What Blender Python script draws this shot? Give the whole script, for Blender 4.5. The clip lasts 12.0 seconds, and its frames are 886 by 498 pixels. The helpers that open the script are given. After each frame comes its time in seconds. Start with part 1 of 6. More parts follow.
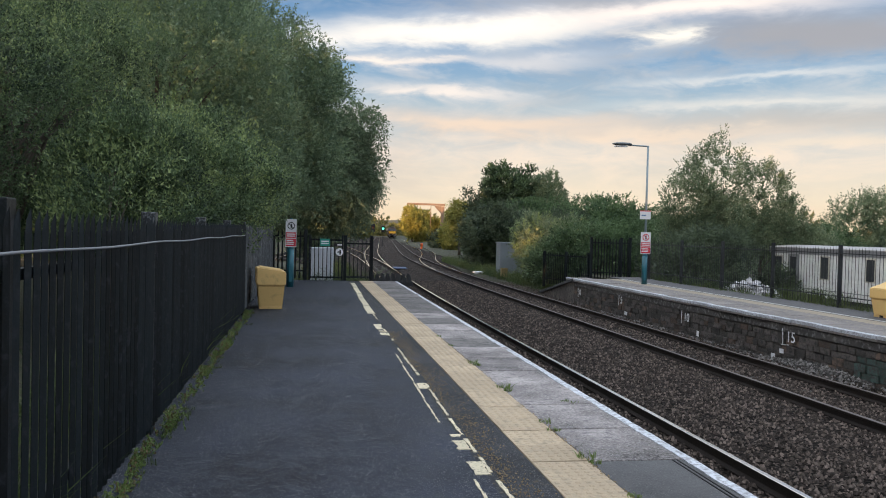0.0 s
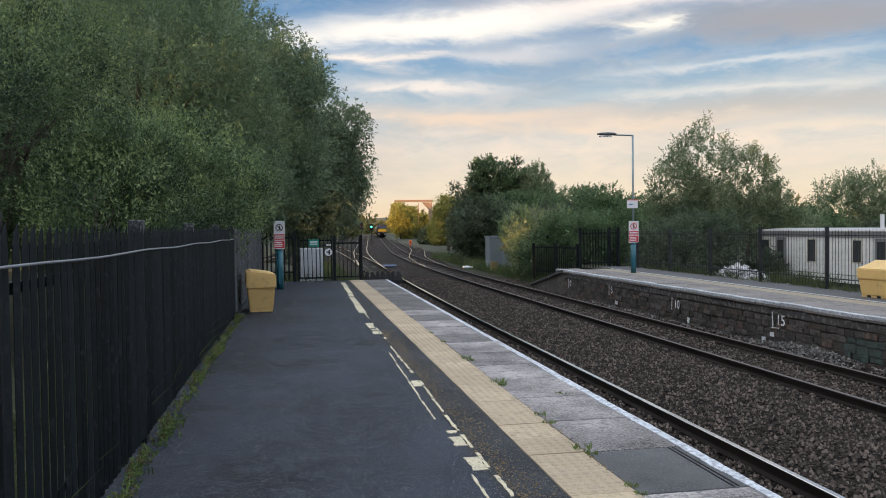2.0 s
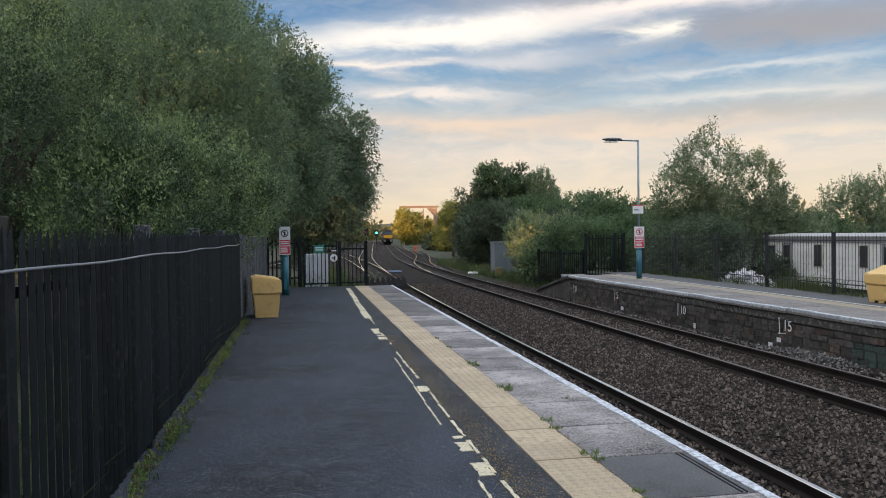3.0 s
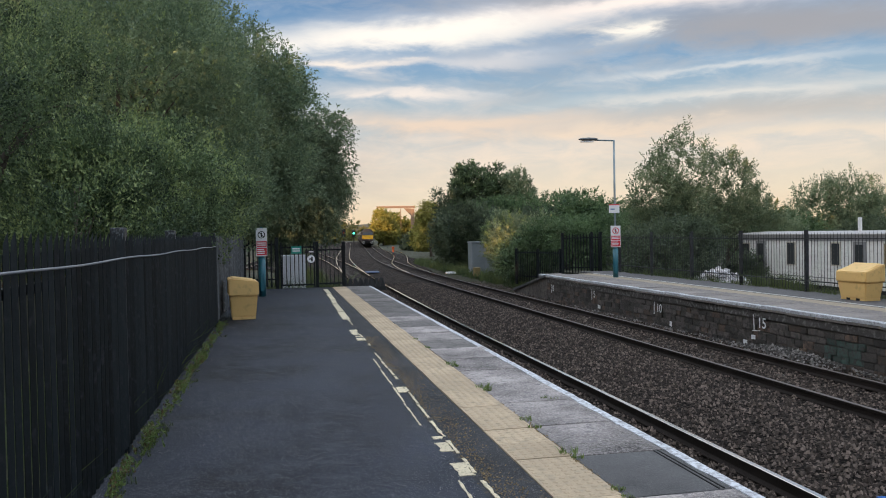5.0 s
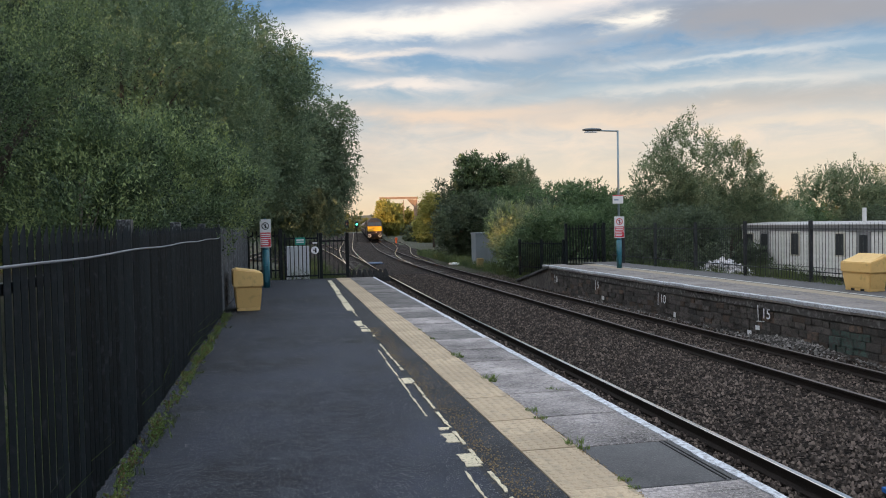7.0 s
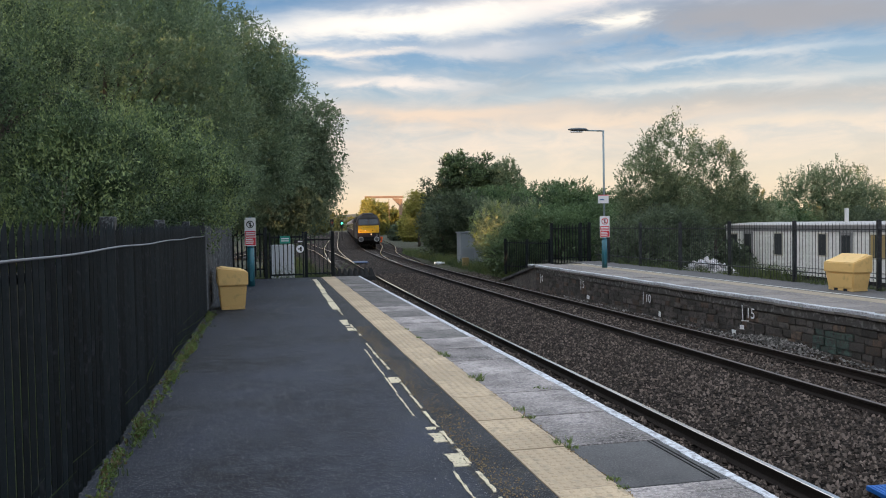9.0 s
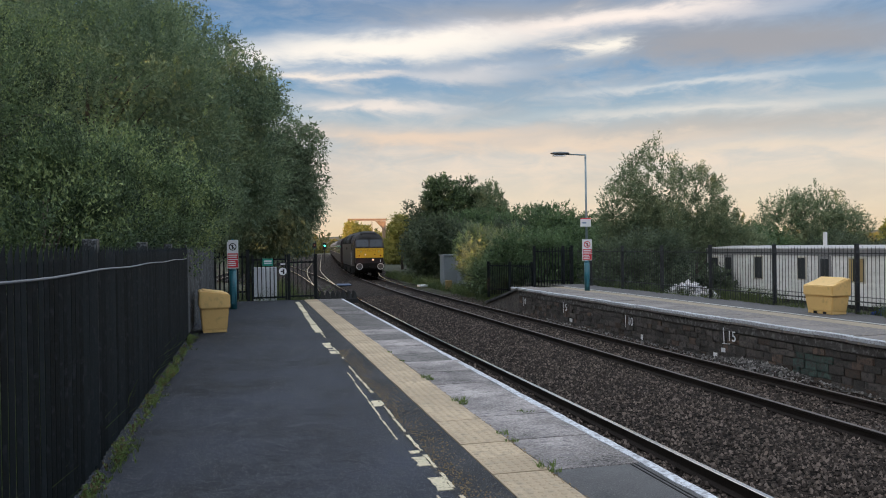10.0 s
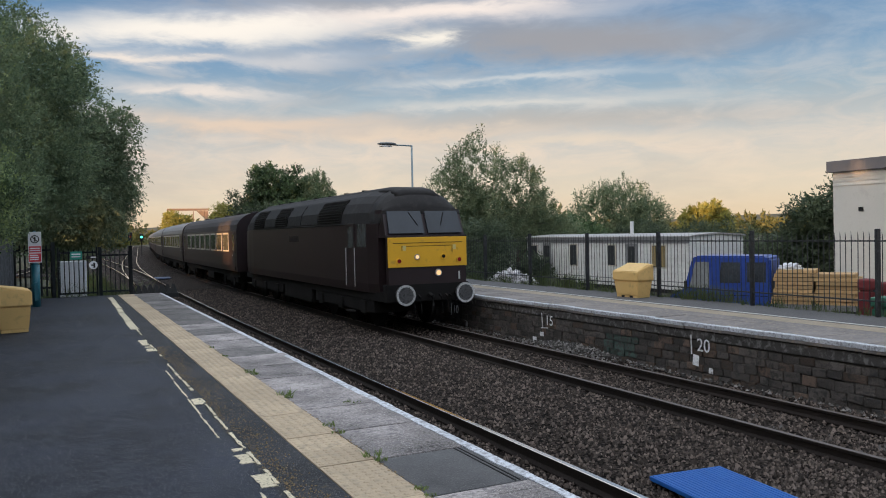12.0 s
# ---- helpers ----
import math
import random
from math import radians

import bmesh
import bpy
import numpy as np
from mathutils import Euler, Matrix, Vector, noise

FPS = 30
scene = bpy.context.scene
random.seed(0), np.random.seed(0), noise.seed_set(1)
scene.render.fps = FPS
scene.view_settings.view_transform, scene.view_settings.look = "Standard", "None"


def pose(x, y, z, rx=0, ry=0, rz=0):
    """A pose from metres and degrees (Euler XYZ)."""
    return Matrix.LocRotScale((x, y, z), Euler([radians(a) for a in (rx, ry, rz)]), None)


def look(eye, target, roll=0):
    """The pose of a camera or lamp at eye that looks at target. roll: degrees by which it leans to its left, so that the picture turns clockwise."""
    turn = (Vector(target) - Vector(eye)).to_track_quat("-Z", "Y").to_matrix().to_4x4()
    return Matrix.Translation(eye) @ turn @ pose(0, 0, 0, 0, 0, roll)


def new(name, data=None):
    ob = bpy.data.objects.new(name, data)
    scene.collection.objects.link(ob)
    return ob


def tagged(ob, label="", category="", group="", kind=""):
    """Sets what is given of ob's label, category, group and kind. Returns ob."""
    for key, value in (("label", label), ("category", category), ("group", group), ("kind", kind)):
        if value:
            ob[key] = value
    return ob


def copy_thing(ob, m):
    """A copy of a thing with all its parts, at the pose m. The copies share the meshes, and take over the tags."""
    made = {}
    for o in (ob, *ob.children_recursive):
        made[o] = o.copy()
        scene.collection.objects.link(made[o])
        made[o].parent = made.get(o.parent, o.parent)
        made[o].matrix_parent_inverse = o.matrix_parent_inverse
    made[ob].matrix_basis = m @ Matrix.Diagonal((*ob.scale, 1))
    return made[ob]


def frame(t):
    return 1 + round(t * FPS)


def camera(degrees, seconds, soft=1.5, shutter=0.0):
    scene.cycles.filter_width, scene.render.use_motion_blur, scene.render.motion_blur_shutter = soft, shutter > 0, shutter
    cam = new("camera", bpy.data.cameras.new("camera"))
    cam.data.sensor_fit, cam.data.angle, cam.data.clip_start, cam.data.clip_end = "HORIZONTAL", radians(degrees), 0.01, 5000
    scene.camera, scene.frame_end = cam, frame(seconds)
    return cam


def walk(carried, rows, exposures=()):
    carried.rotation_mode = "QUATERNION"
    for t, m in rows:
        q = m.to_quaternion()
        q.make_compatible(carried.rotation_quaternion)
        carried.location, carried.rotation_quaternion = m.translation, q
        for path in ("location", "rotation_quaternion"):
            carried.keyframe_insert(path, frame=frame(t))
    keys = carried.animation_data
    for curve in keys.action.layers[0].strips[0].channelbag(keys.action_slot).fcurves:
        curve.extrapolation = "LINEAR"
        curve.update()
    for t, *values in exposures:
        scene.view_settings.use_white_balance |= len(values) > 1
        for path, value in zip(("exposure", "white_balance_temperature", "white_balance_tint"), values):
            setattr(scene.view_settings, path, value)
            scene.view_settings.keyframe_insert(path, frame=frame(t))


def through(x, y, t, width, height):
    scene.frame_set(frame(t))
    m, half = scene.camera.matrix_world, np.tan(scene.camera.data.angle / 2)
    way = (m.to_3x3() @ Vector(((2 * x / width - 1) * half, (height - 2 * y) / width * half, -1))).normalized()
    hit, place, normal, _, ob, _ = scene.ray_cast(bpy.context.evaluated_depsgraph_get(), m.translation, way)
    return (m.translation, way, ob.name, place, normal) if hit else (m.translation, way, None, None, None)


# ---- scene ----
cam = camera(57.8, 12.0, soft=1.0)
PATH = [
    (0, pose(0.017, -0.005, 1.644, 88.79, -1.42, -9.45)),
    (0.5, pose(0.014, -0.008, 1.644, 88.41, -1.27, -9.57)),
    (1, pose(0.004, 0.002, 1.648, 88.27, -1.13, -9.21)),
    (1.5, pose(0.004, -0.026, 1.651, 88.41, 0.04, -9.41)),
    (2, pose(0.013, -0.011, 1.656, 88.49, 0.68, -10.28)),
    (2.5, pose(0.018, -0.065, 1.654, 88.95, 0.93, -10.47)),
    (3, pose(0.009, 0.005, 1.645, 88.92, 0.74, -9.92)),
    (3.5, pose(-0.012, -0.025, 1.664, 89.12, 0.87, -11.27)),
    (5.5, pose(0, 0, 1.65, 88.78, 1.1, -11.6)),
    (6, pose(-0.003, 0.002, 1.65, 88.6, 1.1, -11.72)),
    (6.5, pose(-0.015, 0.013, 1.652, 88.31, 0.92, -11.7)),
    (7, pose(-0.026, 0, 1.657, 88.25, 1.16, -11.33)),
    (9, pose(-0.04, 0.048, 1.649, 88.18, 0.97, -12.39)),
    (9.5, pose(-0.049, 0.025, 1.653, 89.27, 0.99, -13.18)),
    (10, pose(-0.052, 0.022, 1.654, 89.78, 0.83, -13.6)),
    (10.5, pose(-0.047, 0.018, 1.655, 90.13, 0.7, -14.85)),
    (11, pose(-0.045, 0.027, 1.658, 89.82, 0.64, -16.22)),
    (11.5, pose(-0.041, 0.025, 1.655, 89.26, 0.84, -18.16)),
    (12, pose(-0.016, 0.024, 1.659, 88.85, 1.19, -25.79)),
]
walk(cam, PATH, [(0, 0.25), (3.5, 0.17), (7, 0.15), (9, 0.24), (9.5, 0.1), (10.5, 0.02), (11, -0.1), (12, 0.0)])

# ---------------------------------------------------------------- light
SUN_WAY = Vector((-0.88, -0.47, math.tan(radians(4.5)))).normalized()
sun = new("sun", bpy.data.lights.new("sun", "SUN"))
sun.data.energy, sun.data.angle, sun.data.color = 9.0, radians(0.6), (1.0, 0.56, 0.25)
sun.matrix_world = look((-80, -60, 40), Vector((-80, -60, 40)) - SUN_WAY)


class Nodes:
    """Short hands for building a node tree."""

    def __init__(self, tree):
        self.t = tree
        tree.nodes.clear()

    def n(self, kind, **values):
        node = self.t.nodes.new(kind)
        for key, value in values.items():
            if key == "inputs":
                for name, v in value.items():
                    if isinstance(v, bpy.types.NodeSocket):
                        self.t.links.new(v, node.inputs[name])
                    else:
                        node.inputs[name].default_value = v
            elif key == "operation":
                node.operation = value
            elif key == "blend":
                node.blend_type = value
            elif key == "data_type":
                node.data_type = value
            elif key == "feature":
                node.feature = value
        return node

    def m(self, op, a, b=0.0, c=0.0):
        return self.n("ShaderNodeMath", operation=op, inputs={0: a, 1: b, 2: c}).outputs[0]

    def mix(self, f, a, b):
        node = self.n("ShaderNodeMix", data_type="RGBA")
        for slot, v in ((0, f), (6, a), (7, b)):
            if isinstance(v, bpy.types.NodeSocket):
                self.t.links.new(v, node.inputs[slot])
            else:
                node.inputs[slot].default_value = (*v, 1) if isinstance(v, tuple) else v
        return node.outputs[2]

    def noise(self, vector, scale, detail=4.0, rough=0.55, distort=0.0):
        return self.n("ShaderNodeTexNoise", inputs={"Vector": vector, "Scale": scale, "Detail": detail, "Roughness": rough,
                                                     "Distortion": distort}).outputs[0]

    def ramp(self, f, stops):
        node = self.n("ShaderNodeValToRGB", inputs={0: f})
        e = node.color_ramp.elements
        while len(e) < len(stops):
            e.new(0.5)
        for el, (at, col) in zip(e, stops):
            el.position, el.color = at, (*col, 1) if isinstance(col, tuple) else (col, col, col, 1)
        return node.outputs[0]


def build_world():
    world = bpy.data.worlds.new("evening_sky")
    scene.world = world
    world.use_nodes = True
    k = Nodes(world.node_tree)
    way = k.n("ShaderNodeTexCoord").outputs["Generated"]
    xyz = k.n("ShaderNodeSeparateXYZ", inputs={0: way}).outputs
    az = k.m("MULTIPLY", k.m("ARCTAN2", xyz[0], xyz[1]), 57.2958)
    el = k.m("DIVIDE", xyz[2], k.m("SQRT", k.m("ADD", k.m("MULTIPLY", xyz[0], xyz[0]), k.m("ADD", k.m("MULTIPLY", xyz[1], xyz[1]), 0.02))))
    flat = k.n("ShaderNodeCombineXYZ", inputs={0: k.m("MULTIPLY", az, 0.05), 1: k.m("MULTIPLY", el, 9.0), 2: 0.3}).outputs[0]
    soft = k.noise(flat, 1.6, 6, 0.6, 0.3)
    fine = k.noise(flat, 4.5, 6, 0.62, 0.5)
    wob = k.m("SUBTRACT", soft, 0.5)
    wob2 = k.m("SUBTRACT", fine, 0.5)
    el2 = k.m("ADD", el, k.m("ADD", k.m("MULTIPLY", wob, 0.05), k.m("MULTIPLY", wob2, 0.022)))
    az2 = k.m("ADD", az, k.m("ADD", k.m("MULTIPLY", wob, 8.0), k.m("MULTIPLY", wob2, 10.0)))
    clear = k.ramp(el, [(0.0, (0.88, 0.67, 0.43)), (0.045, (0.83, 0.71, 0.56)), (0.10, (0.68, 0.64, 0.60)), (0.155, (0.38, 0.49, 0.58)),
                        (0.21, (0.20, 0.36, 0.56)), (0.30, (0.13, 0.26, 0.47)), (1.0, (0.12, 0.22, 0.42))])
    sky = k.n("ShaderNodeTexSky")
    sky.sky_type, sky.sun_disc = "NISHITA", False
    sky.sun_elevation, sky.sun_rotation = radians(4.5), math.atan2(-0.88, -0.47)
    nishita = k.n("ShaderNodeVectorMath", operation="SCALE", inputs={0: sky.outputs[0], "Scale": 0.12}).outputs[0]
    col = k.mix(0.12, clear, nishita)

    def cloud(col, a, e, sa, se, slope, colour, strength, power=2.0, warp=1.0):
        da = k.m("DIVIDE", k.m("SUBTRACT", az2, a), sa)
        line = k.m("ADD", e, k.m("MULTIPLY", k.m("SUBTRACT", az, a), slope))
        de = k.m("DIVIDE", k.m("SUBTRACT", k.m("ADD", k.m("MULTIPLY", el2, warp), k.m("MULTIPLY", el, 1 - warp)), line), se)
        r = k.m("ADD", k.m("MULTIPLY", da, da), k.m("MULTIPLY", de, de))
        f = k.m("MULTIPLY", k.m("POWER", 2.71828, k.m("MULTIPLY", k.m("POWER", r, power / 2), -1.0)), strength)
        return k.mix(f, col, colour)

    # thin veils that drift over the whole sky, more of them low down
    veil = k.ramp(fine, [(0.42, 0.0), (0.66, 1.0)])
    low = k.ramp(el, [(0.02, 0.25), (0.09, 0.62), (0.16, 0.30), (0.26, 0.15), (0.6, 0.4)])
    warm = k.ramp(el, [(0.05, (0.89, 0.72, 0.54)), (0.13, (0.88, 0.73, 0.61)), (0.22, (0.80, 0.76, 0.72)), (0.5, (0.6, 0.6, 0.62))])
    col = k.mix(k.m("MULTIPLY", veil, low), col, warm)
    grey = k.ramp(soft, [(0.5, 0.0), (0.68, 0.7)])
    col = k.mix(k.m("MULTIPLY", grey, k.ramp(el, [(0.05, 0.35), (0.12, 0.5), (0.25, 0.3)])), col, (0.45, 0.42, 0.40))
    # banks
    col = cloud(col, 33, 0.130, 16, 0.014, 0.0, (0.54, 0.49, 0.44), 0.7)
    col = cloud(col, 31, 0.153, 11, 0.008, 0.0, (0.84, 0.78, 0.70), 0.6)
    col = cloud(col, 34, 0.104, 12, 0.007, 0.0, (0.88, 0.72, 0.55), 0.55)
    col = cloud(col, 12, 0.135, 9, 0.010, -0.0004, (0.86, 0.66, 0.50), 0.8)
    col = cloud(col, 24, 0.120, 8, 0.007, 0.0, (0.90, 0.70, 0.52), 0.6)
    col = cloud(col, 9.5, 0.172, 5.5, 0.0075, -0.0006, (0.90, 0.80, 0.72), 0.9)
    col = cloud(col, 5.5, 0.209, 5.5, 0.0060, 0.0006, (0.92, 0.82, 0.73), 0.95)
    col = cloud(col, 16, 0.216, 5.5, 0.012, 0.0010, (0.70, 0.68, 0.68), 0.75)
    col = cloud(col, 31, 0.185, 7, 0.006, 0.0, (0.80, 0.78, 0.74), 0.6)
    col = cloud(col, 36, 0.232, 13, 0.026, -0.0010, (0.36, 0.36, 0.385), 0.95, 3.0)
    col = cloud(col, 20, 0.285, 12, 0.016, 0.0, (0.40, 0.41, 0.44), 0.8)
    col = cloud(col, 10, 0.246, 13, 0.018, 0.0013, (1.0, 0.93, 0.84), 1.0, 3.0)
    col = cloud(col, 26, 0.270, 11, 0.011, 0.0002, (1.0, 0.88, 0.80), 0.95)
    col = cloud(col, 24.8, 0.238, 1.7, 0.010, 0.0, (1.0, 0.93, 0.82), 0.95, 2.0, 0.4)
    # unseen high bright veil added overhead to lift the ground, and low-sun glow behind
    high = k.n("ShaderNodeMapRange", inputs={0: el, 1: 0.30, 2: 0.95, 3: 0.0, 4: 1.0})
    col = k.mix(high.outputs[0], col, (1.30, 1.44, 1.62))
    # glow aimed more to -x than the sun, to light the yard
    face = k.m("ADD", k.m("MULTIPLY", xyz[0], -0.95), k.m("MULTIPLY", xyz[1], -0.31))
    glow = k.m("MULTIPLY", k.m("POWER", k.m("MAXIMUM", face, 0.0), 4.0), k.m("POWER", 2.71828, k.m("MULTIPLY", el, -1.6)))
    col = k.mix(glow, col, (4.4, 3.8, 3.1))
    back = k.n("ShaderNodeBackground", inputs={"Color": col, "Strength": 1.0})
    k.t.links.new(back.outputs[0], k.n("ShaderNodeOutputWorld").inputs[0])


build_world()

# ---------------------------------------------------------------- materials
def surface(name, base, rough=0.8, metal=0.0, vary=0.25, scale=8.0, fine=90.0, bump=0.3, second=None, amount=0.5, spread=0.12, spec=0.5, depth=0.02, pieces=0.0, specks=0.0, stones=0.0, streak=0.0):
    """A surface with variation at two scales; second: a colour of stains and wear in patches."""
    m = bpy.data.materials.new(name)
    m.use_nodes = True
    k = Nodes(m.node_tree)
    at = k.n("ShaderNodeTexCoord").outputs["Object"]
    geo = k.n("ShaderNodeObjectInfo").outputs["Random"]
    shift = k.n("ShaderNodeVectorMath", operation="ADD", inputs={0: at, 1: k.n("ShaderNodeCombineXYZ", inputs={0: k.m("MULTIPLY", geo, 37.0), 1: 0.0, 2: 0.0}).outputs[0]}).outputs[0]
    big, small = k.noise(shift, scale / 8, 5), k.noise(shift, fine, 3, 0.7)
    value = k.m("ADD", k.m("MULTIPLY", k.m("SUBTRACT", big, 0.5), vary * 2.2), k.m("MULTIPLY", k.m("SUBTRACT", small, 0.5), vary * 2.0))
    value = k.m("ADD", value, k.m("MULTIPLY", k.m("SUBTRACT", geo, 0.5), spread * 2))
    if pieces:
        each = k.n("ShaderNodeNewGeometry").outputs["Random Per Island"]
        value = k.m("ADD", value, k.m("MULTIPLY", k.m("SUBTRACT", k.m("POWER", each, 2.2), 0.3), pieces * 2))
    if streak:
        # broad worn streaks and patches that run along y
        long = k.n("ShaderNodeVectorMath", operation="MULTIPLY", inputs={0: shift, 1: (1.0, 0.28, 1.0)}).outputs[0]
        value = k.m("ADD", value, k.m("MULTIPLY", k.m("SUBTRACT", k.noise(long, 1.3, 5, 0.6, 0.6), 0.5), streak * 3.0))
    bright = k.m("MAXIMUM", k.m("ADD", 1.0, value), 0.1)
    col = k.n("ShaderNodeVectorMath", operation="SCALE", inputs={0: (*base,), "Scale": bright}).outputs[0]
    if second:
        worn = k.ramp(k.noise(shift, scale, 6, 0.65, 0.4), [(0.62 - amount * 0.35, 0.0), (0.72 - amount * 0.25, 1.0)])
        col = k.mix(worn, col, second)
    if specks:
        # chips of paler stone set in the surface
        cell = k.n("ShaderNodeTexVoronoi", inputs={"Vector": shift, "Scale": 130.0})
        some = k.m("GREATER_THAN", k.n("ShaderNodeSeparateXYZ", inputs={0: cell.outputs["Color"]}).outputs[0], 0.72)
        chip = k.m("MULTIPLY", k.m("LESS_THAN", cell.outputs["Distance"], 0.33), some)
        col = k.mix(k.m("MULTIPLY", chip, 0.85), col, (specks, specks * 0.97, specks * 0.93))
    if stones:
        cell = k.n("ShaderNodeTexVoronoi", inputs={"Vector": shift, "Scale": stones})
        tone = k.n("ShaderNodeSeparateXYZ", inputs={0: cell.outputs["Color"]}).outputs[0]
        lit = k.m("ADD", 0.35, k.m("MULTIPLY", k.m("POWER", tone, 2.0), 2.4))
        # colour falls off towards each stone's edge, painting shade into the gaps
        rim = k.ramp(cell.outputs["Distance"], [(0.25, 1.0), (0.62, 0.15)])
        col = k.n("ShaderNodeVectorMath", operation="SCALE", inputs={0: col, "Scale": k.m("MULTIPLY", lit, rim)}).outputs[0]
    bs = k.n("ShaderNodeBsdfPrincipled", inputs={"Base Color": col, "Roughness": rough, "Metallic": metal, "Specular IOR Level": spec})
    if bump:
        h = k.m("ADD", k.m("MULTIPLY", small, 0.6), k.m("MULTIPLY", k.noise(shift, scale * 2.5, 4), 0.6))
        b = k.n("ShaderNodeBump", inputs={"Strength": bump, "Distance": depth, "Height": h})
        k.t.links.new(b.outputs[0], bs.inputs["Normal"])
    k.t.links.new(bs.outputs[0], k.n("ShaderNodeOutputMaterial").inputs[0])
    return m


def leafy(name, base, tip, through=0.35):
    m = bpy.data.materials.new(name)
    m.use_nodes = True
    k = Nodes(m.node_tree)
    at = k.n("ShaderNodeTexCoord").outputs["Object"]
    island = k.n("ShaderNodeNewGeometry").outputs["Random Per Island"]
    # metre-wide noise patches colour whole clumps dark or pale, as shade and light
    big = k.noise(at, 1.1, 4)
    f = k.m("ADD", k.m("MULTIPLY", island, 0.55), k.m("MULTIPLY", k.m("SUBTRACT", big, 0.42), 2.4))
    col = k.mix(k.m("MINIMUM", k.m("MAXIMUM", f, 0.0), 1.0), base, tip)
    bs = k.n("ShaderNodeBsdfPrincipled", inputs={"Base Color": col, "Roughness": 0.55, "Specular IOR Level": 0.35})
    tr = k.n("ShaderNodeBsdfTranslucent", inputs={"Color": col})
    mx = k.n("ShaderNodeMixShader", inputs={0: through, 1: bs.outputs[0], 2: tr.outputs[0]})
    k.t.links.new(mx.outputs[0], k.n("ShaderNodeOutputMaterial").inputs[0])
    return m


def glowing(name, colour, strength):
    m = bpy.data.materials.new(name)
    m.use_nodes = True
    k = Nodes(m.node_tree)
    e = k.n("ShaderNodeEmission", inputs={"Color": (*colour, 1), "Strength": strength})
    k.t.links.new(e.outputs[0], k.n("ShaderNodeOutputMaterial").inputs[0])
    return m


ASPHALT = surface("asphalt", (0.0158, 0.0190, 0.0288), 0.72, vary=1.6, scale=5, fine=40, bump=1.0, second=(0.028, 0.033, 0.042), amount=0.36, spread=0, depth=0.012, specks=0.36, spec=0.22, streak=0.5)
DARK_ASPHALT = surface("dark_asphalt", (0.026, 0.027, 0.031), 0.85, vary=1.2, scale=10, fine=60, bump=1.0, second=(0.10, 0.075, 0.045), amount=0.10, spread=0, depth=0.012, specks=0.24, spec=0.3)
TACTILE = surface("buff_tactile", (0.42, 0.325, 0.222), 0.85, vary=0.35, scale=9, fine=70, bump=0.3, second=(0.32, 0.26, 0.185), amount=0.34, spread=0.09, depth=0.006)
COPING = surface("coping_concrete", (0.245, 0.218, 0.211), 0.9, vary=1.6, scale=12, fine=38, bump=1.0, second=(0.155, 0.14, 0.145), amount=0.34, spread=0.22, depth=0.012, specks=0.46)
COPING_MID = surface("coping_weathered", (0.142, 0.129, 0.124), 0.9, vary=1.2, scale=9, fine=40, bump=1.0, second=(0.075, 0.070, 0.071), amount=0.4, spread=0.22, depth=0.012, specks=0.30)
COPING_DARK = surface("coping_dark", (0.082, 0.080, 0.083), 0.9, vary=0.9, scale=12, fine=70, bump=0.9, spread=0.5, depth=0.01, specks=0.2)
WHITE_EDGE = surface("worn_white_edge", (0.52, 0.54, 0.58), 0.8, vary=0.4, scale=24, fine=90, bump=0.6, second=(0.27, 0.27, 0.29), amount=0.48, depth=0.01)
LINE_PAINT = surface("line_paint", (0.66, 0.57, 0.40), 0.75, vary=0.2, scale=40, fine=130, bump=0.3, second=(0.20, 0.18, 0.14), amount=0.3)
MOSS = surface("dry_moss", (0.25, 0.175, 0.085), 0.95, vary=0.5, scale=30, fine=140, bump=1.0, depth=0.02)
FENCE_BLACK = surface("fence_black_paint", (0.0078, 0.0112, 0.0132), 0.46, 0.0, vary=0.6, scale=10, fine=60, bump=0.15, second=(0.024, 0.027, 0.033), amount=0.2, spread=0.5, spec=0.25)
FENCE_THIN = surface("fence_faded_paint", (0.020, 0.022, 0.026), 0.5, 0.0, vary=0.5, scale=10, fine=60, bump=0.1, second=(0.045, 0.048, 0.052), amount=0.3, spread=0.5)
FENCE_WORN = surface("fence_worn_metal", (0.025, 0.028, 0.032), 0.45, 0.3, vary=0.6, scale=40, fine=120, bump=0.3, second=(0.15, 0.16, 0.17), amount=0.42, spread=0.3)
FENCE_GREY = surface("fence_weathered", (0.07, 0.075, 0.08), 0.55, 0.2, vary=0.5, scale=10, fine=60, bump=0.12, second=(0.2, 0.2, 0.21), amount=0.3, spread=0.4)
CABLE = surface("cable_grey", (0.22, 0.23, 0.25), 0.5, 0.3, vary=0.2, bump=0)
STEEL_BRIGHT = surface("rail_running_top", (0.84, 0.76, 0.67), 0.16, 1.0, vary=0.08, scale=10, fine=60, bump=0.03, spread=0)
STEEL_DULL = surface("rail_dull_top", (0.105, 0.085, 0.075), 0.55, 0.35, vary=0.2, scale=10, fine=60, bump=0.1, spread=0)
RUST = surface("rail_rust", (0.020, 0.015, 0.013), 0.9, 0.0, vary=0.4, scale=12, fine=90, bump=0.4, spec=0.2)
STONE = surface("ballast_stone", (0.090, 0.071, 0.061), 0.85, vary=0.4, scale=60, fine=160, bump=0.5, pieces=1.05, spec=0.2)
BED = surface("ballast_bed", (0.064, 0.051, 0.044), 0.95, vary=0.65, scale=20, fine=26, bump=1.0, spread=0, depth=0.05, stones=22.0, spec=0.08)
SLEEPER = surface("sleeper_wood", (0.07, 0.06, 0.055), 0.9, vary=0.4, scale=20, fine=90, bump=0.6)
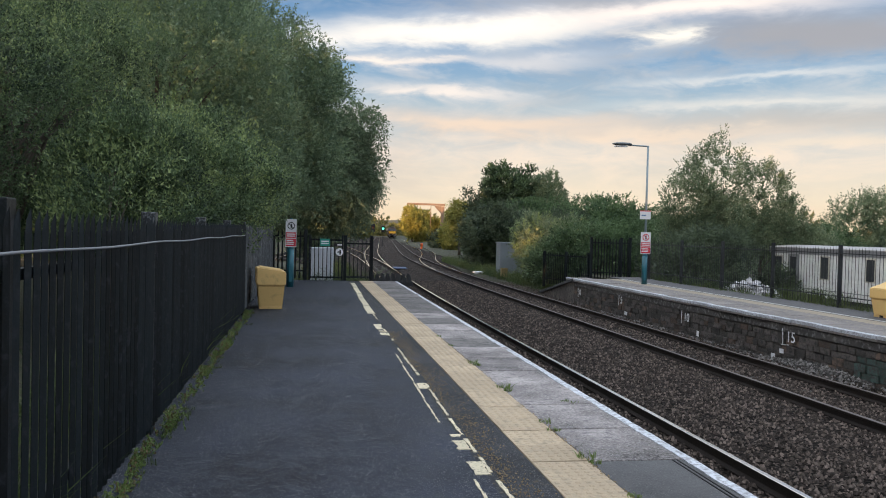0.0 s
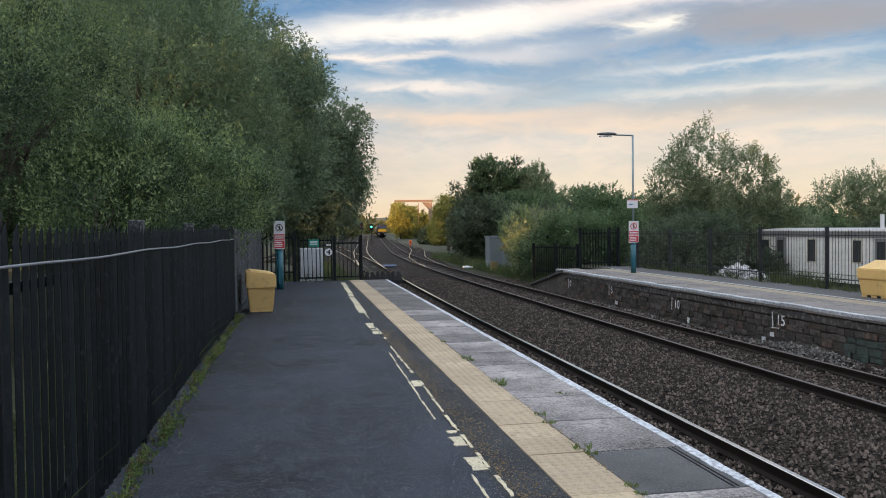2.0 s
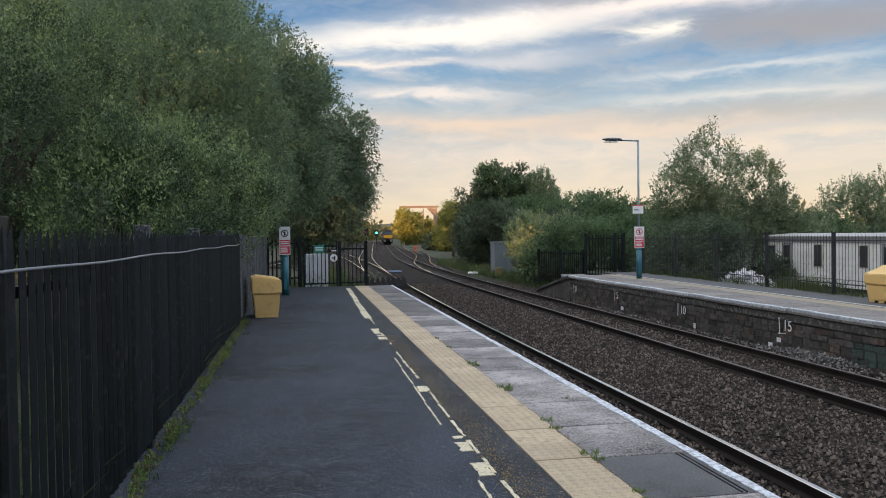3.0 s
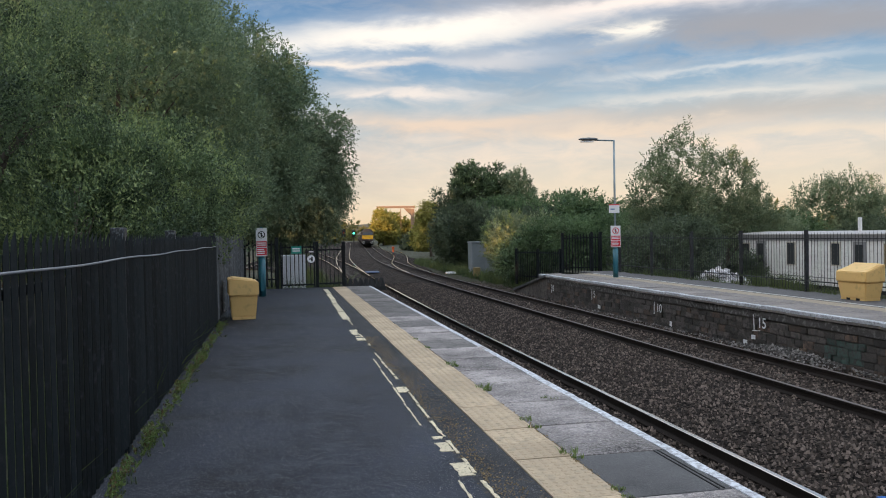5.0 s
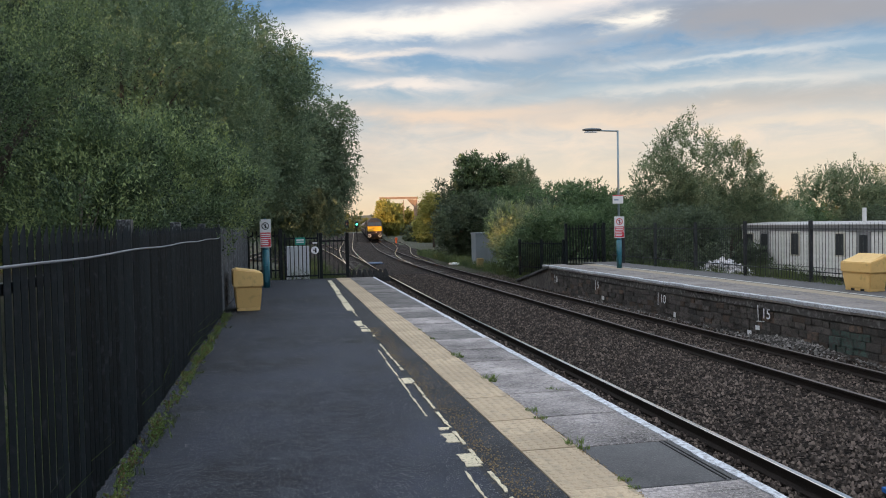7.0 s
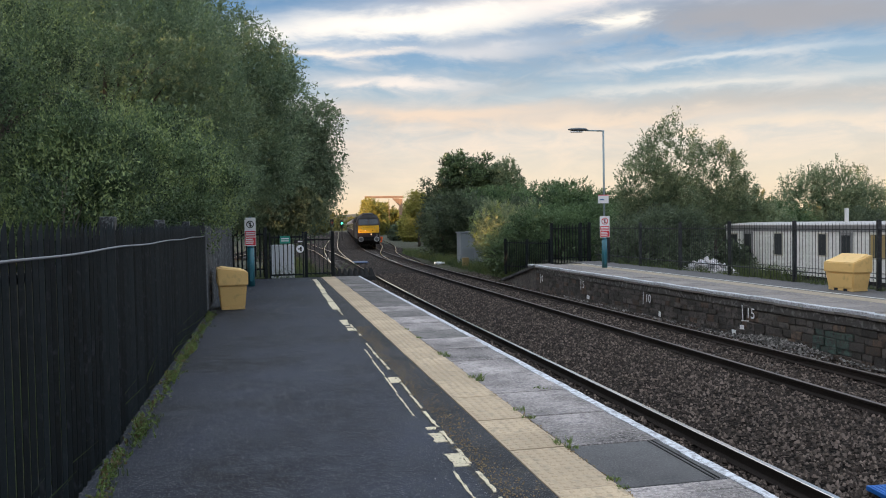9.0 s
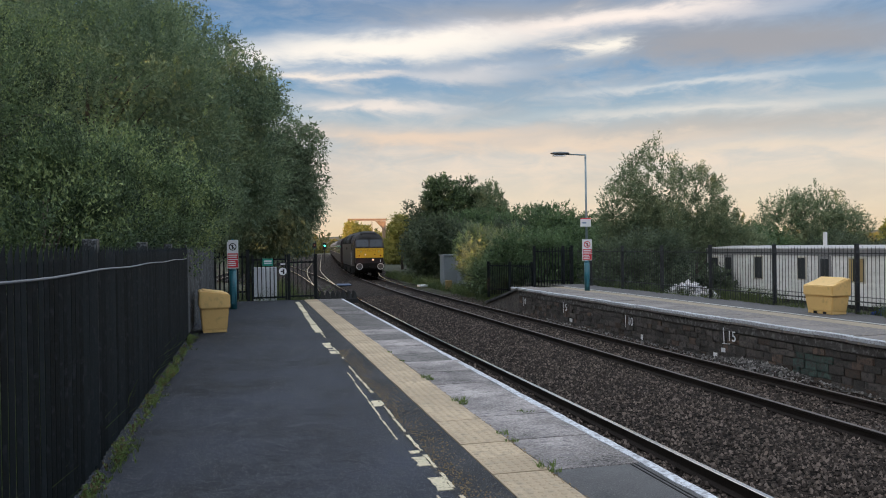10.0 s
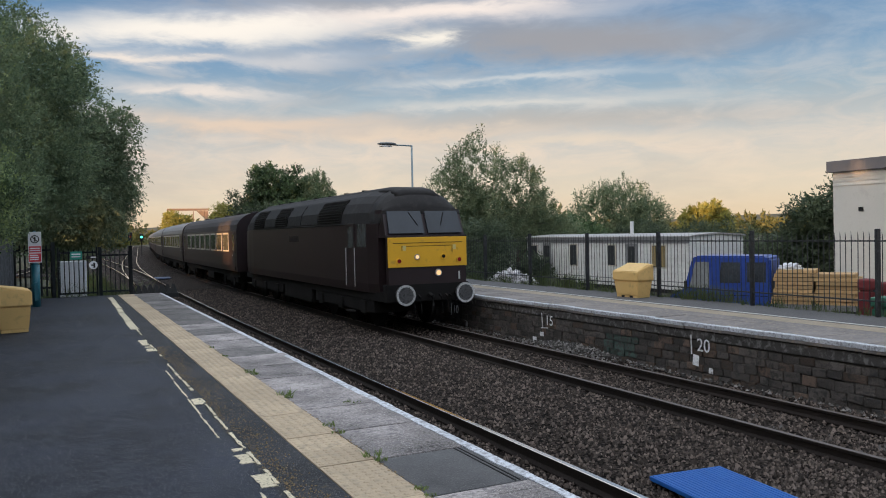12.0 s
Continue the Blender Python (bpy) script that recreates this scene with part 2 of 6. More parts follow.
BLOCK = surface("sooty_block", (0.078, 0.067, 0.061), 0.9, vary=0.9, scale=9, fine=50, bump=1.0, second=(0.040, 0.037, 0.036), amount=0.42, spread=0.45, depth=0.03)
BLOCK_RED = surface("sooty_red_block", (0.112, 0.078, 0.060), 0.9, vary=0.8, scale=9, fine=60, bump=1.0, second=(0.048, 0.040, 0.036), amount=0.42, spread=0.5, depth=0.03)
BLOCK_GREEN = surface("green_stained_block", (0.058, 0.095, 0.082), 0.9, vary=0.8, scale=12, fine=60, bump=1.0, second=(0.06, 0.056, 0.052), amount=0.5, depth=0.03)
LEDGE = surface("lime_washed_ledge", (0.055, 0.050, 0.048), 0.9, vary=0.8, scale=9, fine=50, bump=1.0, second=(0.19, 0.185, 0.18), amount=0.34, depth=0.03, streak=0.6)
MORTAR = surface("sooty_mortar", (0.074, 0.068, 0.064), 0.95, vary=0.5, scale=14, fine=90, bump=0.8)
OPP_PAVE = surface("opposite_paving", (0.172, 0.155, 0.150), 0.9, vary=0.5, scale=12, fine=80, bump=0.5, second=(0.27, 0.225, 0.18), amount=0.3, spread=0.16)
OPP_ASPHALT = surface("opposite_asphalt", (0.080, 0.077, 0.079), 0.85, vary=0.3, scale=6, fine=100, bump=0.4, spread=0)
OPP_LINE = surface("opposite_line", (0.5, 0.5, 0.48), 0.8, vary=0.2, scale=30, fine=90, second=(0.25, 0.24, 0.22), amount=0.35)
OPP_BUFF = surface("opposite_buff_strip", (0.33, 0.265, 0.195), 0.9, vary=0.35, scale=20, fine=90, second=(0.22, 0.20, 0.15), amount=0.4)
GRIT_YELLOW = surface("grit_bin_plastic", (0.70, 0.46, 0.175), 0.55, vary=0.08, scale=6, fine=50, bump=0.08, second=(0.56, 0.37, 0.14), amount=0.2, spread=0.02)
DARK_HOLE = surface("dark_hole", (0.01, 0.01, 0.01), 0.9, bump=0)
TEAL = surface("teal_paint", (0.015, 0.12, 0.16), 0.4, vary=0.2, scale=20, fine=60, bump=0.08, second=(0.03, 0.09, 0.1), amount=0.2)
POLE_GREY = surface("galvanised_pole", (0.24, 0.30, 0.33), 0.5, 0.4, vary=0.15, bump=0.05)
LAMP_GREY = surface("lamp_head_grey", (0.10, 0.11, 0.12), 0.5, vary=0.15, bump=0.05)
SIGN_WHITE = surface("sign_white", (0.75, 0.75, 0.77), 0.4, vary=0.05, bump=0)
SIGN_RED = surface("sign_red", (0.62, 0.03, 0.05), 0.4, vary=0.05, bump=0)
SIGN_BLACK = surface("sign_black", (0.01, 0.01, 0.012), 0.4, vary=0.05, bump=0)
SIGN_GREEN = surface("sign_green", (0.02, 0.26, 0.20), 0.4, vary=0.08, bump=0)
SIGN_BLUE = surface("sign_blue", (0.08, 0.16, 0.35), 0.4, vary=0.05, bump=0)
WHITE_PAINT = surface("white_paint", (0.75, 0.76, 0.78), 0.7, vary=0.15, scale=20, fine=80, bump=0.2, second=(0.35, 0.34, 0.33), amount=0.3)
CLADDING = surface("caravan_cladding", (0.70, 0.70, 0.69), 0.5, vary=0.10, scale=4, fine=30, bump=0.08, second=(0.52, 0.52, 0.50), amount=0.2, spread=0.05)
CARAVAN_ROOF = surface("caravan_roof", (0.30, 0.29, 0.285), 0.6, vary=0.15, scale=6, fine=40, bump=0.1)
TRIM_GREY = surface("trim_grey", (0.20, 0.20, 0.21), 0.5, vary=0.1, bump=0.05)
GLASS_DARK = surface("window_glass", (0.05, 0.055, 0.06), 0.06, vary=0.1, bump=0, spec=0.9)
CURTAIN = surface("curtain_cloth", (0.30, 0.22, 0.10), 0.9, vary=0.2, scale=20, bump=0.2)
# pale base colour stands for bright sky showing through the front window
CAB_GLASS_PALE = surface("cab_front_glass", (0.27, 0.28, 0.28), 0.05, vary=0.5, scale=14, fine=20, bump=0, spec=0.8)
CAB_GLASS = surface("cab_side_glass", (0.055, 0.062, 0.07), 0.05, vary=0.8, scale=12, fine=20, bump=0, spec=0.8)
VAN_BLUE = surface("truck_blue_paint", (0.024, 0.066, 0.30), 0.3, vary=0.12, scale=6, fine=40, bump=0.04, second=(0.016, 0.04, 0.24), amount=0.2)
RUBBER = surface("rubber", (0.015, 0.015, 0.016), 0.8, vary=0.2, bump=0.2)
TIMBER = surface("fresh_timber", (0.50, 0.33, 0.16), 0.75, vary=0.2, scale=10, fine=60, bump=0.3, second=(0.38, 0.24, 0.11), amount=0.3, spread=0.2)
RENDER_WHITE = surface("white_render", (0.76, 0.72, 0.65), 0.85, vary=0.08, scale=3, fine=40, bump=0.15, second=(0.66, 0.62, 0.56), amount=0.15)
PARAPET = surface("parapet_grey", (0.22, 0.20, 0.20), 0.8, vary=0.15, bump=0.2)
SHED_GREY = surface("shed_grey_steel", (0.25, 0.28, 0.31), 0.5, 0.3, vary=0.15, scale=6, fine=40, bump=0.1)
BLUE_BOARD = surface("blue_walkway_plastic", (0.008, 0.105, 0.38), 0.55, vary=0.15, scale=10, fine=80, bump=0.3, spread=0.05)
BLUE_DUSTY = surface("dusty_blue_plastic", (0.022, 0.060, 0.15), 0.7, vary=0.4, scale=10, fine=40, bump=0.3, second=(0.05, 0.05, 0.06), amount=0.4)
RED_PLASTIC = surface("red_plastic", (0.17, 0.026, 0.03), 0.5, vary=0.2, bump=0.1)
GREEN_PLASTIC = surface("green_plastic", (0.03, 0.14, 0.09), 0.5, vary=0.2, bump=0.1)
RUBBLE = surface("rubble", (0.42, 0.41, 0.42), 0.9, vary=0.4, scale=30, bump=0.5, spread=0.5)
RUBBLE_DULL = surface("dull_rubble", (0.115, 0.107, 0.102), 0.9, vary=0.4, scale=30, bump=0.5, pieces=1.2)
SHEETING = surface("white_sheeting", (0.62, 0.64, 0.68), 0.5, vary=0.15, scale=12, bump=0.4)
ORANGE = surface("orange_plastic", (0.75, 0.12, 0.02), 0.5, vary=0.1, bump=0.05)
MAROON = surface("maroon_coach_paint", (0.026, 0.0165, 0.0185), 0.42, vary=0.2, scale=4, fine=30, bump=0.02, second=(0.020, 0.015, 0.0155), amount=0.25, spread=0.1, spec=0.3)
LOCO_YELLOW = surface("warning_yellow", (0.78, 0.42, 0.02), 0.45, vary=0.08, scale=6, fine=40, bump=0.05, second=(0.55, 0.30, 0.03), amount=0.12)
LOCO_ROOF = surface("sooty_roof", (0.024, 0.0225, 0.023), 0.75, vary=0.3, scale=6, fine=40, bump=0.1, second=(0.036, 0.034, 0.034), amount=0.3, spec=0.2)
ROOF_PANEL = surface("grey_roof_panel", (0.018, 0.018, 0.018), 0.7, vary=0.3, scale=6, fine=40, bump=0.1, second=(0.024, 0.023, 0.022), amount=0.4, spread=0.25, spec=0.2)
COACH_ROOF = surface("coach_roof", (0.17, 0.17, 0.17), 0.6, vary=0.2, scale=5, fine=40, bump=0.1)
COACH_ROOF_SOOTY = surface("sooty_coach_roof", (0.040, 0.034, 0.034), 0.7, vary=0.3, scale=5, fine=40, bump=0.1, second=(0.06, 0.053, 0.052), amount=0.3, spec=0.25)
UNDERFRAME = surface("underframe", (0.016, 0.015, 0.0148), 0.95, vary=0.4, bump=0.2, spec=0.1)
NOTICE = surface("faded_notice", (0.60, 0.50, 0.20), 0.6, vary=0.2, bump=0)
BUFFER = surface("buffer_steel", (0.10, 0.10, 0.105), 0.5, 0.5, vary=0.3, scale=20, bump=0.2, second=(0.03, 0.03, 0.03), amount=0.4)
BUFFER_RIM = surface("buffer_rim_white", (0.45, 0.45, 0.45), 0.6, vary=0.3, scale=30, second=(0.15, 0.15, 0.15), amount=0.3)
CREAM = surface("cream_frame", (0.45, 0.42, 0.36), 0.5, vary=0.1, bump=0.05)
GRASS_SOIL = surface("rough_grass_ground", (0.036, 0.042, 0.020), 0.95, vary=0.5, scale=4, fine=20, bump=1.0, second=(0.055, 0.046, 0.032), amount=0.4, spread=0, depth=0.06)
BARK = surface("bark", (0.085, 0.068, 0.052), 0.9, vary=0.4, scale=20, fine=60, bump=0.9, depth=0.03)
GANTRY = surface("gantry_steel", (0.30, 0.20, 0.14), 0.7, 0.2, vary=0.3, scale=8, bump=0.2)
GLOW_HEAD = glowing("headlight_glow", (1.0, 0.62, 0.30), 1.15)
GLOW_GREEN = glowing("signal_green_glow", (0.10, 1.0, 0.60), 3.0)
GLOW_RED = glowing("signal_red_glow", (1.0, 0.08, 0.05), 0.14)
# near-black base and pale tip put dark hollows and lit clumps into colour
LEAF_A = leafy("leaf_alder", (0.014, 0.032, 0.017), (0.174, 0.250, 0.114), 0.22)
LEAF_HIGH = leafy("leaf_birch_grey", (0.095, 0.145, 0.088), (0.245, 0.318, 0.174))
LEAF_WEEP = leafy("leaf_weeping", (0.090, 0.130, 0.080), (0.215, 0.265, 0.150), 0.42)
LEAF_B = leafy("leaf_birch", (0.036, 0.074, 0.034), (0.170, 0.248, 0.110))
LEAF_C = leafy("leaf_willow", (0.092, 0.134, 0.074), (0.285, 0.330, 0.190), 0.42)
LEAF_D = leafy("leaf_dark", (0.038, 0.060, 0.037), (0.130, 0.162, 0.092))
# sunlit gold mixed into the leaf colour, beyond what the sun gives
LEAF_FAR_SUNLIT = leafy("leaf_far", (0.170, 0.180, 0.045), (0.420, 0.380, 0.100))
# young growth, made paler to put light on the crown tops in colour
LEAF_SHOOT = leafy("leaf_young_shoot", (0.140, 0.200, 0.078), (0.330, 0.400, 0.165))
# tips tinted slightly gold for low sun on the distant woods
LEAF_WOOD = leafy("leaf_woodland", (0.065, 0.085, 0.034), (0.215, 0.200, 0.070))
LEAF_DRY = leafy("leaf_withered", (0.10, 0.075, 0.035), (0.22, 0.17, 0.08))
GRASS_DARK = leafy("verge_blades", (0.040, 0.070, 0.024), (0.125, 0.150, 0.055))
GRASS = leafy("grass_blades", (0.075, 0.130, 0.030), (0.210, 0.270, 0.085))


# ---------------------------------------------------------------- mesh helpers
def link(name, bm, material, parent=None, label="", smooth=False, at=None):
    me = bpy.data.meshes.new(name)
    bm.normal_update()
    bm.to_mesh(me)
    bm.free()
    for m in material if isinstance(material, (list, tuple)) else [material]:
        me.materials.append(m)
    if smooth:
        me.polygons.foreach_set("use_smooth", [True] * len(me.polygons))
    ob = new(name, me)
    if parent:
        ob.parent = parent
    if at is not None:
        ob.matrix_basis = at
    if label:
        ob["label"] = label
    return ob


def part(name, bm, material, parent, label="", smooth=False):
    return link(name, bm, material, parent, label, smooth)


def again(ob, parent, at):
    """Another object on the same mesh."""
    o = new(ob.name.split(".")[0], ob.data)
    o.parent = parent
    o.matrix_basis = at
    return o


def empty(name, at, label, category, group="", kind=""):
    e = new(name)
    e.empty_display_size = 0.2
    e.matrix_basis = at
    return tagged(e, label, category, group, kind)


def box(bm, x0, x1, y0, y1, z0, z1, bevel=0.0, mat=0):
    r = bmesh.ops.create_cube(bm, size=1.0, matrix=Matrix.Translation(((x0 + x1) / 2, (y0 + y1) / 2, (z0 + z1) / 2)) @ Matrix.Diagonal((x1 - x0, y1 - y0, z1 - z0, 1)))
    vs = r["verts"]
    if mat:
        for f in {f for v in vs for f in v.link_faces}:
            f.material_index = mat
    if bevel:
        es = list({e for v in vs for e in v.link_edges})
        bmesh.ops.bevel(bm, geom=es, offset=bevel, segments=2, affect="EDGES", profile=0.6)
    return bm


def boxed(*a, **k):
    return box(bmesh.new(), *a, **k)


def rod(bm, a, b, r, r2=None, seg=10):
    a, b = Vector(a), Vector(b)
    d = b - a
    m = Matrix.Translation((a + b) / 2) @ d.to_track_quat("Z", "Y").to_matrix().to_4x4()
    bmesh.ops.create_cone(bm, cap_ends=True, segments=seg, radius1=r, radius2=r if r2 is None else r2, depth=d.length, matrix=m)
    return bm


def tube(bm, pts, radii, seg=7):
    rings = []
    for i, p in enumerate(pts):
        p = Vector(p)
        d = (Vector(pts[min(i + 1, len(pts) - 1)]) - Vector(pts[max(i - 1, 0)])).normalized()
        q = d.to_track_quat("Z", "Y")
        rings.append([bm.verts.new(p + q @ Vector((math.cos(2 * math.pi * j / seg) * radii[i], math.sin(2 * math.pi * j / seg) * radii[i], 0))) for j in range(seg)])
    for a, b in zip(rings, rings[1:]):
        for j in range(seg):
            bm.faces.new((a[j], a[(j + 1) % seg], b[(j + 1) % seg], b[j]))
    bm.faces.new(rings[-1])
    bm.faces.new(rings[0][::-1])
    return bm


def loft(bm, sections, cap=True, mat=None):
    """Joins rings of points of equal count."""
    rings = [[bm.verts.new(p) for p in s] for s in sections]
    n = len(rings[0])
    for a, b in zip(rings, rings[1:]):
        for j in range(n):
            f = bm.faces.new((a[j], a[(j + 1) % n], b[(j + 1) % n], b[j]))
            if mat is not None:
                f.material_index = mat(j)
    if cap:
        bm.faces.new(rings[0][::-1])
        bm.faces.new(rings[-1])
    return bm


def mesh_from(name, verts, faces, material, parent=None, smooth=False):
    """Fast mesh from arrays: faces is (n, 3 or 4)."""
    me = bpy.data.meshes.new(name)
    n, c = faces.shape
    me.vertices.add(len(verts))
    me.vertices.foreach_set("co", np.ascontiguousarray(verts, dtype=np.float32).ravel())
    me.loops.add(n * c)
    me.loops.foreach_set("vertex_index", np.ascontiguousarray(faces, dtype=np.int32).ravel())
    me.polygons.add(n)
    me.polygons.foreach_set("loop_start", np.arange(0, n * c, c, dtype=np.int32))
    me.polygons.foreach_set("loop_total", np.full(n, c, dtype=np.int32))
    me.polygons.foreach_set("use_smooth", np.full(n, smooth, dtype=bool))
    me.materials.append(material)
    me.update(calc_edges=True)
    ob = new(name, me)
    if parent:
        ob.parent = parent
    return ob


def grid_mesh(name, xs, ys, height, material, parent=None):
    X, Y = np.meshgrid(xs, ys)
    Z = height(X, Y)
    v = np.stack([X.ravel(), Y.ravel(), Z.ravel()], 1)
    nx = len(xs)
    i = (np.arange(len(ys) - 1)[:, None] * nx + np.arange(nx - 1)[None, :]).ravel()
    return mesh_from(name, v, np.stack([i, i + 1, i + nx + 1, i + nx], 1), material, parent, True)


def wave(x, y, s=0.0):
    return (np.sin(x * 1.7 + s) * np.cos(y * 1.3 + s * 2) + np.sin(x * 3.9 - y * 2.7 + s) * 0.5 + np.sin(x * 0.6 + y * 7.1 + s) * 0.4) / 1.9


# ---------------------------------------------------------------- tracks
RAIL_Z = -0.97


def bend(y, x0, y0, k, cap):
    """Straight up to y0, then an even curve, then straight at the slope cap."""
    y1 = y0 + cap / k
    d = min(max(y - y0, 0), cap / k)
    return x0 + k * d * d / 2 + max(y - y1, 0) * cap


def far_line(y):
    return bend(y, 9.02, 35, 0.0014, 0.092)


def near_line(y):
    return bend(y, 4.35, 18, 0.0010, 0.088)


def spline(rows):
    ys, xs = [r[0] for r in rows], [r[1] for r in rows]

    def at(y):
        i = max(0, min(len(ys) - 2, sum(1 for v in ys if v <= y) - 1))
        def slope(j):
            a, b = max(j - 1, 0), min(j + 1, len(ys) - 1)
            return (xs[b] - xs[a]) / (ys[b] - ys[a])
        h = ys[i + 1] - ys[i]
        t = (y - ys[i]) / h
        if t < 0 or t > 1:
            j = 0 if t < 0 else len(ys) - 1
            return xs[j] + slope(j) * (y - ys[j])
        return ((2 * t ** 3 - 3 * t ** 2 + 1) * xs[i] + (t ** 3 - 2 * t ** 2 + t) * h * slope(i)
                + (-2 * t ** 3 + 3 * t ** 2) * xs[i + 1] + (t ** 3 - t ** 2) * h * slope(i + 1))
    return at


branch_line = spline([(38, 4.55), (50, 4.86), (62, 5.2), (80, 5.4), (100, 5.25), (130, 5.1), (160, 6.3), (185, 8.3), (230, 12.8)])
left_line = lambda y: 4.6 + 0.102 * (y - 152)
siding_line = spline([(50, 9.2), (58, 9.55), (66, 10.1), (75, 11.1), (86, 12.8), (97, 14.4), (115, 16.4), (140, 18.6), (170, 21.6), (220, 26.6), (300, 34.2)])


def rail(line, side, ys, top, parent):
    """One rail: foot, web and head, with its running top."""
    prof = [(-0.075, -0.155), (0.075, -0.155), (0.075, -0.142), (0.012, -0.12), (0.012, -0.045), (0.036, -0.035), (0.036, -0.004), (0.030, 0.0),
            (-0.030, 0.0), (-0.036, -0.004), (-0.036, -0.035), (-0.012, -0.045), (-0.012, -0.12), (-0.075, -0.142)]
    secs = []
    for y in ys:
        s = (line(y + 0.5) - line(y - 0.5))
        n = Vector((1, -s, 0)).normalized()
        c = Vector((line(y), y, RAIL_Z)) + n * side
        secs.append([c + n * px + Vector((0, 0, pz)) for px, pz in prof])
    bm = loft(bmesh.new(), secs, True, lambda j: 1 if j in (6, 7, 8) else 0)
    return part("rail", bm, [RUST, top], parent)


def track(name, line, y0, y1, tops, label, sleepers):
    t = empty(name, Matrix(), label, "railway track", kind="structure")
    ys = [y0]
    while ys[-1] < y1:
        ys.append(min(y1, ys[-1] + (1.5 if ys[-1] < 100 else 5)))
    for side, top in zip((-0.7525, 0.7525), tops):
        rail(line, side, ys, top, t)
    first = None
    for y in sleepers:
        s = line(y + 0.5) - line(y - 0.5)
        m = pose(line(y), y, RAIL_Z - 0.20, 0, 0, -math.degrees(math.atan(s)))
        if first is None:
            first = link("sleeper", boxed(-1.3, 1.3, -0.125, 0.125, -0.15, 0.0, 0.012), SLEEPER, t, at=m)
        else:
            again(first, t, m)
    return t


def build_tracks():
    span = lambda a, b: np.arange(a, b, 0.7)
    track("track_far", far_line, -40, 330, (STEEL_DULL, STEEL_DULL), "dull rusty rails of the far running line", span(6, 95))
    track("track_near", near_line, -40, 330, (STEEL_BRIGHT, STEEL_BRIGHT), "shiny rails of the near running line", span(22, 95))
    track("track_branch", branch_line, 40, 225, (STEEL_BRIGHT, STEEL_BRIGHT), "shiny rails curving away at a junction", span(48, 90))
    track("track_left", left_line, 70, 330, (STEEL_BRIGHT, STEEL_BRIGHT), "shiny rails of a line beyond the platform end", span(75, 95))
    track("track_siding", siding_line, 54, 300, (STEEL_BRIGHT, STEEL_BRIGHT), "shiny rails of a siding turning off", span(60, 95))


def bed_edges(y):
    if y < 26.2:
        left = 2.72
    else:
        left = min(near_line(y) - 2.6, branch_line(y) - 2.4)
        left = left + (2.72 - left) * max(0, 1 - (y - 26.2) / 3)
        if y > 60:
            left = min(left, left_line(y) - 2.2) if y > 85 else left + (min(left, left_line(y) - 2.2) - left) * (y - 60) / 25
    right = far_line(y) + 2.3
    if y < 31:
        right = 10.75
    elif y < 36:
        right = 10.75 + (right - 10.75) * (y - 31) / 5
    if y > 62:
        right = max(right, siding_line(y) + 2.3 + min(4.5, max(0, y - 75) * 0.15))
    return left, right


def build_bed():
    ys = np.concatenate([np.arange(-40, 2, 2.0), np.arange(2, 45, 0.22), np.arange(45, 110, 1.0), np.arange(110, 331, 5.0)])
    nx = 40
    V = []
    for y in ys:
        a, b = bed_edges(float(y))
        xs = np.linspace(a, b, nx)
        z = -1.135 + 0.022 * wave(xs * 5, y * 5) + 0.012 * wave(xs * 17, y * 19, 2)
        for line in (near_line, far_line):
            off = np.abs(xs - line(float(y)))
            z = z - 0.035 * np.exp(-((off - 0.2) / 0.45) ** 2)
        mid = (near_line(float(y)) + far_line(float(y))) / 2
        z = z + 0.05 * np.exp(-((xs - mid) / 0.8) ** 2)
        edge = np.minimum(xs - a, b - xs)
        if y > 30:
            z = z - 0.25 * np.exp(-(edge / 0.5) ** 2)
        V.append(np.stack([xs, np.full(nx, y), z], 1))
    V = np.concatenate(V)
    i = (np.arange(len(ys) - 1)[:, None] * nx + np.arange(nx - 1)[None, :]).ravel()
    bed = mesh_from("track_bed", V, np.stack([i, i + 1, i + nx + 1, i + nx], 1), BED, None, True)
    tagged(bed, "dark brown crushed stone bed under the tracks", "track bed", kind="structure")
    # loose stones on it
    rng = np.random.default_rng(5)
    n = 80000
    y = 4.2 + (rng.random(n) ** 2.2) * 40
    x = np.empty(n)
    for j in range(n):
        a, b = bed_edges(float(y[j]))
        x[j] = a + (b - a) * rng.random()
    near = np.abs(x - np.array([near_line(v) for v in y]))
    far = np.abs(x - np.array([far_line(v) for v in y]))
    keep = (np.abs(near - 0.7525) > 0.09) & (np.abs(far - 0.7525) > 0.09) & ((y > 24) | (x > 4.0))
    x, y, near, far = x[keep], y[keep], near[keep], far[keep]
    n = len(x)
    z = -1.12 + 0.022 * wave(x * 5, y * 5) - 0.035 * np.exp(-((far - 0.2) / 0.45) ** 2)
    mid = (x - (np.array([near_line(v) + far_line(v) for v in y]) / 2))
    z = z + 0.05 * np.exp(-(mid / 0.8) ** 2)
    size = 0.013 + 0.018 * rng.random(n) ** 1.6
    oct_v = np.array([[1, 0, -0.5], [0, 1, -0.5], [-1, 0, -0.5], [0, -1, -0.5], [0.45, 0, 0.7], [-0.45, 0, 0.7]], float)
    oct_f = np.array([[0, 1, 4], [3, 0, 4], [1, 2, 5], [2, 3, 5], [1, 5, 4], [3, 4, 5]])
    v = oct_v[None] * (1 + 0.45 * (rng.random((n, 6, 3)) - 0.5)) + 0.5 * (rng.random((n, 6, 3)) - 0.5)
    a = rng.random(n) * 6.283
    c, s = np.cos(a)[:, None], np.sin(a)[:, None]
    v = np.stack([v[..., 0] * c - v[..., 1] * s, v[..., 0] * s + v[..., 1] * c, v[..., 2]], -1) * size[:, None, None]
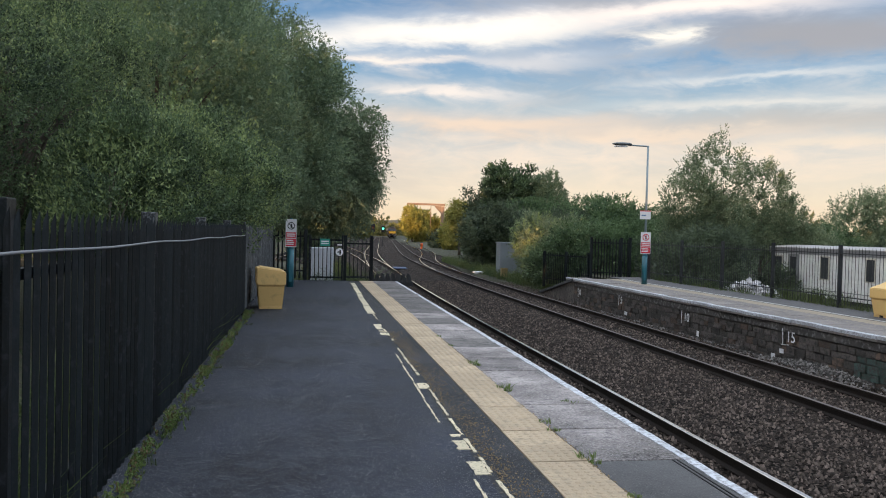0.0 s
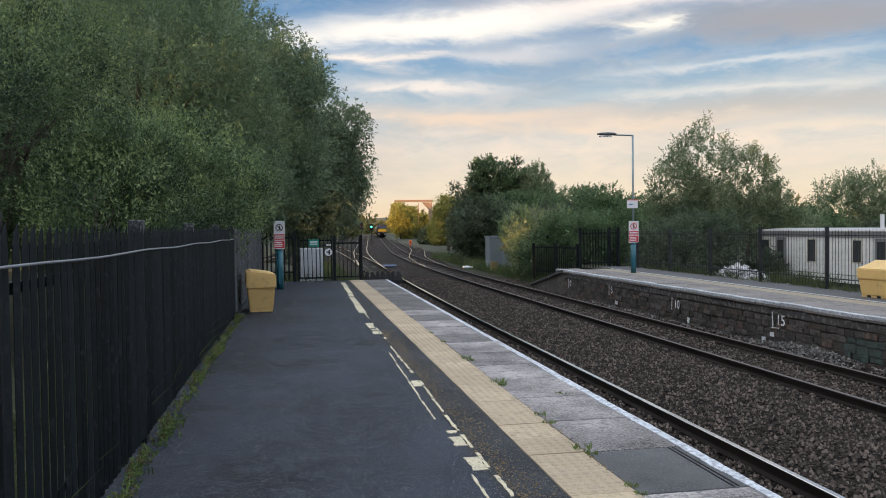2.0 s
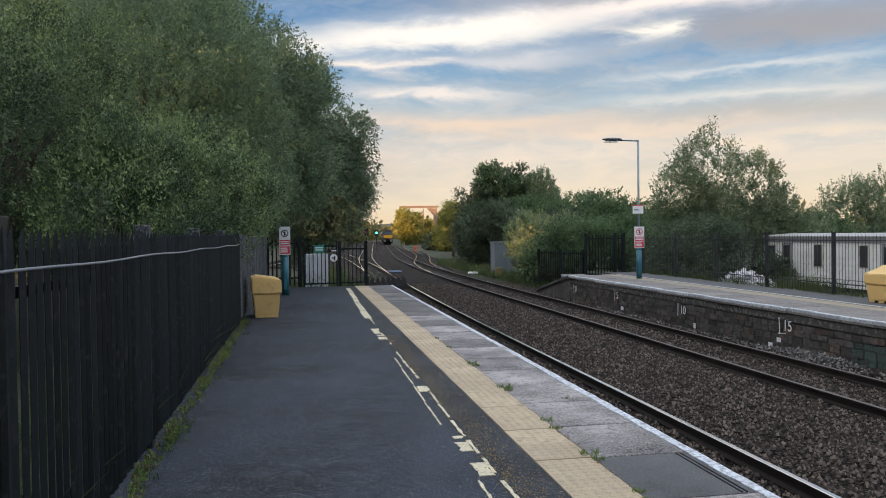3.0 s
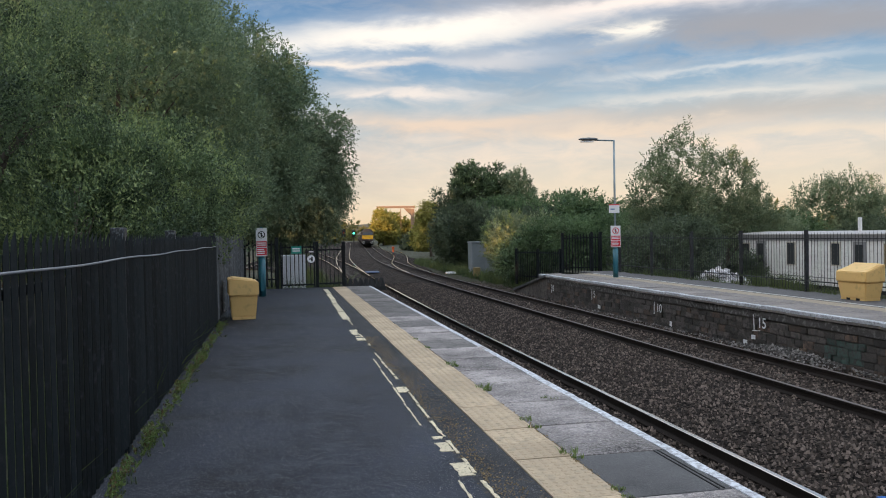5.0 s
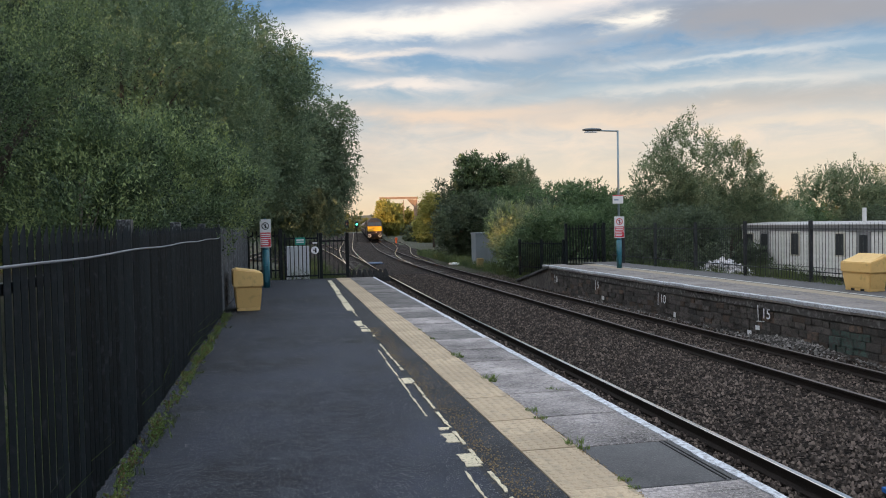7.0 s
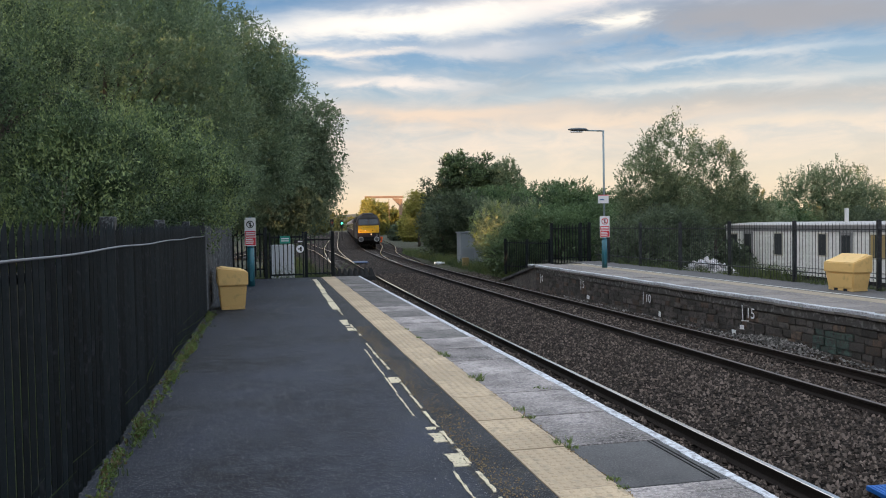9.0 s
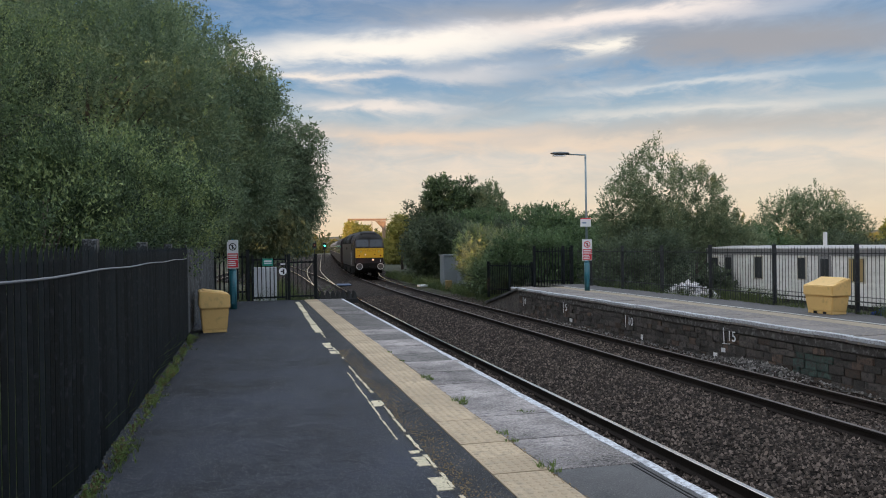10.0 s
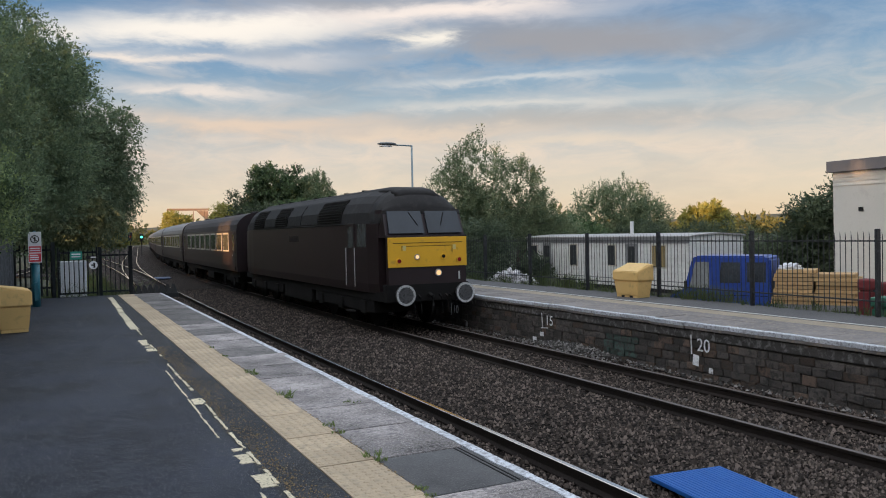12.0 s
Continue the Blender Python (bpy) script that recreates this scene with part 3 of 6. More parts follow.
    v += np.stack([x, y, z + size * 0.3], 1)[:, None]
    f = oct_f[None] + (np.arange(n) * 6)[:, None, None]
    stones = mesh_from("ballast_stones", v.reshape(-1, 3), f.reshape(-1, 3), STONE)
    tagged(stones, "loose brown and grey crushed stones between the rails", "ballast", kind="stuff")


build_tracks()
build_bed()


def ground_height(X, Y):
    z = np.full_like(X, -1.4)
    z = np.where(X > 14.6, -1.32, z)
    left = np.clip((-1.35 - X) / 0.25, 0, 1) * np.clip((70 - Y) / 40, 0, 1)
    z = z + left * 1.32
    side = np.clip((X - (9 + np.maximum(Y - 60, 0) * 0.07) - 2.6) / 2.5, 0, 1) * np.clip((Y - 34.5) / 2, 0, 1)
    z = z + side * 0.35
    D = np.hypot(X, Y)
    z = z + 0.05 * wave(X * 0.5, Y * 0.5) * np.clip(D / 30, 0, 1)
    hill = np.clip((D - 500) / 900, 0, 1)
    return z + hill * hill * (3 - 2 * hill) * 22 * (0.7 + 0.3 * np.sin(np.arctan2(X, Y) * 9))


gx = np.unique(np.concatenate([np.arange(-2.2, -1.0, 0.1), np.arange(-40, 60, 1.5), np.linspace(-2500, 2500, 90)]))
gy = np.unique(np.concatenate([np.arange(-40, 120, 2.0), np.linspace(-2500, 2500, 90)]))
tagged(grid_mesh("ground", gx, gy, ground_height, GRASS_SOIL), "rough grassy ground with bare earth reaching to low hills", "ground", kind="structure")


# ---------------------------------------------------------------- platforms
def build_near_platform():
    p = empty("platform_near", Matrix(), "dark asphalt station platform with buff tactile strip and pale concrete edge", "platform", kind="structure")
    part("platform_body", boxed(-1.55, 2.72, -32, 26.05, -1.4, -0.06), MORTAR, p)
    part("asphalt", boxed(-1.5, 1.24, -32, 26.03, -0.06, 0.0), ASPHALT, p)
    part("asphalt_strip", boxed(1.24, 1.628, -32, 26.03, -0.06, -0.003), DARK_ASPHALT, p, "darker asphalt strip beside the tactile paving")
    part("platform_wall", boxed(2.72, 2.765, -32, 26.0, -1.4, -0.1), BLOCK, p)
    # coping: concrete slabs with a worn white edge
    y, first, rng = 26.02, {}, random.Random(4)
    link("coping_slab", boxed(0.004, 0.795, 0.006, 0.464, -0.1, 0.0, 0.009), COPING_MID, p, at=pose(2.062, 25.55, -0.001))
    joints = [25.55]
    while joints[-1] > -8:
        joints.append(joints[-1] - 0.952)
    for i in range(len(joints) - 1):
        a, b = joints[i + 1], joints[i]
        dark = 5.0 < (a + b) / 2 < 6.0
        key = COPING_DARK if dark else COPING_MID if a > 17 or (a > 10.3 and rng.random() < 0.6) else COPING
        if key not in first:
            first[key] = link("coping_slab", boxed(0.004, 0.795, 0.006, 0.946, -0.1, 0.0, 0.009), key, p,
                              at=pose(2.062, a, rng.uniform(-0.004, 0.002), rng.uniform(-.2, .2)))
        else:
            again(first[key], p, pose(2.062 + rng.uniform(-0.012, 0.006), a, rng.uniform(-0.004, 0.003), rng.uniform(-.2, .2), rng.uniform(-.2, .2), rng.uniform(-.25, .25)))
    # white edge, worn and uneven on both sides
    bm = bmesh.new()
    rng = random.Random(8)
    prev = None
    yy = -8.0
    while yy < 26:
        inner = 2.794 + rng.uniform(-0.009, 0.009) - (0.012 if 4.6 < yy < 9 else 0)
        outer = 2.868 + rng.uniform(-0.008, 0.004)
        row = [bm.verts.new((inner, yy, 0.006)), bm.verts.new((outer, yy, 0.006)), bm.verts.new((outer + 0.004, yy, -0.055)), bm.verts.new((inner, yy, -0.02))]
        if prev:
            for j in range(4):
                bm.faces.new((prev[j], prev[(j + 1) % 4], row[(j + 1) % 4], row[j]))
        prev = row
        yy += 0.11 + 0.06 * rng.random()
    for x in (2.700, 2.735):
        part("slab_groove", boxed(x, x + 0.009, 4.62, 5.54, -0.004, 0.0035), DARK_HOLE, p, "dark groove along the slab edge")
    part("white_edge_line", bm, WHITE_EDGE, p, "worn white painted platform edge")
    # tactile paving
    tile = bmesh.new()
    box(tile, 0.003, 0.431, 0.003, 0.449, -0.05, 0.004, 0.004)
    blister = bmesh.new()
    box(blister, 0.003, 0.431, 0.003, 0.449, -0.05, 0.004, 0.004)
    for i in range(6):
        for j in range(6):
            cx, cy = 0.04 + i * 0.0705, 0.045 + j * 0.072
            top = [blister.verts.new((cx + dx * 0.011, cy + dy * 0.011, 0.009)) for dx, dy in ((-1, -1), (1, -1), (1, 1), (-1, 1))]
            low = [blister.verts.new((cx + dx * 0.019, cy + dy * 0.019, 0.0035)) for dx, dy in ((-1, -1), (1, -1), (1, 1), (-1, 1))]
            blister.faces.new(top)
            for q in range(4):
                blister.faces.new((low[q], low[(q + 1) % 4], top[(q + 1) % 4], top[q]))
    rng = random.Random(3)
    a = link("tactile_tile", tile, TACTILE, p, at=pose(1.630, -8.0, 0))
    b = None
    k = 1
    while -8.0 + k * 0.452 < 25.6:
        y = -8.0 + k * 0.452
        m = pose(1.630 + rng.uniform(-.004, .004), y, rng.uniform(-.003, .003), rng.uniform(-.25, .25), rng.uniform(-.25, .25), rng.uniform(-.3, .3))
        if y < 3.5:
            again(a, p, m)
        elif b is None:
            b = link("tactile_tile", blister, TACTILE, p, at=m)
        else:
            again(b, p, m)
        k += 1
    part("tile_bed", boxed(1.628, 2.062, -32, 26.03, -0.06, -0.022), DARK_ASPHALT, p)
    # yellow line, broken and flaking
    rng = random.Random(11)

    def flake(x0, x1, y0, y1, rough, z=0.0045):
        bm = bmesh.new()
        n = max(6, int((y1 - y0) / 0.05))
        pts = [(x0 + rng.uniform(-rough, rough), y0 + (y1 - y0) * i / n) for i in range(n + 1)]
        pts += [(x1 + rng.uniform(-rough, rough), y1 - (y1 - y0) * i / n) for i in range(n + 1)]
        top = [bm.verts.new((x, y, z)) for x, y in pts]
        bm.faces.new(top)
        bmesh.ops.triangulate(bm, faces=bm.faces[:])
        r = bmesh.ops.extrude_face_region(bm, geom=bm.faces[:])
        for v in r["geom"]:
            if isinstance(v, bmesh.types.BMVert):
                v.co.z -= 0.006
        bmesh.ops.recalc_face_normals(bm, faces=bm.faces[:])
        part("line_paint", bm, LINE_PAINT, p, "flaking pale yellow line paint")

    for x0, x1, y0, y1 in ((1.165, 1.27, 5.29, 5.60), (1.165, 1.265, 5.92, 6.18), (1.175, 1.25, 6.30, 6.38), (1.19, 1.27, 8.27, 8.57),
                           (1.17, 1.27, 12.55, 12.85), (1.18, 1.25, 13.0, 13.12), (1.16, 1.26, 13.3, 14.0), (1.15, 1.25, 4.4, 4.6), (1.16, 1.25, 3.6, 3.9),
                           (1.19, 1.33, 15.8, 17.4), (1.22, 1.34, 17.5, 19.6), (1.24, 1.36, 19.8, 20.6), (1.27, 1.39, 20.8, 22.9), (1.30, 1.42, 23.0, 24.9)):
        flake(x0, x1, y0, y1, 0.012)
    y = 3.2
    while y < 15.6:
        L = rng.uniform(0.12, 0.7)
        xc = 1.285 + 0.008 * math.sin(y * 1.7)
        if rng.random() < 0.78:
            flake(xc - 0.010 - rng.random() * 0.010, xc + 0.010, y, y + L, 0.007, 0.004)
        y += L + rng.uniform(0.02, 0.2)
    for y0, y1 in ((6.8, 7.75), (7.8, 8.6), (8.7, 9.75), (9.9, 10.6), (4.5, 5.2)):
        flake(1.150 + 0.01 * (y0 - 6.8), 1.166 + 0.01 * (y0 - 6.8), y0, y1, 0.006, 0.004)
    # dry moss crumbs beside the line and beside the tactile paving
    r = np.random.default_rng(2)
    n = 3600
    y = 3.0 + r.random(n) ** 1.4 * 10
    x = 1.30 + np.abs(r.normal(0, 0.11, n)) + 0.02 * np.sin(y * 3)
    edge = r.random(n) < 0.2
    x = np.where(edge, 2.06 + r.normal(0, 0.012, n), x)
    s = 0.003 + 0.007 * r.random(n) ** 1.5
    crumbs(x, y, np.zeros(n) + 0.002, s, MOSS, "dry_moss", "brown crumbs of dry moss along the worn line", "moss")


def crumbs(x, y, z, s, material, name, label, category):
    r = np.random.default_rng(len(x))
    n = len(x)
    base = np.array([[1, 0, 0], [-0.5, 0.87, 0], [-0.5, -0.87, 0], [0, 0, 0.9]])
    v = base[None] * (0.6 + 0.8 * r.random((n, 4, 3))) * s[:, None, None]
    v += np.stack([x, y, z], 1)[:, None]
    f = np.array([[0, 1, 3], [1, 2, 3], [2, 0, 3]])[None] + (np.arange(n) * 4)[:, None, None]
    tagged(mesh_from(name, v.reshape(-1, 3), f.reshape(-1, 3), material), label, category, kind="stuff")


def build_far_platform():
    p = empty("platform_far", Matrix(), "opposite station platform with sooty block wall and white edge", "platform", kind="structure")
    zt = -0.115
    part("platform_body", boxed(10.76, 14.15, -32, 31.2, -1.4, zt - 0.1), MORTAR, p)
    part("asphalt", boxed(12.80, 14.2, -32, 33.0, zt - 0.1, zt), OPP_ASPHALT, p)
    part("inner_paving", boxed(11.55, 12.10, -32, 31.2, zt - 0.1, zt - 0.002), OPP_PAVE, p)
    part("buff_strip", boxed(12.10, 12.62, -32, 31.4, zt - 0.1, zt), OPP_BUFF, p, "worn buff strip")
    part("gutter", boxed(12.62, 12.72, -32, 31.4, zt - 0.1, zt - 0.004), DARK_ASPHALT, p)
    part("white_line", boxed(12.72, 12.80, -32, 31.4, zt - 0.1, zt + 0.003), OPP_LINE, p, "worn white line")
    slab, rng = None, random.Random(6)
    y = -6.0
    while y < 31.2:
        b = min(31.25, y + 0.93)
        m = pose(10.62 + rng.uniform(-.015, .015), y, zt + rng.uniform(-.008, .008), rng.uniform(-.3, .3), rng.uniform(-.4, .4), rng.uniform(-.4, .4))
        if slab is None:
            bm = boxed(0.0, 0.93, 0.004, 0.926, -0.12, 0.0, 0.012)
            slab = link("coping_slab", bm, OPP_PAVE, p, at=m)
            edge = link("white_edge", boxed(-0.006, 0.13, 0.002, 0.928, -0.07, 0.006, 0.01), WHITE_EDGE, p, "worn white slab edge", at=m)
        else:
            again(slab, p, m)
            again(edge, p, m)
        y += 0.93
    # ramp at the end, dropping to the track
    bm = bmesh.new()
    loft(bm, [[(10.66, 31.2, -1.4), (12.6, 31.2, -1.4), (12.6, 31.2, zt), (10.66, 31.2, zt)], [(10.75, 36.2, -1.4), (12.6, 36.2, -1.4), (12.6, 36.2, -1.02), (10.75, 36.2, -1.02)]])
    part("end_ramp", bm, BLOCK, p, "sooty sloping platform end")
    bm = bmesh.new()
    loft(bm, [[(10.58, 31.2, zt - 0.08), (11.0, 31.2, zt - 0.08), (11.0, 31.2, zt + 0.01), (10.58, 31.2, zt + 0.01)], [(10.70, 36.3, -1.1), (11.1, 36.3, -1.1), (11.1, 36.3, -0.98), (10.70, 36.3, -0.98)]])
    part("ramp_coping", bm, COPING_DARK, p)
    part("verge", boxed(12.6, 14.2, 31.2, 36, -1.4, zt - 0.06), GRASS_SOIL, p)
    # block wall: pieces near, plain behind
    part("wall_back", boxed(10.70, 10.76, -32, 31.2, -1.4, zt - 0.1), MORTAR, p)
    part("upper_ledge", boxed(10.655, 10.72, -32, 31.2, zt - 0.30, zt - 0.14, 0.01), LEDGE, p, "sooty projecting course under the edge")
    kinds = {}
    for w in (0.40, 0.27, 0.20, 0.33):
        for h in (0.17, 0.135):
            kinds[w, h] = {}
    rng = random.Random(9)
    z = -1.36
    for h in (0.17, 0.17, 0.135, 0.17, 0.135, 0.135):
        y = 4.0 + rng.random() * 0.3
        while y < 31.0:
            w = rng.choice((0.40, 0.27, 0.27, 0.20, 0.33))
            stain = BLOCK_GREEN if 13.0 < y < 14.1 and -1.1 < z < -0.7 else BLOCK_RED if rng.random() < (0.26 if y < 15 else 0.18) else BLOCK
            m = pose(10.70 + rng.uniform(-.018, .010), y, z + rng.uniform(-.012, .012), rng.uniform(-2.5, 2.5), rng.uniform(-3.5, 3.5), rng.uniform(-2, 2))
            made = kinds[w, h]
            if stain not in made:
                bm = boxed(-0.03, 0.03, 0.002, w - 0.002, 0.002, h - 0.002, 0.015)
                made[stain] = link("block", bm, stain, p, at=m)
            else:
                again(made[stain], p, m)
            y += w + rng.uniform(0.0, 0.02)
        z += h
    return p


def wall_text(text, y, z, size, name="painted_number"):
    cu = bpy.data.curves.new(name, "FONT")
    cu.body, cu.size, cu.extrude = text, size, 0.004
    cu.materials.append(WHITE_PAINT)
    ob = new(name, cu)
    ob.matrix_basis = pose(10.628, y, z, 90, 0, -90)
    return tagged(ob, "hand-painted white number on the platform wall", "painted number", "wall numbers")


def build_wall_marks():
    for text, y, z in (("0", 30.45, -0.72), ("5", 26.2, -0.66), ("10", 21.45, -0.72), ("15", 16.45, -0.62), ("20", 11.35, -0.62)):
        wall_text(text, y, z, 0.34)
        m = link("paint_stroke", boxed(-0.004, 0.004, -0.014, 0.014, -0.16, 0.20), WHITE_PAINT, at=pose(10.628, y + 0.14, z + 0.08, rng_tilt(y)))
        tagged(m, "white painted upright stroke on the platform wall", "paint mark", "paint marks on the wall")
    for y, z, w, h in ((16.62, -0.86, 0.16, 0.10), (11.38, -0.80, 0.15, 0.2), (11.0, -0.95, 0.1, 0.1), (16.95, -1.02, 0.16, 0.12), (25.7, -0.95, 0.22, 0.12), (20.6, -0.98, 0.12, 0.14), (16.5, -0.70, 0.3, 0.02)):
        m = link("paint_patch", boxed(-0.004, 0.004, -w / 2, w / 2, -h / 2, h / 2), WHITE_PAINT, at=pose(10.630, y, z, rng_tilt(z * 7)))
        tagged(m, "small white paint patch on the sooty wall", "paint mark", "paint marks on the wall")


def build_wall_rubble():
    """Loose pale stones heaped along the foot of the opposite wall."""
    r = np.random.default_rng(21)
    n = 1500
    y = np.where(r.random(n) < 0.5, r.normal(15.2, 0.9, n), r.uniform(7, 28, n))
    d = np.abs(r.normal(0, 0.17, n))
    z = -1.12 + np.maximum(0, 0.16 - d * 0.5) * np.exp(-((y - 15.2) / 1.6) ** 2) + 0.02
    crumbs(10.64 - d, y, z, 0.018 + 0.034 * r.random(n) ** 2, RUBBLE_DULL, "wall_rubble", "loose pale stones along the foot of the sooty wall", "rubble")


def rng_tilt(v):
    return 6 * math.sin(v * 5.3)


build_near_platform()
build_far_platform()
build_wall_marks()
build_wall_rubble()


# ---------------------------------------------------------------- fences
def pale_mesh(w, h, thick=0.004):
    """A steel pale of folded section with a pointed top."""
    bm = bmesh.new()
    q = min(0.016, w * 0.2)
    xs = [(-w / 2, 0.0), (-w / 5, q), (0, q * 0.4), (w / 5, q), (w / 2, 0.0)]
    fr = [[bm.verts.new((x, -d, z)) for x, d in xs] for z in (0.0, h - 0.10)]
    bk = [[bm.verts.new((x, -d + thick, z)) for x, d in xs] for z in (0.0, h - 0.10)]
    tip = bm.verts.new((0, -0.012, h))
    sh = [bm.verts.new((x * 0.75, -d, h - 0.055)) for x, d in xs]
    for j in range(4):
        bm.faces.new((fr[0][j], fr[0][j + 1], fr[1][j + 1], fr[1][j]))
        bm.faces.new((bk[0][j + 1], bk[0][j], bk[1][j], bk[1][j + 1]))
        bm.faces.new((fr[1][j], fr[1][j + 1], sh[j + 1], sh[j]))
        bm.faces.new((sh[j], sh[j + 1], tip))
    bm.faces.new((fr[0][0], fr[1][0], bk[1][0], bk[0][0]))
    bm.faces.new((fr[1][4], fr[0][4], bk[0][4], bk[1][4]))
    bmesh.ops.recalc_face_normals(bm, faces=bm.faces[:])
    return bm


def fence(name, label, a, b, z, height, post_at, step, material, width, rails, postw=0.075, base=0.06, post_over=0.04, group="", bar=0.025, caps=False):
    """A straight palisade fence from a to b. post_at: distances of its posts along it."""
    a, b = Vector((*a, 0)), Vector((*b, 0))
    d = (b - a)
    L = d.length
    ang = math.degrees(math.atan2(d.y, d.x))
    f = empty(name, pose(a.x, a.y, z, 0, 0, ang), label, "fence", group)
    first = None
    for s in post_at:
        m = pose(s, 0.05, 0)
        if first is None:
            bm = boxed(-postw / 2, postw / 2, -0.05, 0.05, -0.1, height + post_over, 0.006)
            first = link("post", bm, material, f, at=m)
        else:
            again(first, f, m)
        if caps and s > 9:
            part("worn_cap", boxed(s - postw / 2 - 0.003, s + postw / 2 + 0.003, -0.004, 0.104, height + post_over - 0.10, height + post_over + 0.004, 0.008), FENCE_WORN, f, "post top worn to bare grey metal")
    for zr in rails:
        part("rail", boxed(0, L, 0.012, 0.052, zr - bar, zr + bar), material, f)
    rng = random.Random(round(L * 100))
    s, first = step / 2, None
    while s < L:
        m = pose(s + rng.uniform(-.006, .006), 0, base + rng.uniform(-.008, .008), 0, rng.uniform(-.4, .4), rng.uniform(-2, 2))
        if first is None:
            first = link("pale", pale_mesh(width, height - base), material, f, at=m)
        else:
            again(first, f, m)
        s += step
    return f


def build_fences():
    # the fence beside the near platform runs from behind the viewer to y 15.5; local x runs away from the viewer, pales on the platform side
    fence("palisade_fence", "black painted steel palisade fence with pointed pales along the platform", (-1.17, -4), (-1.17, 15.5), 0.0, 1.70,
          [0.4 + 3.05 * i + 0.03 for i in range(1)] + [3.48 + 4, 6.58 + 4, 9.6 + 4, 12.6 + 4, 15.45 + 4], 0.117, FENCE_BLACK, 0.064, (0.35, 1.42), 0.11, 0.07, caps=True)
    c = new("fence_cable", bpy.data.curves.new("fence_cable", "CURVE"))
    c.data.dimensions, c.data.bevel_depth = "3D", 0.007
    sp = c.data.splines.new("POLY")
    ys = [-3.0 + 0.5 * i for i in range(37)]
    sp.points.add(len(ys) - 1)
    for q, y in zip(sp.points, ys):
        sag = 0.012 * math.sin((y - 3.48) * math.pi / 3.05) ** 2
        q.co = (-1.135, y, 1.525 - 0.0015 * y - sag, 1)
    c.data.materials.append(CABLE)
    tagged(c, "grey cable strung along the black fence", "cable")
    fence("palisade_fence", "weathered grey palisade fence half hidden by leaves", (-1.20, 15.6), (-1.12, 25.9), 0.0, 1.70, [3.0, 6.0, 9.0], 0.15, FENCE_GREY, 0.07, (0.35, 1.42))
    fence("palisade_fence", "black palisade fence closing the platform end", (-1.15, 26.0), (-0.05, 26.0), 0.0, 1.58, [0.05, 1.06], 0.135, FENCE_BLACK, 0.05, (0.3, 1.4), 0.1)
    fence("end_gate", "black steel barred gate at the platform end", (0.02, 26.0), (1.1, 26.0), 0.0, 1.42, [0.02, 1.06], 0.125, FENCE_BLACK, 0.028, (0.1, 1.3), 0.05)
    fence("palisade_fence", "short black fence panel beside the gate", (1.12, 26.0), (2.02, 26.0), 0.0, 1.36, [0.05, 0.9], 0.13, FENCE_BLACK, 0.022, (0.12, 1.2), 0.10, post_over=0.10)
    # opposite side: posts each three metres, seen from the track
    fence("palisade_fence", "black palisade fence behind the opposite platform", (13.98, 33.0), (13.98, 3.5), -0.115, 1.64, [33.0 - y for y in (31.6, 28.65, 25.6, 22.55, 19.4, 16.3, 13.2, 10.15, 7.1, 4.0)],
          0.128, FENCE_THIN, 0.019, (0.3, 1.45), 0.060, bar=0.014)
    fence("palisade_fence", "black palisade gate across the far platform end", (12.05, 33.2), (13.9, 33.2), -0.25, 1.80, [0.04, 1.4, 1.8], 0.135, FENCE_BLACK, 0.05, (0.3, 1.6), 0.11)
    fence("palisade_fence", "black palisade fence sloping down to the track side", (10.9, 36.6), (12.0, 33.3), -0.7, 1.55, [0.1, 1.8, 3.4], 0.14, FENCE_BLACK, 0.05, (0.3, 1.4), 0.09)


build_fences()


# ---------------------------------------------------------------- things on the platforms
def sloped_bin(name, w, d, h_back, h_front, label, at):
    """A grit bin: tapered body on feet, rim and a sloping lid. Front towards -y."""
    b = empty(name, at, label, "grit bin", "grit bins")
    t = 0.86
    hb = h_front * 0.64
    bm = bmesh.new()
    loft(bm, [[(-w / 2 * t, -d / 2 * t, 0.05), (w / 2 * t, -d / 2 * t, 0.05), (w / 2 * t, d / 2 * t, 0.05), (-w / 2 * t, d / 2 * t, 0.05)],
              [(-w / 2, -d / 2, hb), (w / 2, -d / 2, hb), (w / 2, d / 2, hb), (-w / 2, d / 2, hb)]])
    bmesh.ops.bevel(bm, geom=bm.edges[:], offset=0.02, segments=2, affect="EDGES")
    part("body", bm, GRIT_YELLOW, b)
    for x in (-w * 0.33, 0, w * 0.33):
        part("foot", boxed(x - 0.09, x + 0.09, -d * 0.42, d * 0.42, 0.0, 0.06, 0.01), GRIT_YELLOW, b)
    # near-black boxes stand in for the shade inside the fork slots
    for x in (-w * 0.165, w * 0.165):
        part("fork_slot", boxed(x - 0.07, x + 0.07, -d * 0.40, d * 0.40, 0.0, 0.05), DARK_HOLE, b, "dark fork-lift slot")
    e = 0.025
    bm = bmesh.new()
    loft(bm, [[(-w / 2 - e, -d / 2 - e, hb), (w / 2 + e, -d / 2 - e, hb), (w / 2 + e, d / 2 + e, hb), (-w / 2 - e, d / 2 + e, hb)],
              [(-w / 2 - e, -d / 2 - e, h_front), (w / 2 + e, -d / 2 - e, h_front), (w / 2 + e, d / 2 + e, h_back), (-w / 2 - e, d / 2 + e, h_back)]])
    bmesh.ops.bevel(bm, geom=bm.edges[:], offset=0.02, segments=2, affect="EDGES")
    part("lid", bm, GRIT_YELLOW, b, "sloping lid with a deep rim")
    bm = bmesh.new()
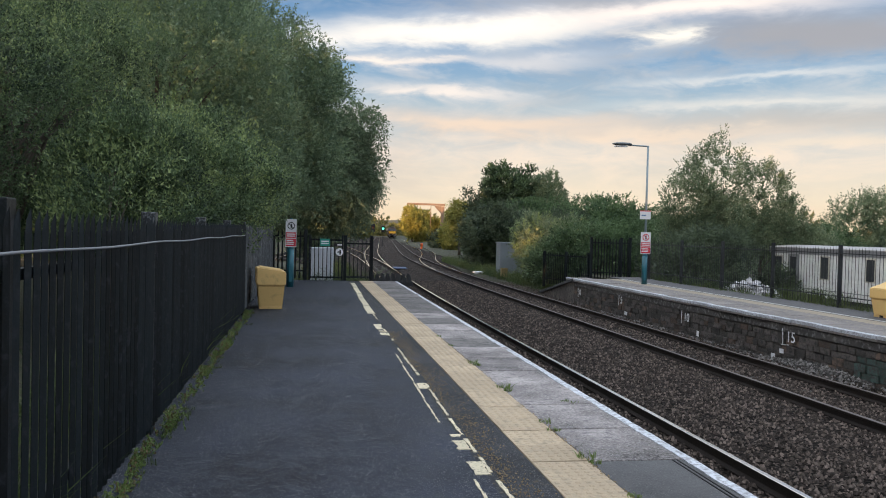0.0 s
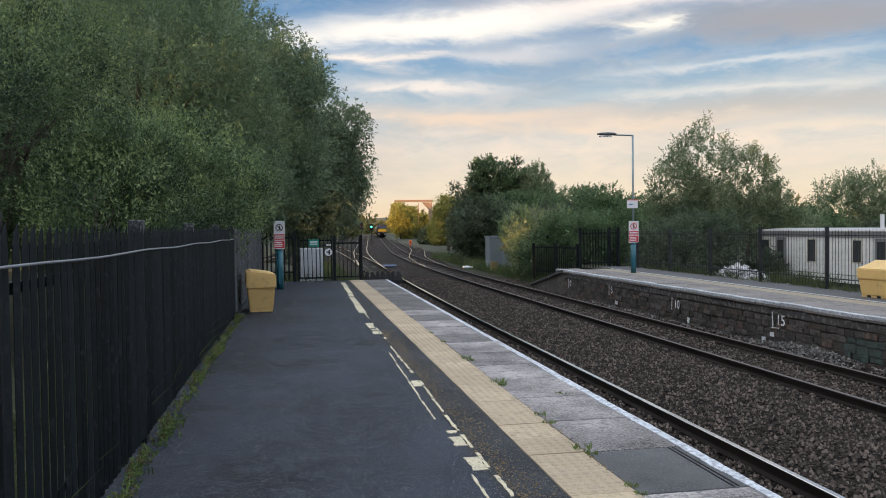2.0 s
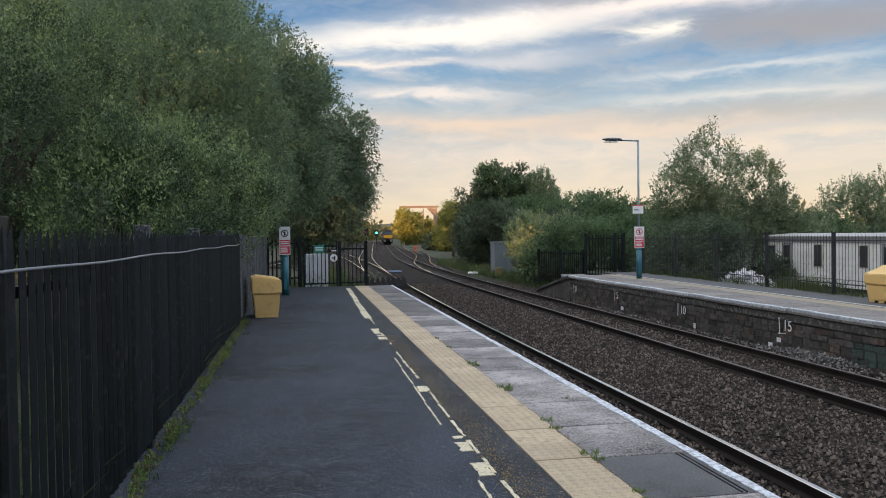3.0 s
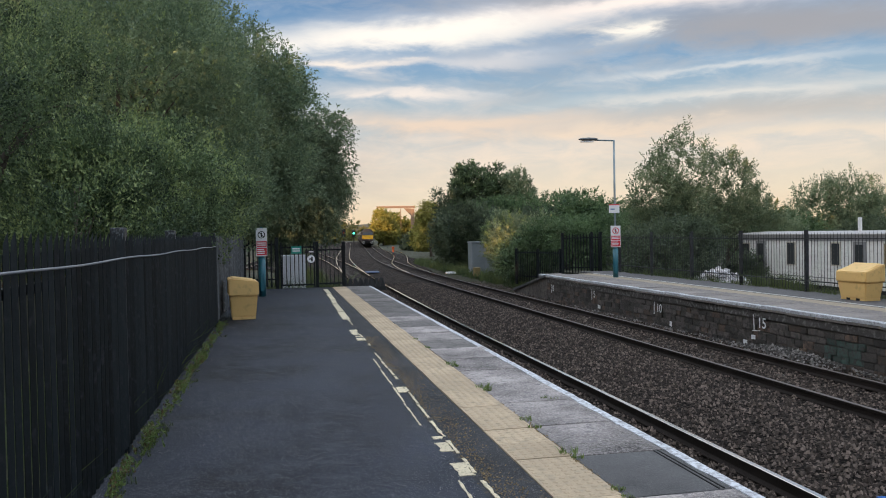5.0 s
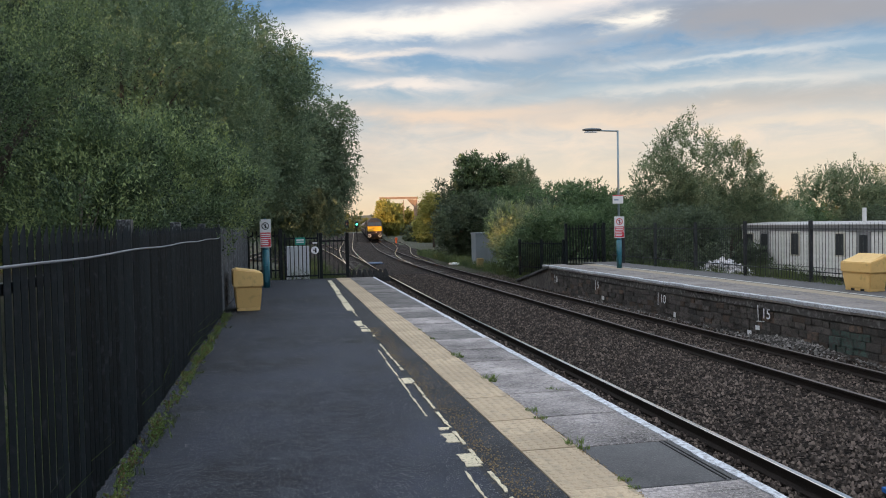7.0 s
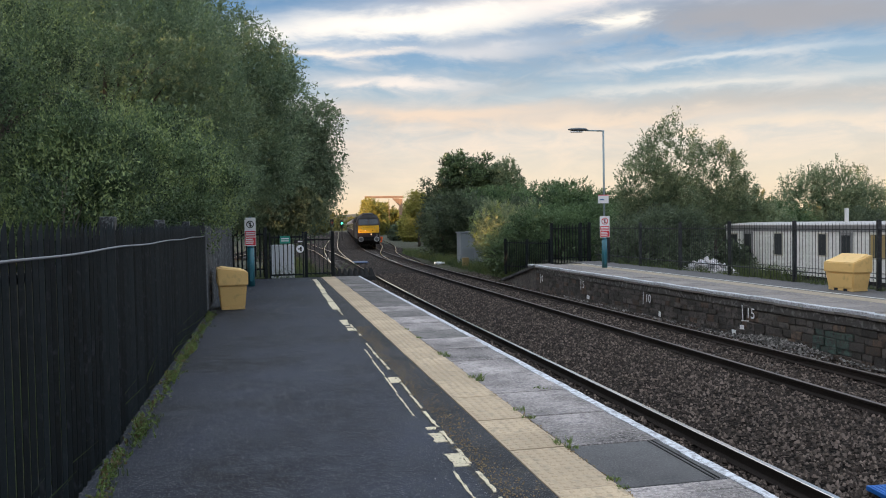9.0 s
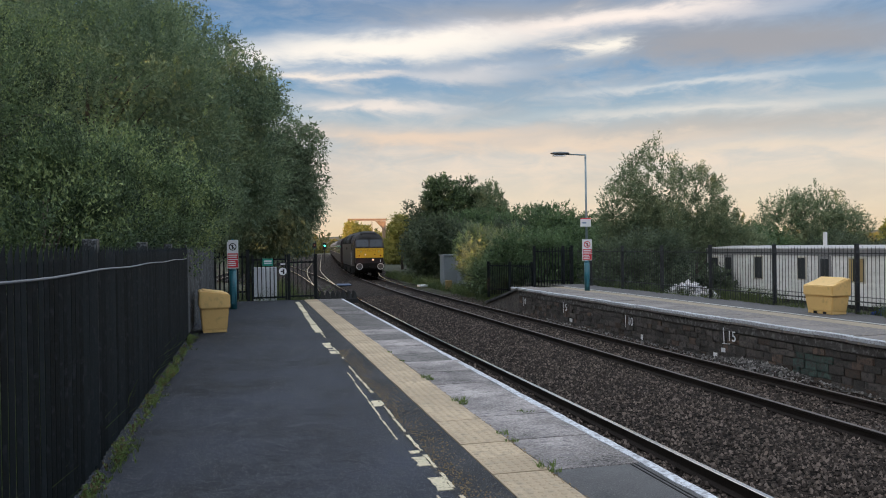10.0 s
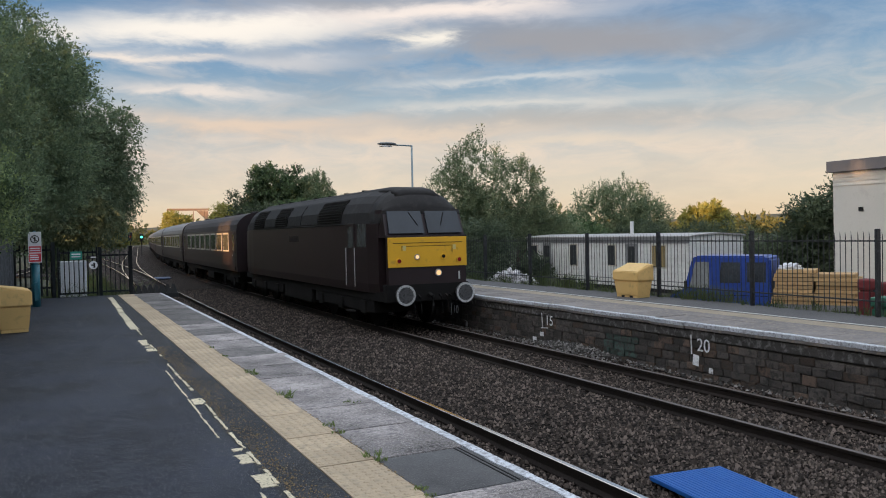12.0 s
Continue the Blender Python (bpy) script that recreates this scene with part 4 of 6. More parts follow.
    loft(bm, [[(-w / 2 + .05, -d / 2 + .04, h_front + .012), (w / 2 - .05, -d / 2 + .04, h_front + .012), (w / 2 - .05, d / 2 - .04, h_back + .004), (-w / 2 + .05, d / 2 - .04, h_back + .004)],
              [(-w / 2 + .07, -d / 2 + .06, h_front + .03), (w / 2 - .07, -d / 2 + .06, h_front + .03), (w / 2 - .07, d / 2 - .06, h_back + .018), (-w / 2 + .07, d / 2 - .06, h_back + .018)]])
    part("lid_panel", bm, GRIT_YELLOW, b)
    return b


def bars(parent, name, x0, x1, z0, z1, rows, material, y=-0.012, gap=0.45):
    """Lines of writing that cannot be read, as plain bars on a sign that faces -y."""
    h = (z1 - z0) / rows
    rng = random.Random(rows)
    for i in range(rows):
        e = x0 + (x1 - x0) * rng.uniform(0.7, 1.0)
        part(name, boxed(x0, e, y - 0.002, y, z1 - h * (i + 1) + h * gap / 2, z1 - h * i - h * gap / 2), material, parent)


def warning_sign(parent, w, z0, z1):
    h = z1 - z0
    part("sign_plate", boxed(-w / 2, w / 2, -0.068, -0.046, z0, z1, 0.002), SIGN_WHITE, parent, "white warning plate")
    bm = bmesh.new()
    c, r = z1 - h * 0.24, w * 0.34
    for a, b in ((r, r * 0.78),):
        n = 28
        out = [bm.verts.new((math.cos(6.2832 * i / n) * a, -0.071, c + math.sin(6.2832 * i / n) * a)) for i in range(n)]
        inn = [bm.verts.new((math.cos(6.2832 * i / n) * b, -0.071, c + math.sin(6.2832 * i / n) * b)) for i in range(n)]
        for i in range(n):
            bm.faces.new((out[i], out[(i + 1) % n], inn[(i + 1) % n], inn[i]))
    part("ring", bm, SIGN_RED if parent.get("far") else SIGN_BLACK, parent, "prohibition ring")
    m = pose(0, 0, c, 0, 45, 0)
    o = link("slash", boxed(-r, r, -0.0725, -0.0705, -r * 0.1, r * 0.1), SIGN_RED if parent.get("far") else SIGN_BLACK, parent, at=m)
    part("symbol", boxed(-r * 0.16, r * 0.2, -0.0715, -0.0675, c - r * 0.6, c + r * 0.55, 0.001), SIGN_BLACK, parent)
    part("red_panel", boxed(-w * 0.46, w * 0.46, -0.071, -0.066, z0 + h * 0.33, z0 + h * 0.53), SIGN_RED, parent)
    part("red_panel", boxed(-w * 0.46, w * 0.46, -0.071, -0.066, z0 + h * 0.03, z0 + h * 0.30), SIGN_RED, parent)
    bars(parent, "text_line", -w * 0.4, w * 0.4, z0 + h * 0.36, z0 + h * 0.50, 2, SIGN_WHITE, -0.072)
    bars(parent, "text_line", -w * 0.4, w * 0.4, z0 + h * 0.07, z0 + h * 0.27, 3, SIGN_WHITE, -0.072)


def lamp_post(name, at, label, far):
    l = empty(name, at, label, "lamp post", "lamp posts")
    if far:
        l["far"] = 1
    bm = rod(bmesh.new(), (0, 0, 0), (0, 0, 1.06), 0.10, seg=16)
    part("base_column", bm, TEAL, l, "thick teal base column", True)
    part("access_door", boxed(-0.04, 0.04, -0.106, -0.09, 0.15, 0.62, 0.006), TEAL, l)
    part("collar", rod(bmesh.new(), (0, 0, 1.06), (0, 0, 1.14), 0.10, 0.05, 16), TEAL, l, smooth=True)
    top = 5.15 if far else 1.93
    part("pole", rod(bmesh.new(), (0, 0, 1.1), (0, 0, top), 0.045, 0.036, 12), POLE_GREY if far else TEAL, l, smooth=True)
    if far:
        warning_sign(l, 0.37, 1.14, 1.94)
        part("name_plate", boxed(-0.24, 0.16, -0.060, -0.045, 2.42, 2.74, 0.003), SIGN_WHITE, l, "small white plate")
        part("plate_bar", boxed(-0.24, 0.16, -0.063, -0.058, 2.71, 2.74), SIGN_RED, l)
        part("plate_bar", boxed(-0.18, -0.02, -0.063, -0.058, 2.54, 2.58), SIGN_BLUE, l)
        part("arm", rod(bmesh.new(), (0.0, 0, 5.13), (-0.75, 0, 5.16), 0.028, seg=10), POLE_GREY, l, smooth=True)
        bm = bmesh.new()
        secs = []
        for x, w, h in ((-0.62, 0.05, 0.05), (-0.70, 0.10, 0.10), (-0.95, 0.13, 0.13), (-1.20, 0.12, 0.11), (-1.33, 0.07, 0.05)):
            secs.append([(x, w * math.cos(a), 5.19 + h * 0.55 * math.sin(a) + (0.0 if math.sin(a) > 0 else 0.01)) for a in [6.2832 * i / 12 for i in range(12)]])
        part("lamp_head", loft(bm, secs), LAMP_GREY, l, "flat grey lantern", True)
        part("lens", boxed(-1.25, -0.78, -0.08, 0.08, 5.085, 5.125, 0.012), SIGN_WHITE, l)
    else:
        warning_sign(l, 0.30, 1.12, 1.90)
    return l


def build_platform_things():
    sloped_bin("grit_bin", 0.94, 0.54, 0.83, 0.755, "yellow plastic grit bin against the fence", pose(-0.76, 16.95, 0, 0, 0, 95))
    sloped_bin("grit_bin", 0.94, 0.50, 0.86, 0.68, "yellow plastic grit bin on the opposite platform", pose(13.55, 16.75, -0.115, 0, 0, -88))
    lamp_post("lamp_post", pose(-0.49, 22.85, 0, 0, 0, 4), "teal post with red and white warning sign in the leaves", False)
    lamp_post("lamp_post", pose(12.37, 28.26, -0.115, 0, 0, -8), "slim grey lamp post with teal base and warning sign", True)
    # signs on the end gate
    s = empty("gate_sign", pose(0.52, 25.92, 1.10), "small green sign on the gate bars", "sign")
    part("plate", boxed(-0.16, 0.16, -0.006, 0.006, 0, 0.235, 0.003), SIGN_GREEN, s)
    bars(s, "text_line", -0.12, 0.12, 0.05, 0.19, 2, SIGN_WHITE, -0.007)
    s = empty("gate_sign", pose(0.94, 25.92, 1.10), "small black sign with a white arrow", "sign")
    part("plate", boxed(-0.15, 0.15, -0.006, 0.006, 0, 0.10, 0.003), SIGN_BLACK, s)
    part("arrow", boxed(-0.03, 0.12, -0.009, -0.006, 0.03, 0.075), SIGN_WHITE, s)
    s = empty("round_sign", pose(0.98, 25.93, 0.92), "round white sign with black lettering bars", "sign")
    part("disc", rod(bmesh.new(), (0, 0.006, 0), (0, -0.006, 0), 0.12, seg=24), SIGN_WHITE, s)
    part("symbol", boxed(0.0, 0.05, -0.009, -0.006, -0.08, 0.07), SIGN_BLACK, s)
    part("symbol", boxed(-0.06, 0.03, -0.0095, -0.0065, -0.02, 0.02), SIGN_BLACK, s)
    c = empty("white_cabinet", pose(0.45, 28.6, -0.9), "white ribbed cabinet in weeds behind the gate", "cabinet")
    part("body", boxed(-0.42, 0.42, -0.3, 0.3, 0, 1.9, 0.02), SHEETING, c)
    for i in range(7):
        part("rib", boxed(-0.37 + i * 0.12, -0.33 + i * 0.12, -0.325, -0.3, 0.05, 1.85, 0.006), SHEETING, c)
    # trespass guard: rows of dark rubber points at the platform end
    g = empty("trespass_guard", pose(2.05, 26.12, -0.12), "black rubber anti-trespass points beside the track", "trespass guard")
    part("mat", boxed(-0.05, 1.35, -0.05, 0.75, -0.04, 0.10, 0.01), RUBBER, g)
    for j in range(4):
        for i in range(8):
            bm = bmesh.new()
            bmesh.ops.create_cone(bm, cap_ends=True, segments=4, radius1=0.115, radius2=0.012, depth=0.26, matrix=Matrix.Translation((0.04 + i * 0.172, 0.05 + j * 0.19, 0.22)) @ pose(0, 0, 0, 0, 0, 45))
            part("point", bm, RUBBER, g)
    # rows of small signs by the branch and boards by the line
    b = empty("blue_walkway_board", pose(6.0, 5.75, -1.06, 0, 0, -6), "blue ribbed plastic board lying on the ballast", "board")
    part("panel", boxed(-0.42, 0.50, -1.3, 1.05, 0, 0.05, 0.008), BLUE_BOARD, b)
    for i in range(18):
        part("rib", boxed(-0.40 + i * 0.05, -0.385 + i * 0.05, -1.27, 1.02, 0.05, 0.057), BLUE_BOARD, b)
    b = empty("blue_walkway_board", pose(6.55, 58.0, -1.06, 0, 0, -3), "blue plastic board lying between the tracks", "board")
    part("panel", boxed(-0.5, 0.5, -1.2, 1.2, 0, 0.05, 0.008), BLUE_DUSTY, b)
    c = empty("white_marker_block", pose(11.2, 52.5, -1.05, 0, 0, 15), "low white concrete block beside the rail", "block")
    part("block", boxed(-0.26, 0.26, -0.3, 0.3, 0, 0.13, 0.04), WHITE_PAINT, c)
    c = empty("orange_marker", pose(17.05, 122, -1.05), "orange plastic post marker beside the siding", "marker")
    part("stem", boxed(-0.12, 0.12, -0.12, 0.12, 0, 0.6, 0.04), ORANGE, c)
    part("cap", boxed(-0.2, 0.2, -0.15, 0.15, 0.5, 0.85, 0.05), ORANGE, c)
    c = empty("white_marker_post", pose(20.6, 118, -1.05), "short white post marker beside the siding", "marker")
    part("stem", boxed(-0.2, 0.2, -0.15, 0.15, 0, 0.9, 0.05), WHITE_PAINT, c)


build_platform_things()


# ---------------------------------------------------------------- beyond the opposite fence
def build_caravan():
    """A static caravan: long wall on x = 0 facing -x, running along +y."""
    L, W, zb, zt = 13.4, 3.2, 0.12, 2.58
    c = empty("static_caravan", pose(25.0, 27.0, -1.3, 0, 0, 0), "long white static caravan with ribbed cladding behind the fence", "caravan")
    bm = bmesh.new()
    ridge = [(0, zb), (0, zt), (0.35, zt + 0.05), (W / 2, zt + 0.11), (W - 0.35, zt + 0.05), (W, zt), (W, zb)]
    loft(bm, [[(x, y, z) for x, z in ridge] for y in (0.0, L)])
    part("shell", bm, CLADDING, c)
    n = int((zt - zb - 0.3) / 0.155)
    for i in range(n):
        z = zb + 0.12 + i * 0.155
        part("board", boxed(-0.016, 0.0, 0.02, L - 0.02, z, z + 0.14, 0.004), CLADDING, c)
        part("board", boxed(0.02, W - 0.02, -0.016, 0.0, z, z + 0.14, 0.004), CLADDING, c)
    bm = bmesh.new()
    top = [(-0.08, zt - 0.03), (-0.08, zt + 0.02), (0.35, zt + 0.08), (W / 2, zt + 0.15), (W - 0.35, zt + 0.08), (W + 0.08, zt + 0.03), (W + 0.08, zt - 0.03), (W / 2, zt + 0.09)]
    loft(bm, [[(x, y, z) for x, z in top] for y in (-0.08, L + 0.08)])
    part("roof", bm, CARAVAN_ROOF, c, "pale low-pitched roof")
    part("fascia", boxed(-0.05, -0.018, -0.03, L, zt - 0.30, zt - 0.03), TRIM_GREY, c, "grey band under the roof edge")
    part("skirt", boxed(-0.01, W, 0.05, L - 0.05, -0.02, zb + 0.05), DARK_HOLE, c)
    part("trim_strip", boxed(-0.026, -0.015, 0.0, L, 0.52, 0.56), TRIM_GREY, c)
    part("flue", rod(bmesh.new(), (0.5, 4.5, zt + 0.1), (0.5, 4.5, zt + 0.75), 0.09), SIGN_WHITE, c, "white flue pipe")

    def window(y0, y1, z0, z1, glass, curtain=False):
        f = part("frame", boxed(-0.05, -0.01, y0, y1, z0, z1, 0.006), CREAM, c)
        part("pane", boxed(-0.056, -0.045, y0 + 0.06, y1 - 0.06, z0 + 0.06, z1 - 0.06), glass, f)
        if curtain:
            part("curtain", boxed(-0.058, -0.0565, y0 + 0.08, y0 + (y1 - y0) * 0.3, z0 + 0.08, z1 - 0.08), CURTAIN, f)
            part("curtain", boxed(-0.058, -0.0565, y1 - (y1 - y0) * 0.3, y1 - 0.08, z0 + 0.08, z1 - 0.08), CURTAIN, f)

    window(1.45, 2.45, 1.12, 2.22, GLASS_DARK, True)
    window(5.10, 5.75, 1.12, 2.22, GLASS_DARK)
    window(8.35, 9.05, 1.05, 2.22, GLASS_DARK)
    window(12.25, 13.05, 1.0, 2.15, GLASS_DARK)
    for y0, y1, z0 in ((3.48, 4.30, 0.15), (10.85, 11.7, 0.15)):
        d = part("door", boxed(-0.05, -0.012, y0, y1, z0, 2.26, 0.01), TRIM_GREY, c, "dark caravan door")
        part("door_glass", boxed(-0.056, -0.048, y0 + 0.15, y1 - 0.15, 1.1, 2.12), GLASS_DARK, d)


def wheel(parent, y, x, z, r, w, name="wheel"):
    o = part(name, rod(bmesh.new(), (x - w / 2, y, z), (x + w / 2, y, z), r, seg=22), RUBBER, parent)
    part("hub", rod(bmesh.new(), (x - w / 2 - 0.01, y, z), (x + w / 2 + 0.01, y, z), r * 0.5, seg=16), TRIM_GREY, o)
    return o


def build_truck():
    """A crew-cab truck, front towards +y, side towards -x."""
    t = empty("pickup_truck", pose(16.95, 12.305, -1.3, 0, 0, 32), "parked blue crew-cab truck with a flat bed", "truck")
    W = 1.3
    side = [(0.55, 0.45), (5.68, 0.45), (5.70, 1.05), (5.60, 1.18), (5.08, 1.36), (4.80, 2.06), (4.66, 2.14), (2.45, 2.13), (2.28, 2.08), (2.26, 0.62), (0.55, 0.62)]
    bm = bmesh.new()
    loft(bm, [[(x, y, z) for y, z in side] for x in (0.0, W)])
    bmesh.ops.recalc_face_normals(bm, faces=bm.faces[:])
    bmesh.ops.bevel(bm, geom=[e for e in bm.edges if e.calc_length() > 0.3], offset=0.05, segments=2, affect="EDGES")
    body = part("body", bm, VAN_BLUE, t)
    for y0, y1, z0, z1, lean in ((4.22, 4.88, 1.40, 2.00, 0.20), (3.22, 3.88, 1.52, 1.99, 0.05), (2.42, 3.02, 1.54, 1.99, 0)):
        bm = bmesh.new()
        loft(bm, [[(x, y0, z0), (x, y1, z0), (x, y1 - lean, z1), (x, y0, z1)] for x in (-0.008, 0.02)])
        part("side_window", bm, CAB_GLASS_PALE if lean > 0.1 else CAB_GLASS, t, "side glass coloured pale for the sky showing through" if lean > 0.1 else "smoky side glass")
    bm = bmesh.new()
    loft(bm, [[(0.15, 5.03, 1.42), (W - 0.15, 5.03, 1.42), (W - 0.2, 4.82, 1.98), (0.2, 4.82, 1.98)], [(0.15, 5.08, 1.43), (W - 0.15, 5.08, 1.43), (W - 0.2, 4.87, 1.99), (0.2, 4.87, 1.99)]])
    part("windscreen", bm, CAB_GLASS, t)
    for y in (4.08, 3.04):
        part("door_gap", boxed(-0.004, 0.004, y, y + 0.02, 0.55, 1.3), DARK_HOLE, t)
    part("door_handle", boxed(-0.02, 0.0, 4.16, 4.28, 1.24, 1.28), DARK_HOLE, t)
    part("trim_line", boxed(-0.006, 0.004, 2.35, 4.05, 1.225, 1.24), DARK_HOLE, t)
    part("mirror", boxed(-0.2, -0.06, 4.93, 5.0, 1.36, 1.56, 0.02), RUBBER, t)
    part("bumper", boxed(0.02, W - 0.02, 5.66, 5.78, 0.42, 0.66, 0.03), RUBBER, t)
    part("headlight", boxed(0.1, 0.4, 5.66, 5.72, 0.74, 0.92, 0.02), SIGN_WHITE, t)
    part("flat_bed", boxed(-0.05, W + 0.05, 0.2, 2.22, 0.92, 1.05, 0.01), TRIM_GREY, t, "flat steel bed")
    for y in (4.1, 1.0):
        for x in (0.12, W - 0.12):
            wheel(t, y, x, 0.34, 0.34, 0.22)
    # a short cab and bonnet
    for o in t.children:
        if not o.name.startswith("wheel"):
            for v in o.data.vertices:
                v.co.y = 2.26 + (v.co.y - 2.26) * (0.76 if v.co.y > 2.26 else 0.95)
                if v.co.z > 1.2:
                    v.co.z = 1.2 + (v.co.z - 1.2) * 1.1
    # timber on the bed, stacked in bundles
    rng = random.Random(12)
    s = empty("timber_stack", pose(16.92, 12.305, -0.25, 0, 0, 32), "stack of fresh sawn timber on the truck bed", "timber")
    for row in range(9):
        for k in range(2):
            y0 = 0.36 + k * 0.95 + rng.uniform(-.05, .05)
            if row > 7 and k == 0:
                continue
            for x in range(3):
                w = 0.92 + rng.uniform(-.10, .04)
                part("plank", boxed(x * 0.31 + rng.uniform(-.03, .02), x * 0.31 + 0.29, y0, y0 + w, row * 0.094 + 0.006, row * 0.094 + 0.086, 0.006), TIMBER, s)
    b = empty("sheeting_bundle", pose(16.28, 14.10, 0.61), "crumpled white plastic sheeting on the timber", "plastic sheeting")
    bm = bmesh.new()
    bmesh.ops.create_icosphere(bm, subdivisions=4, radius=0.22)
    for v in bm.verts:
        v.co *= 1 + 0.32 * math.sin(v.co.x * 27 + v.co.y * 21) * math.cos(v.co.z * 33) + 0.15 * math.sin(v.co.y * 71)
        v.co.z = max(-0.04, v.co.z * 0.5)
    part("sheet", bm, SHEETING, b)


def build_yard():
    build_caravan()
    build_truck()
    h = empty("white_building", pose(19.0, 5.0, -1.35), "flat-roofed white rendered building behind the fence", "building")
    part("wall", boxed(0, 9, -6, 10.02, 0, 4.42), RENDER_WHITE, h)
    part("parapet", boxed(-0.12, 9.1, -6.1, 10.14, 4.42, 4.72, 0.01), PARAPET, h, "grey parapet cap")
    for i in range(3):
        part("brick_course", boxed(-0.02, 0.0, -6, 10.02, 4.05 + i * 0.11, 4.11 + i * 0.11), RENDER_WHITE, h)
    part("vent", boxed(-0.03, 0.02, 9.13, 9.25, 3.36, 3.46, 0.006), DARK_HOLE, h, "small dark vent")
    part("plinth", boxed(-0.05, 0.0, -6, 10.05, 0, 1.4), DARK_ASPHALT, h, "dark band low on the wall")
    for x, y, w, hh, m, lab in ((15.75, 11.66, 0.27, 1.80, RED_PLASTIC, "dull red drum in the yard"), (15.95, 11.32, 0.25, 1.74, RED_PLASTIC, "dull red drum in the yard"), (15.1, 10.75, 0.42, 1.50, GREEN_PLASTIC, "dark green wheeled bin in the yard"), (15.4, 10.2, 0.5, 1.52, GREEN_PLASTIC, "dark green wheeled bin in the yard")):
        d = empty("storage_bin", pose(x, y, -1.32, 0, 0, 12), lab, "bin", "bins in the yard")
        bm = bmesh.new()
        loft(bm, [[(-w * .42, -w * .42, 0), (w * .42, -w * .42, 0), (w * .42, w * .42, 0), (-w * .42, w * .42, 0)], [(-w / 2, -w / 2, hh * .86), (w / 2, -w / 2, hh * .86), (w / 2, w / 2, hh * .86), (-w / 2, w / 2, hh * .86)]])
        bmesh.ops.bevel(bm, geom=bm.edges[:], offset=0.04, segments=2, affect="EDGES")
        part("body", bm, m, d)
        part("lid", boxed(-w * .53, w * .53, -w * .53, w * .53, hh * .86, hh, 0.05), m, d)
    # heap of rubble and sheeting under the trees
    rng = random.Random(31)
    heap = empty("rubble_heap", pose(18.7, 31.9, -1.32), "heap of pale rubble and plastic behind the fence", "rubble heap")
    for i in range(260):
        a, r = rng.uniform(0, 6.28), abs(rng.gauss(0, 0.9))
        s = rng.uniform(0.05, 0.18)
        z = max(0, 1.25 - r * 0.6) * rng.uniform(0.6, 1)
        bm = boxed(-s, s, -s * 0.7, s * 0.7, -s * 0.4, s * 0.4, s * 0.15)
        bm.transform(pose(r * math.cos(a) * 1.3, r * math.sin(a) * 2.0, z, rng.uniform(-40, 40), rng.uniform(-40, 40), rng.uniform(0, 180)))
        part("lump", bm, RUBBLE, heap)
    bm = bmesh.new()
    bmesh.ops.create_icosphere(bm, subdivisions=4, radius=0.36)
    for v in bm.verts:
        v.co *= 1 + 0.45 * math.sin(v.co.x * 17 + v.co.y * 23) * math.cos(v.co.z * 29 + v.co.x * 11) + 0.22 * math.sin(v.co.y * 47 + v.co.z * 31)
        v.co.z = v.co.z * 0.5 + 0.95
        v.co.y *= 1.4
    part("sheet", bm, SHEETING, heap, "white plastic sheet", True)
    # grey cabinet by the line
    s = empty("equipment_cabinet", pose(12.1, 50.0, -0.98), "grey steel equipment cabinet among bushes", "cabinet")
    part("body", boxed(0, 2.3, 0, 1.2, 0, 2.0, 0.02), SHED_GREY, s)
    for i in range(3):
        part("door", boxed(0.06 + i * 0.75, 0.74 + i * 0.75, -0.03, 0.0, 0.12, 1.9, 0.01), SHED_GREY, s)
    part("lid", boxed(-0.06, 2.36, -0.08, 1.26, 2.0, 2.07, 0.01), SHED_GREY, s)
    s = empty("yellow_marker_box", pose(11.75, 47.5, -1.0), "small dull yellow box in the grass beside the line", "box")
    part("body", boxed(-0.2, 0.2, -0.15, 0.15, 0, 0.55, 0.03), CURTAIN, s)
    # gantry crane frame far off
    g = empty("gantry_crane", pose(25.3, 200, -1.2), "rusty steel gantry crane frame beyond the sidings", "gantry")
    part("beam", boxed(-1.3, 8.4, -0.3, 0.3, 9.45, 9.95, 0.03), GANTRY, g)
    part("leg", boxed(7.35, 8.2, -0.3, 0.3, 0, 9.3, 0.03), GANTRY, g)
    part("leg", boxed(0.45, 0.65, -0.1, 0.1, 0, 9.3, 0.03), GANTRY, g)
    part("hoist_rod", boxed(4.7, 4.85, -0.08, 0.08, 4.0, 9.3), GANTRY, g)
    bm = bmesh.new()
    loft(bm, [[(5.6, y, 9.35), (7.3, y, 9.35), (7.3, y, 7.6)] for y in (-0.25, 0.25)])
    part("brace", bm, GANTRY, g)
    s = empty("railway_signal", pose(12.62, 139, -1.1), "railway colour light signal showing green", "signal")
    part("mast", rod(bmesh.new(), (0, 0, 0), (0, 0, 2.7), 0.07), SIGN_BLACK, s)
    part("backboard", boxed(-0.3, 0.3, 0.0, 0.12, 2.5, 3.6, 0.05), SIGN_BLACK, s)
    part("green_lamp", rod(bmesh.new(), (0, 0.0, 3.08), (0, -0.06, 3.08), 0.17, seg=14), GLOW_GREEN, s, "lit green lamp")
    s = empty("railway_signal", pose(10.9, 139, -1.1), "railway signal with a dim red lamp", "signal")
    part("mast", rod(bmesh.new(), (0, 0, 0), (0, 0, 2.7), 0.07), SIGN_BLACK, s)
    part("backboard", boxed(-0.35, 0.35, 0.0, 0.12, 2.5, 3.9, 0.05), SIGN_BLACK, s)
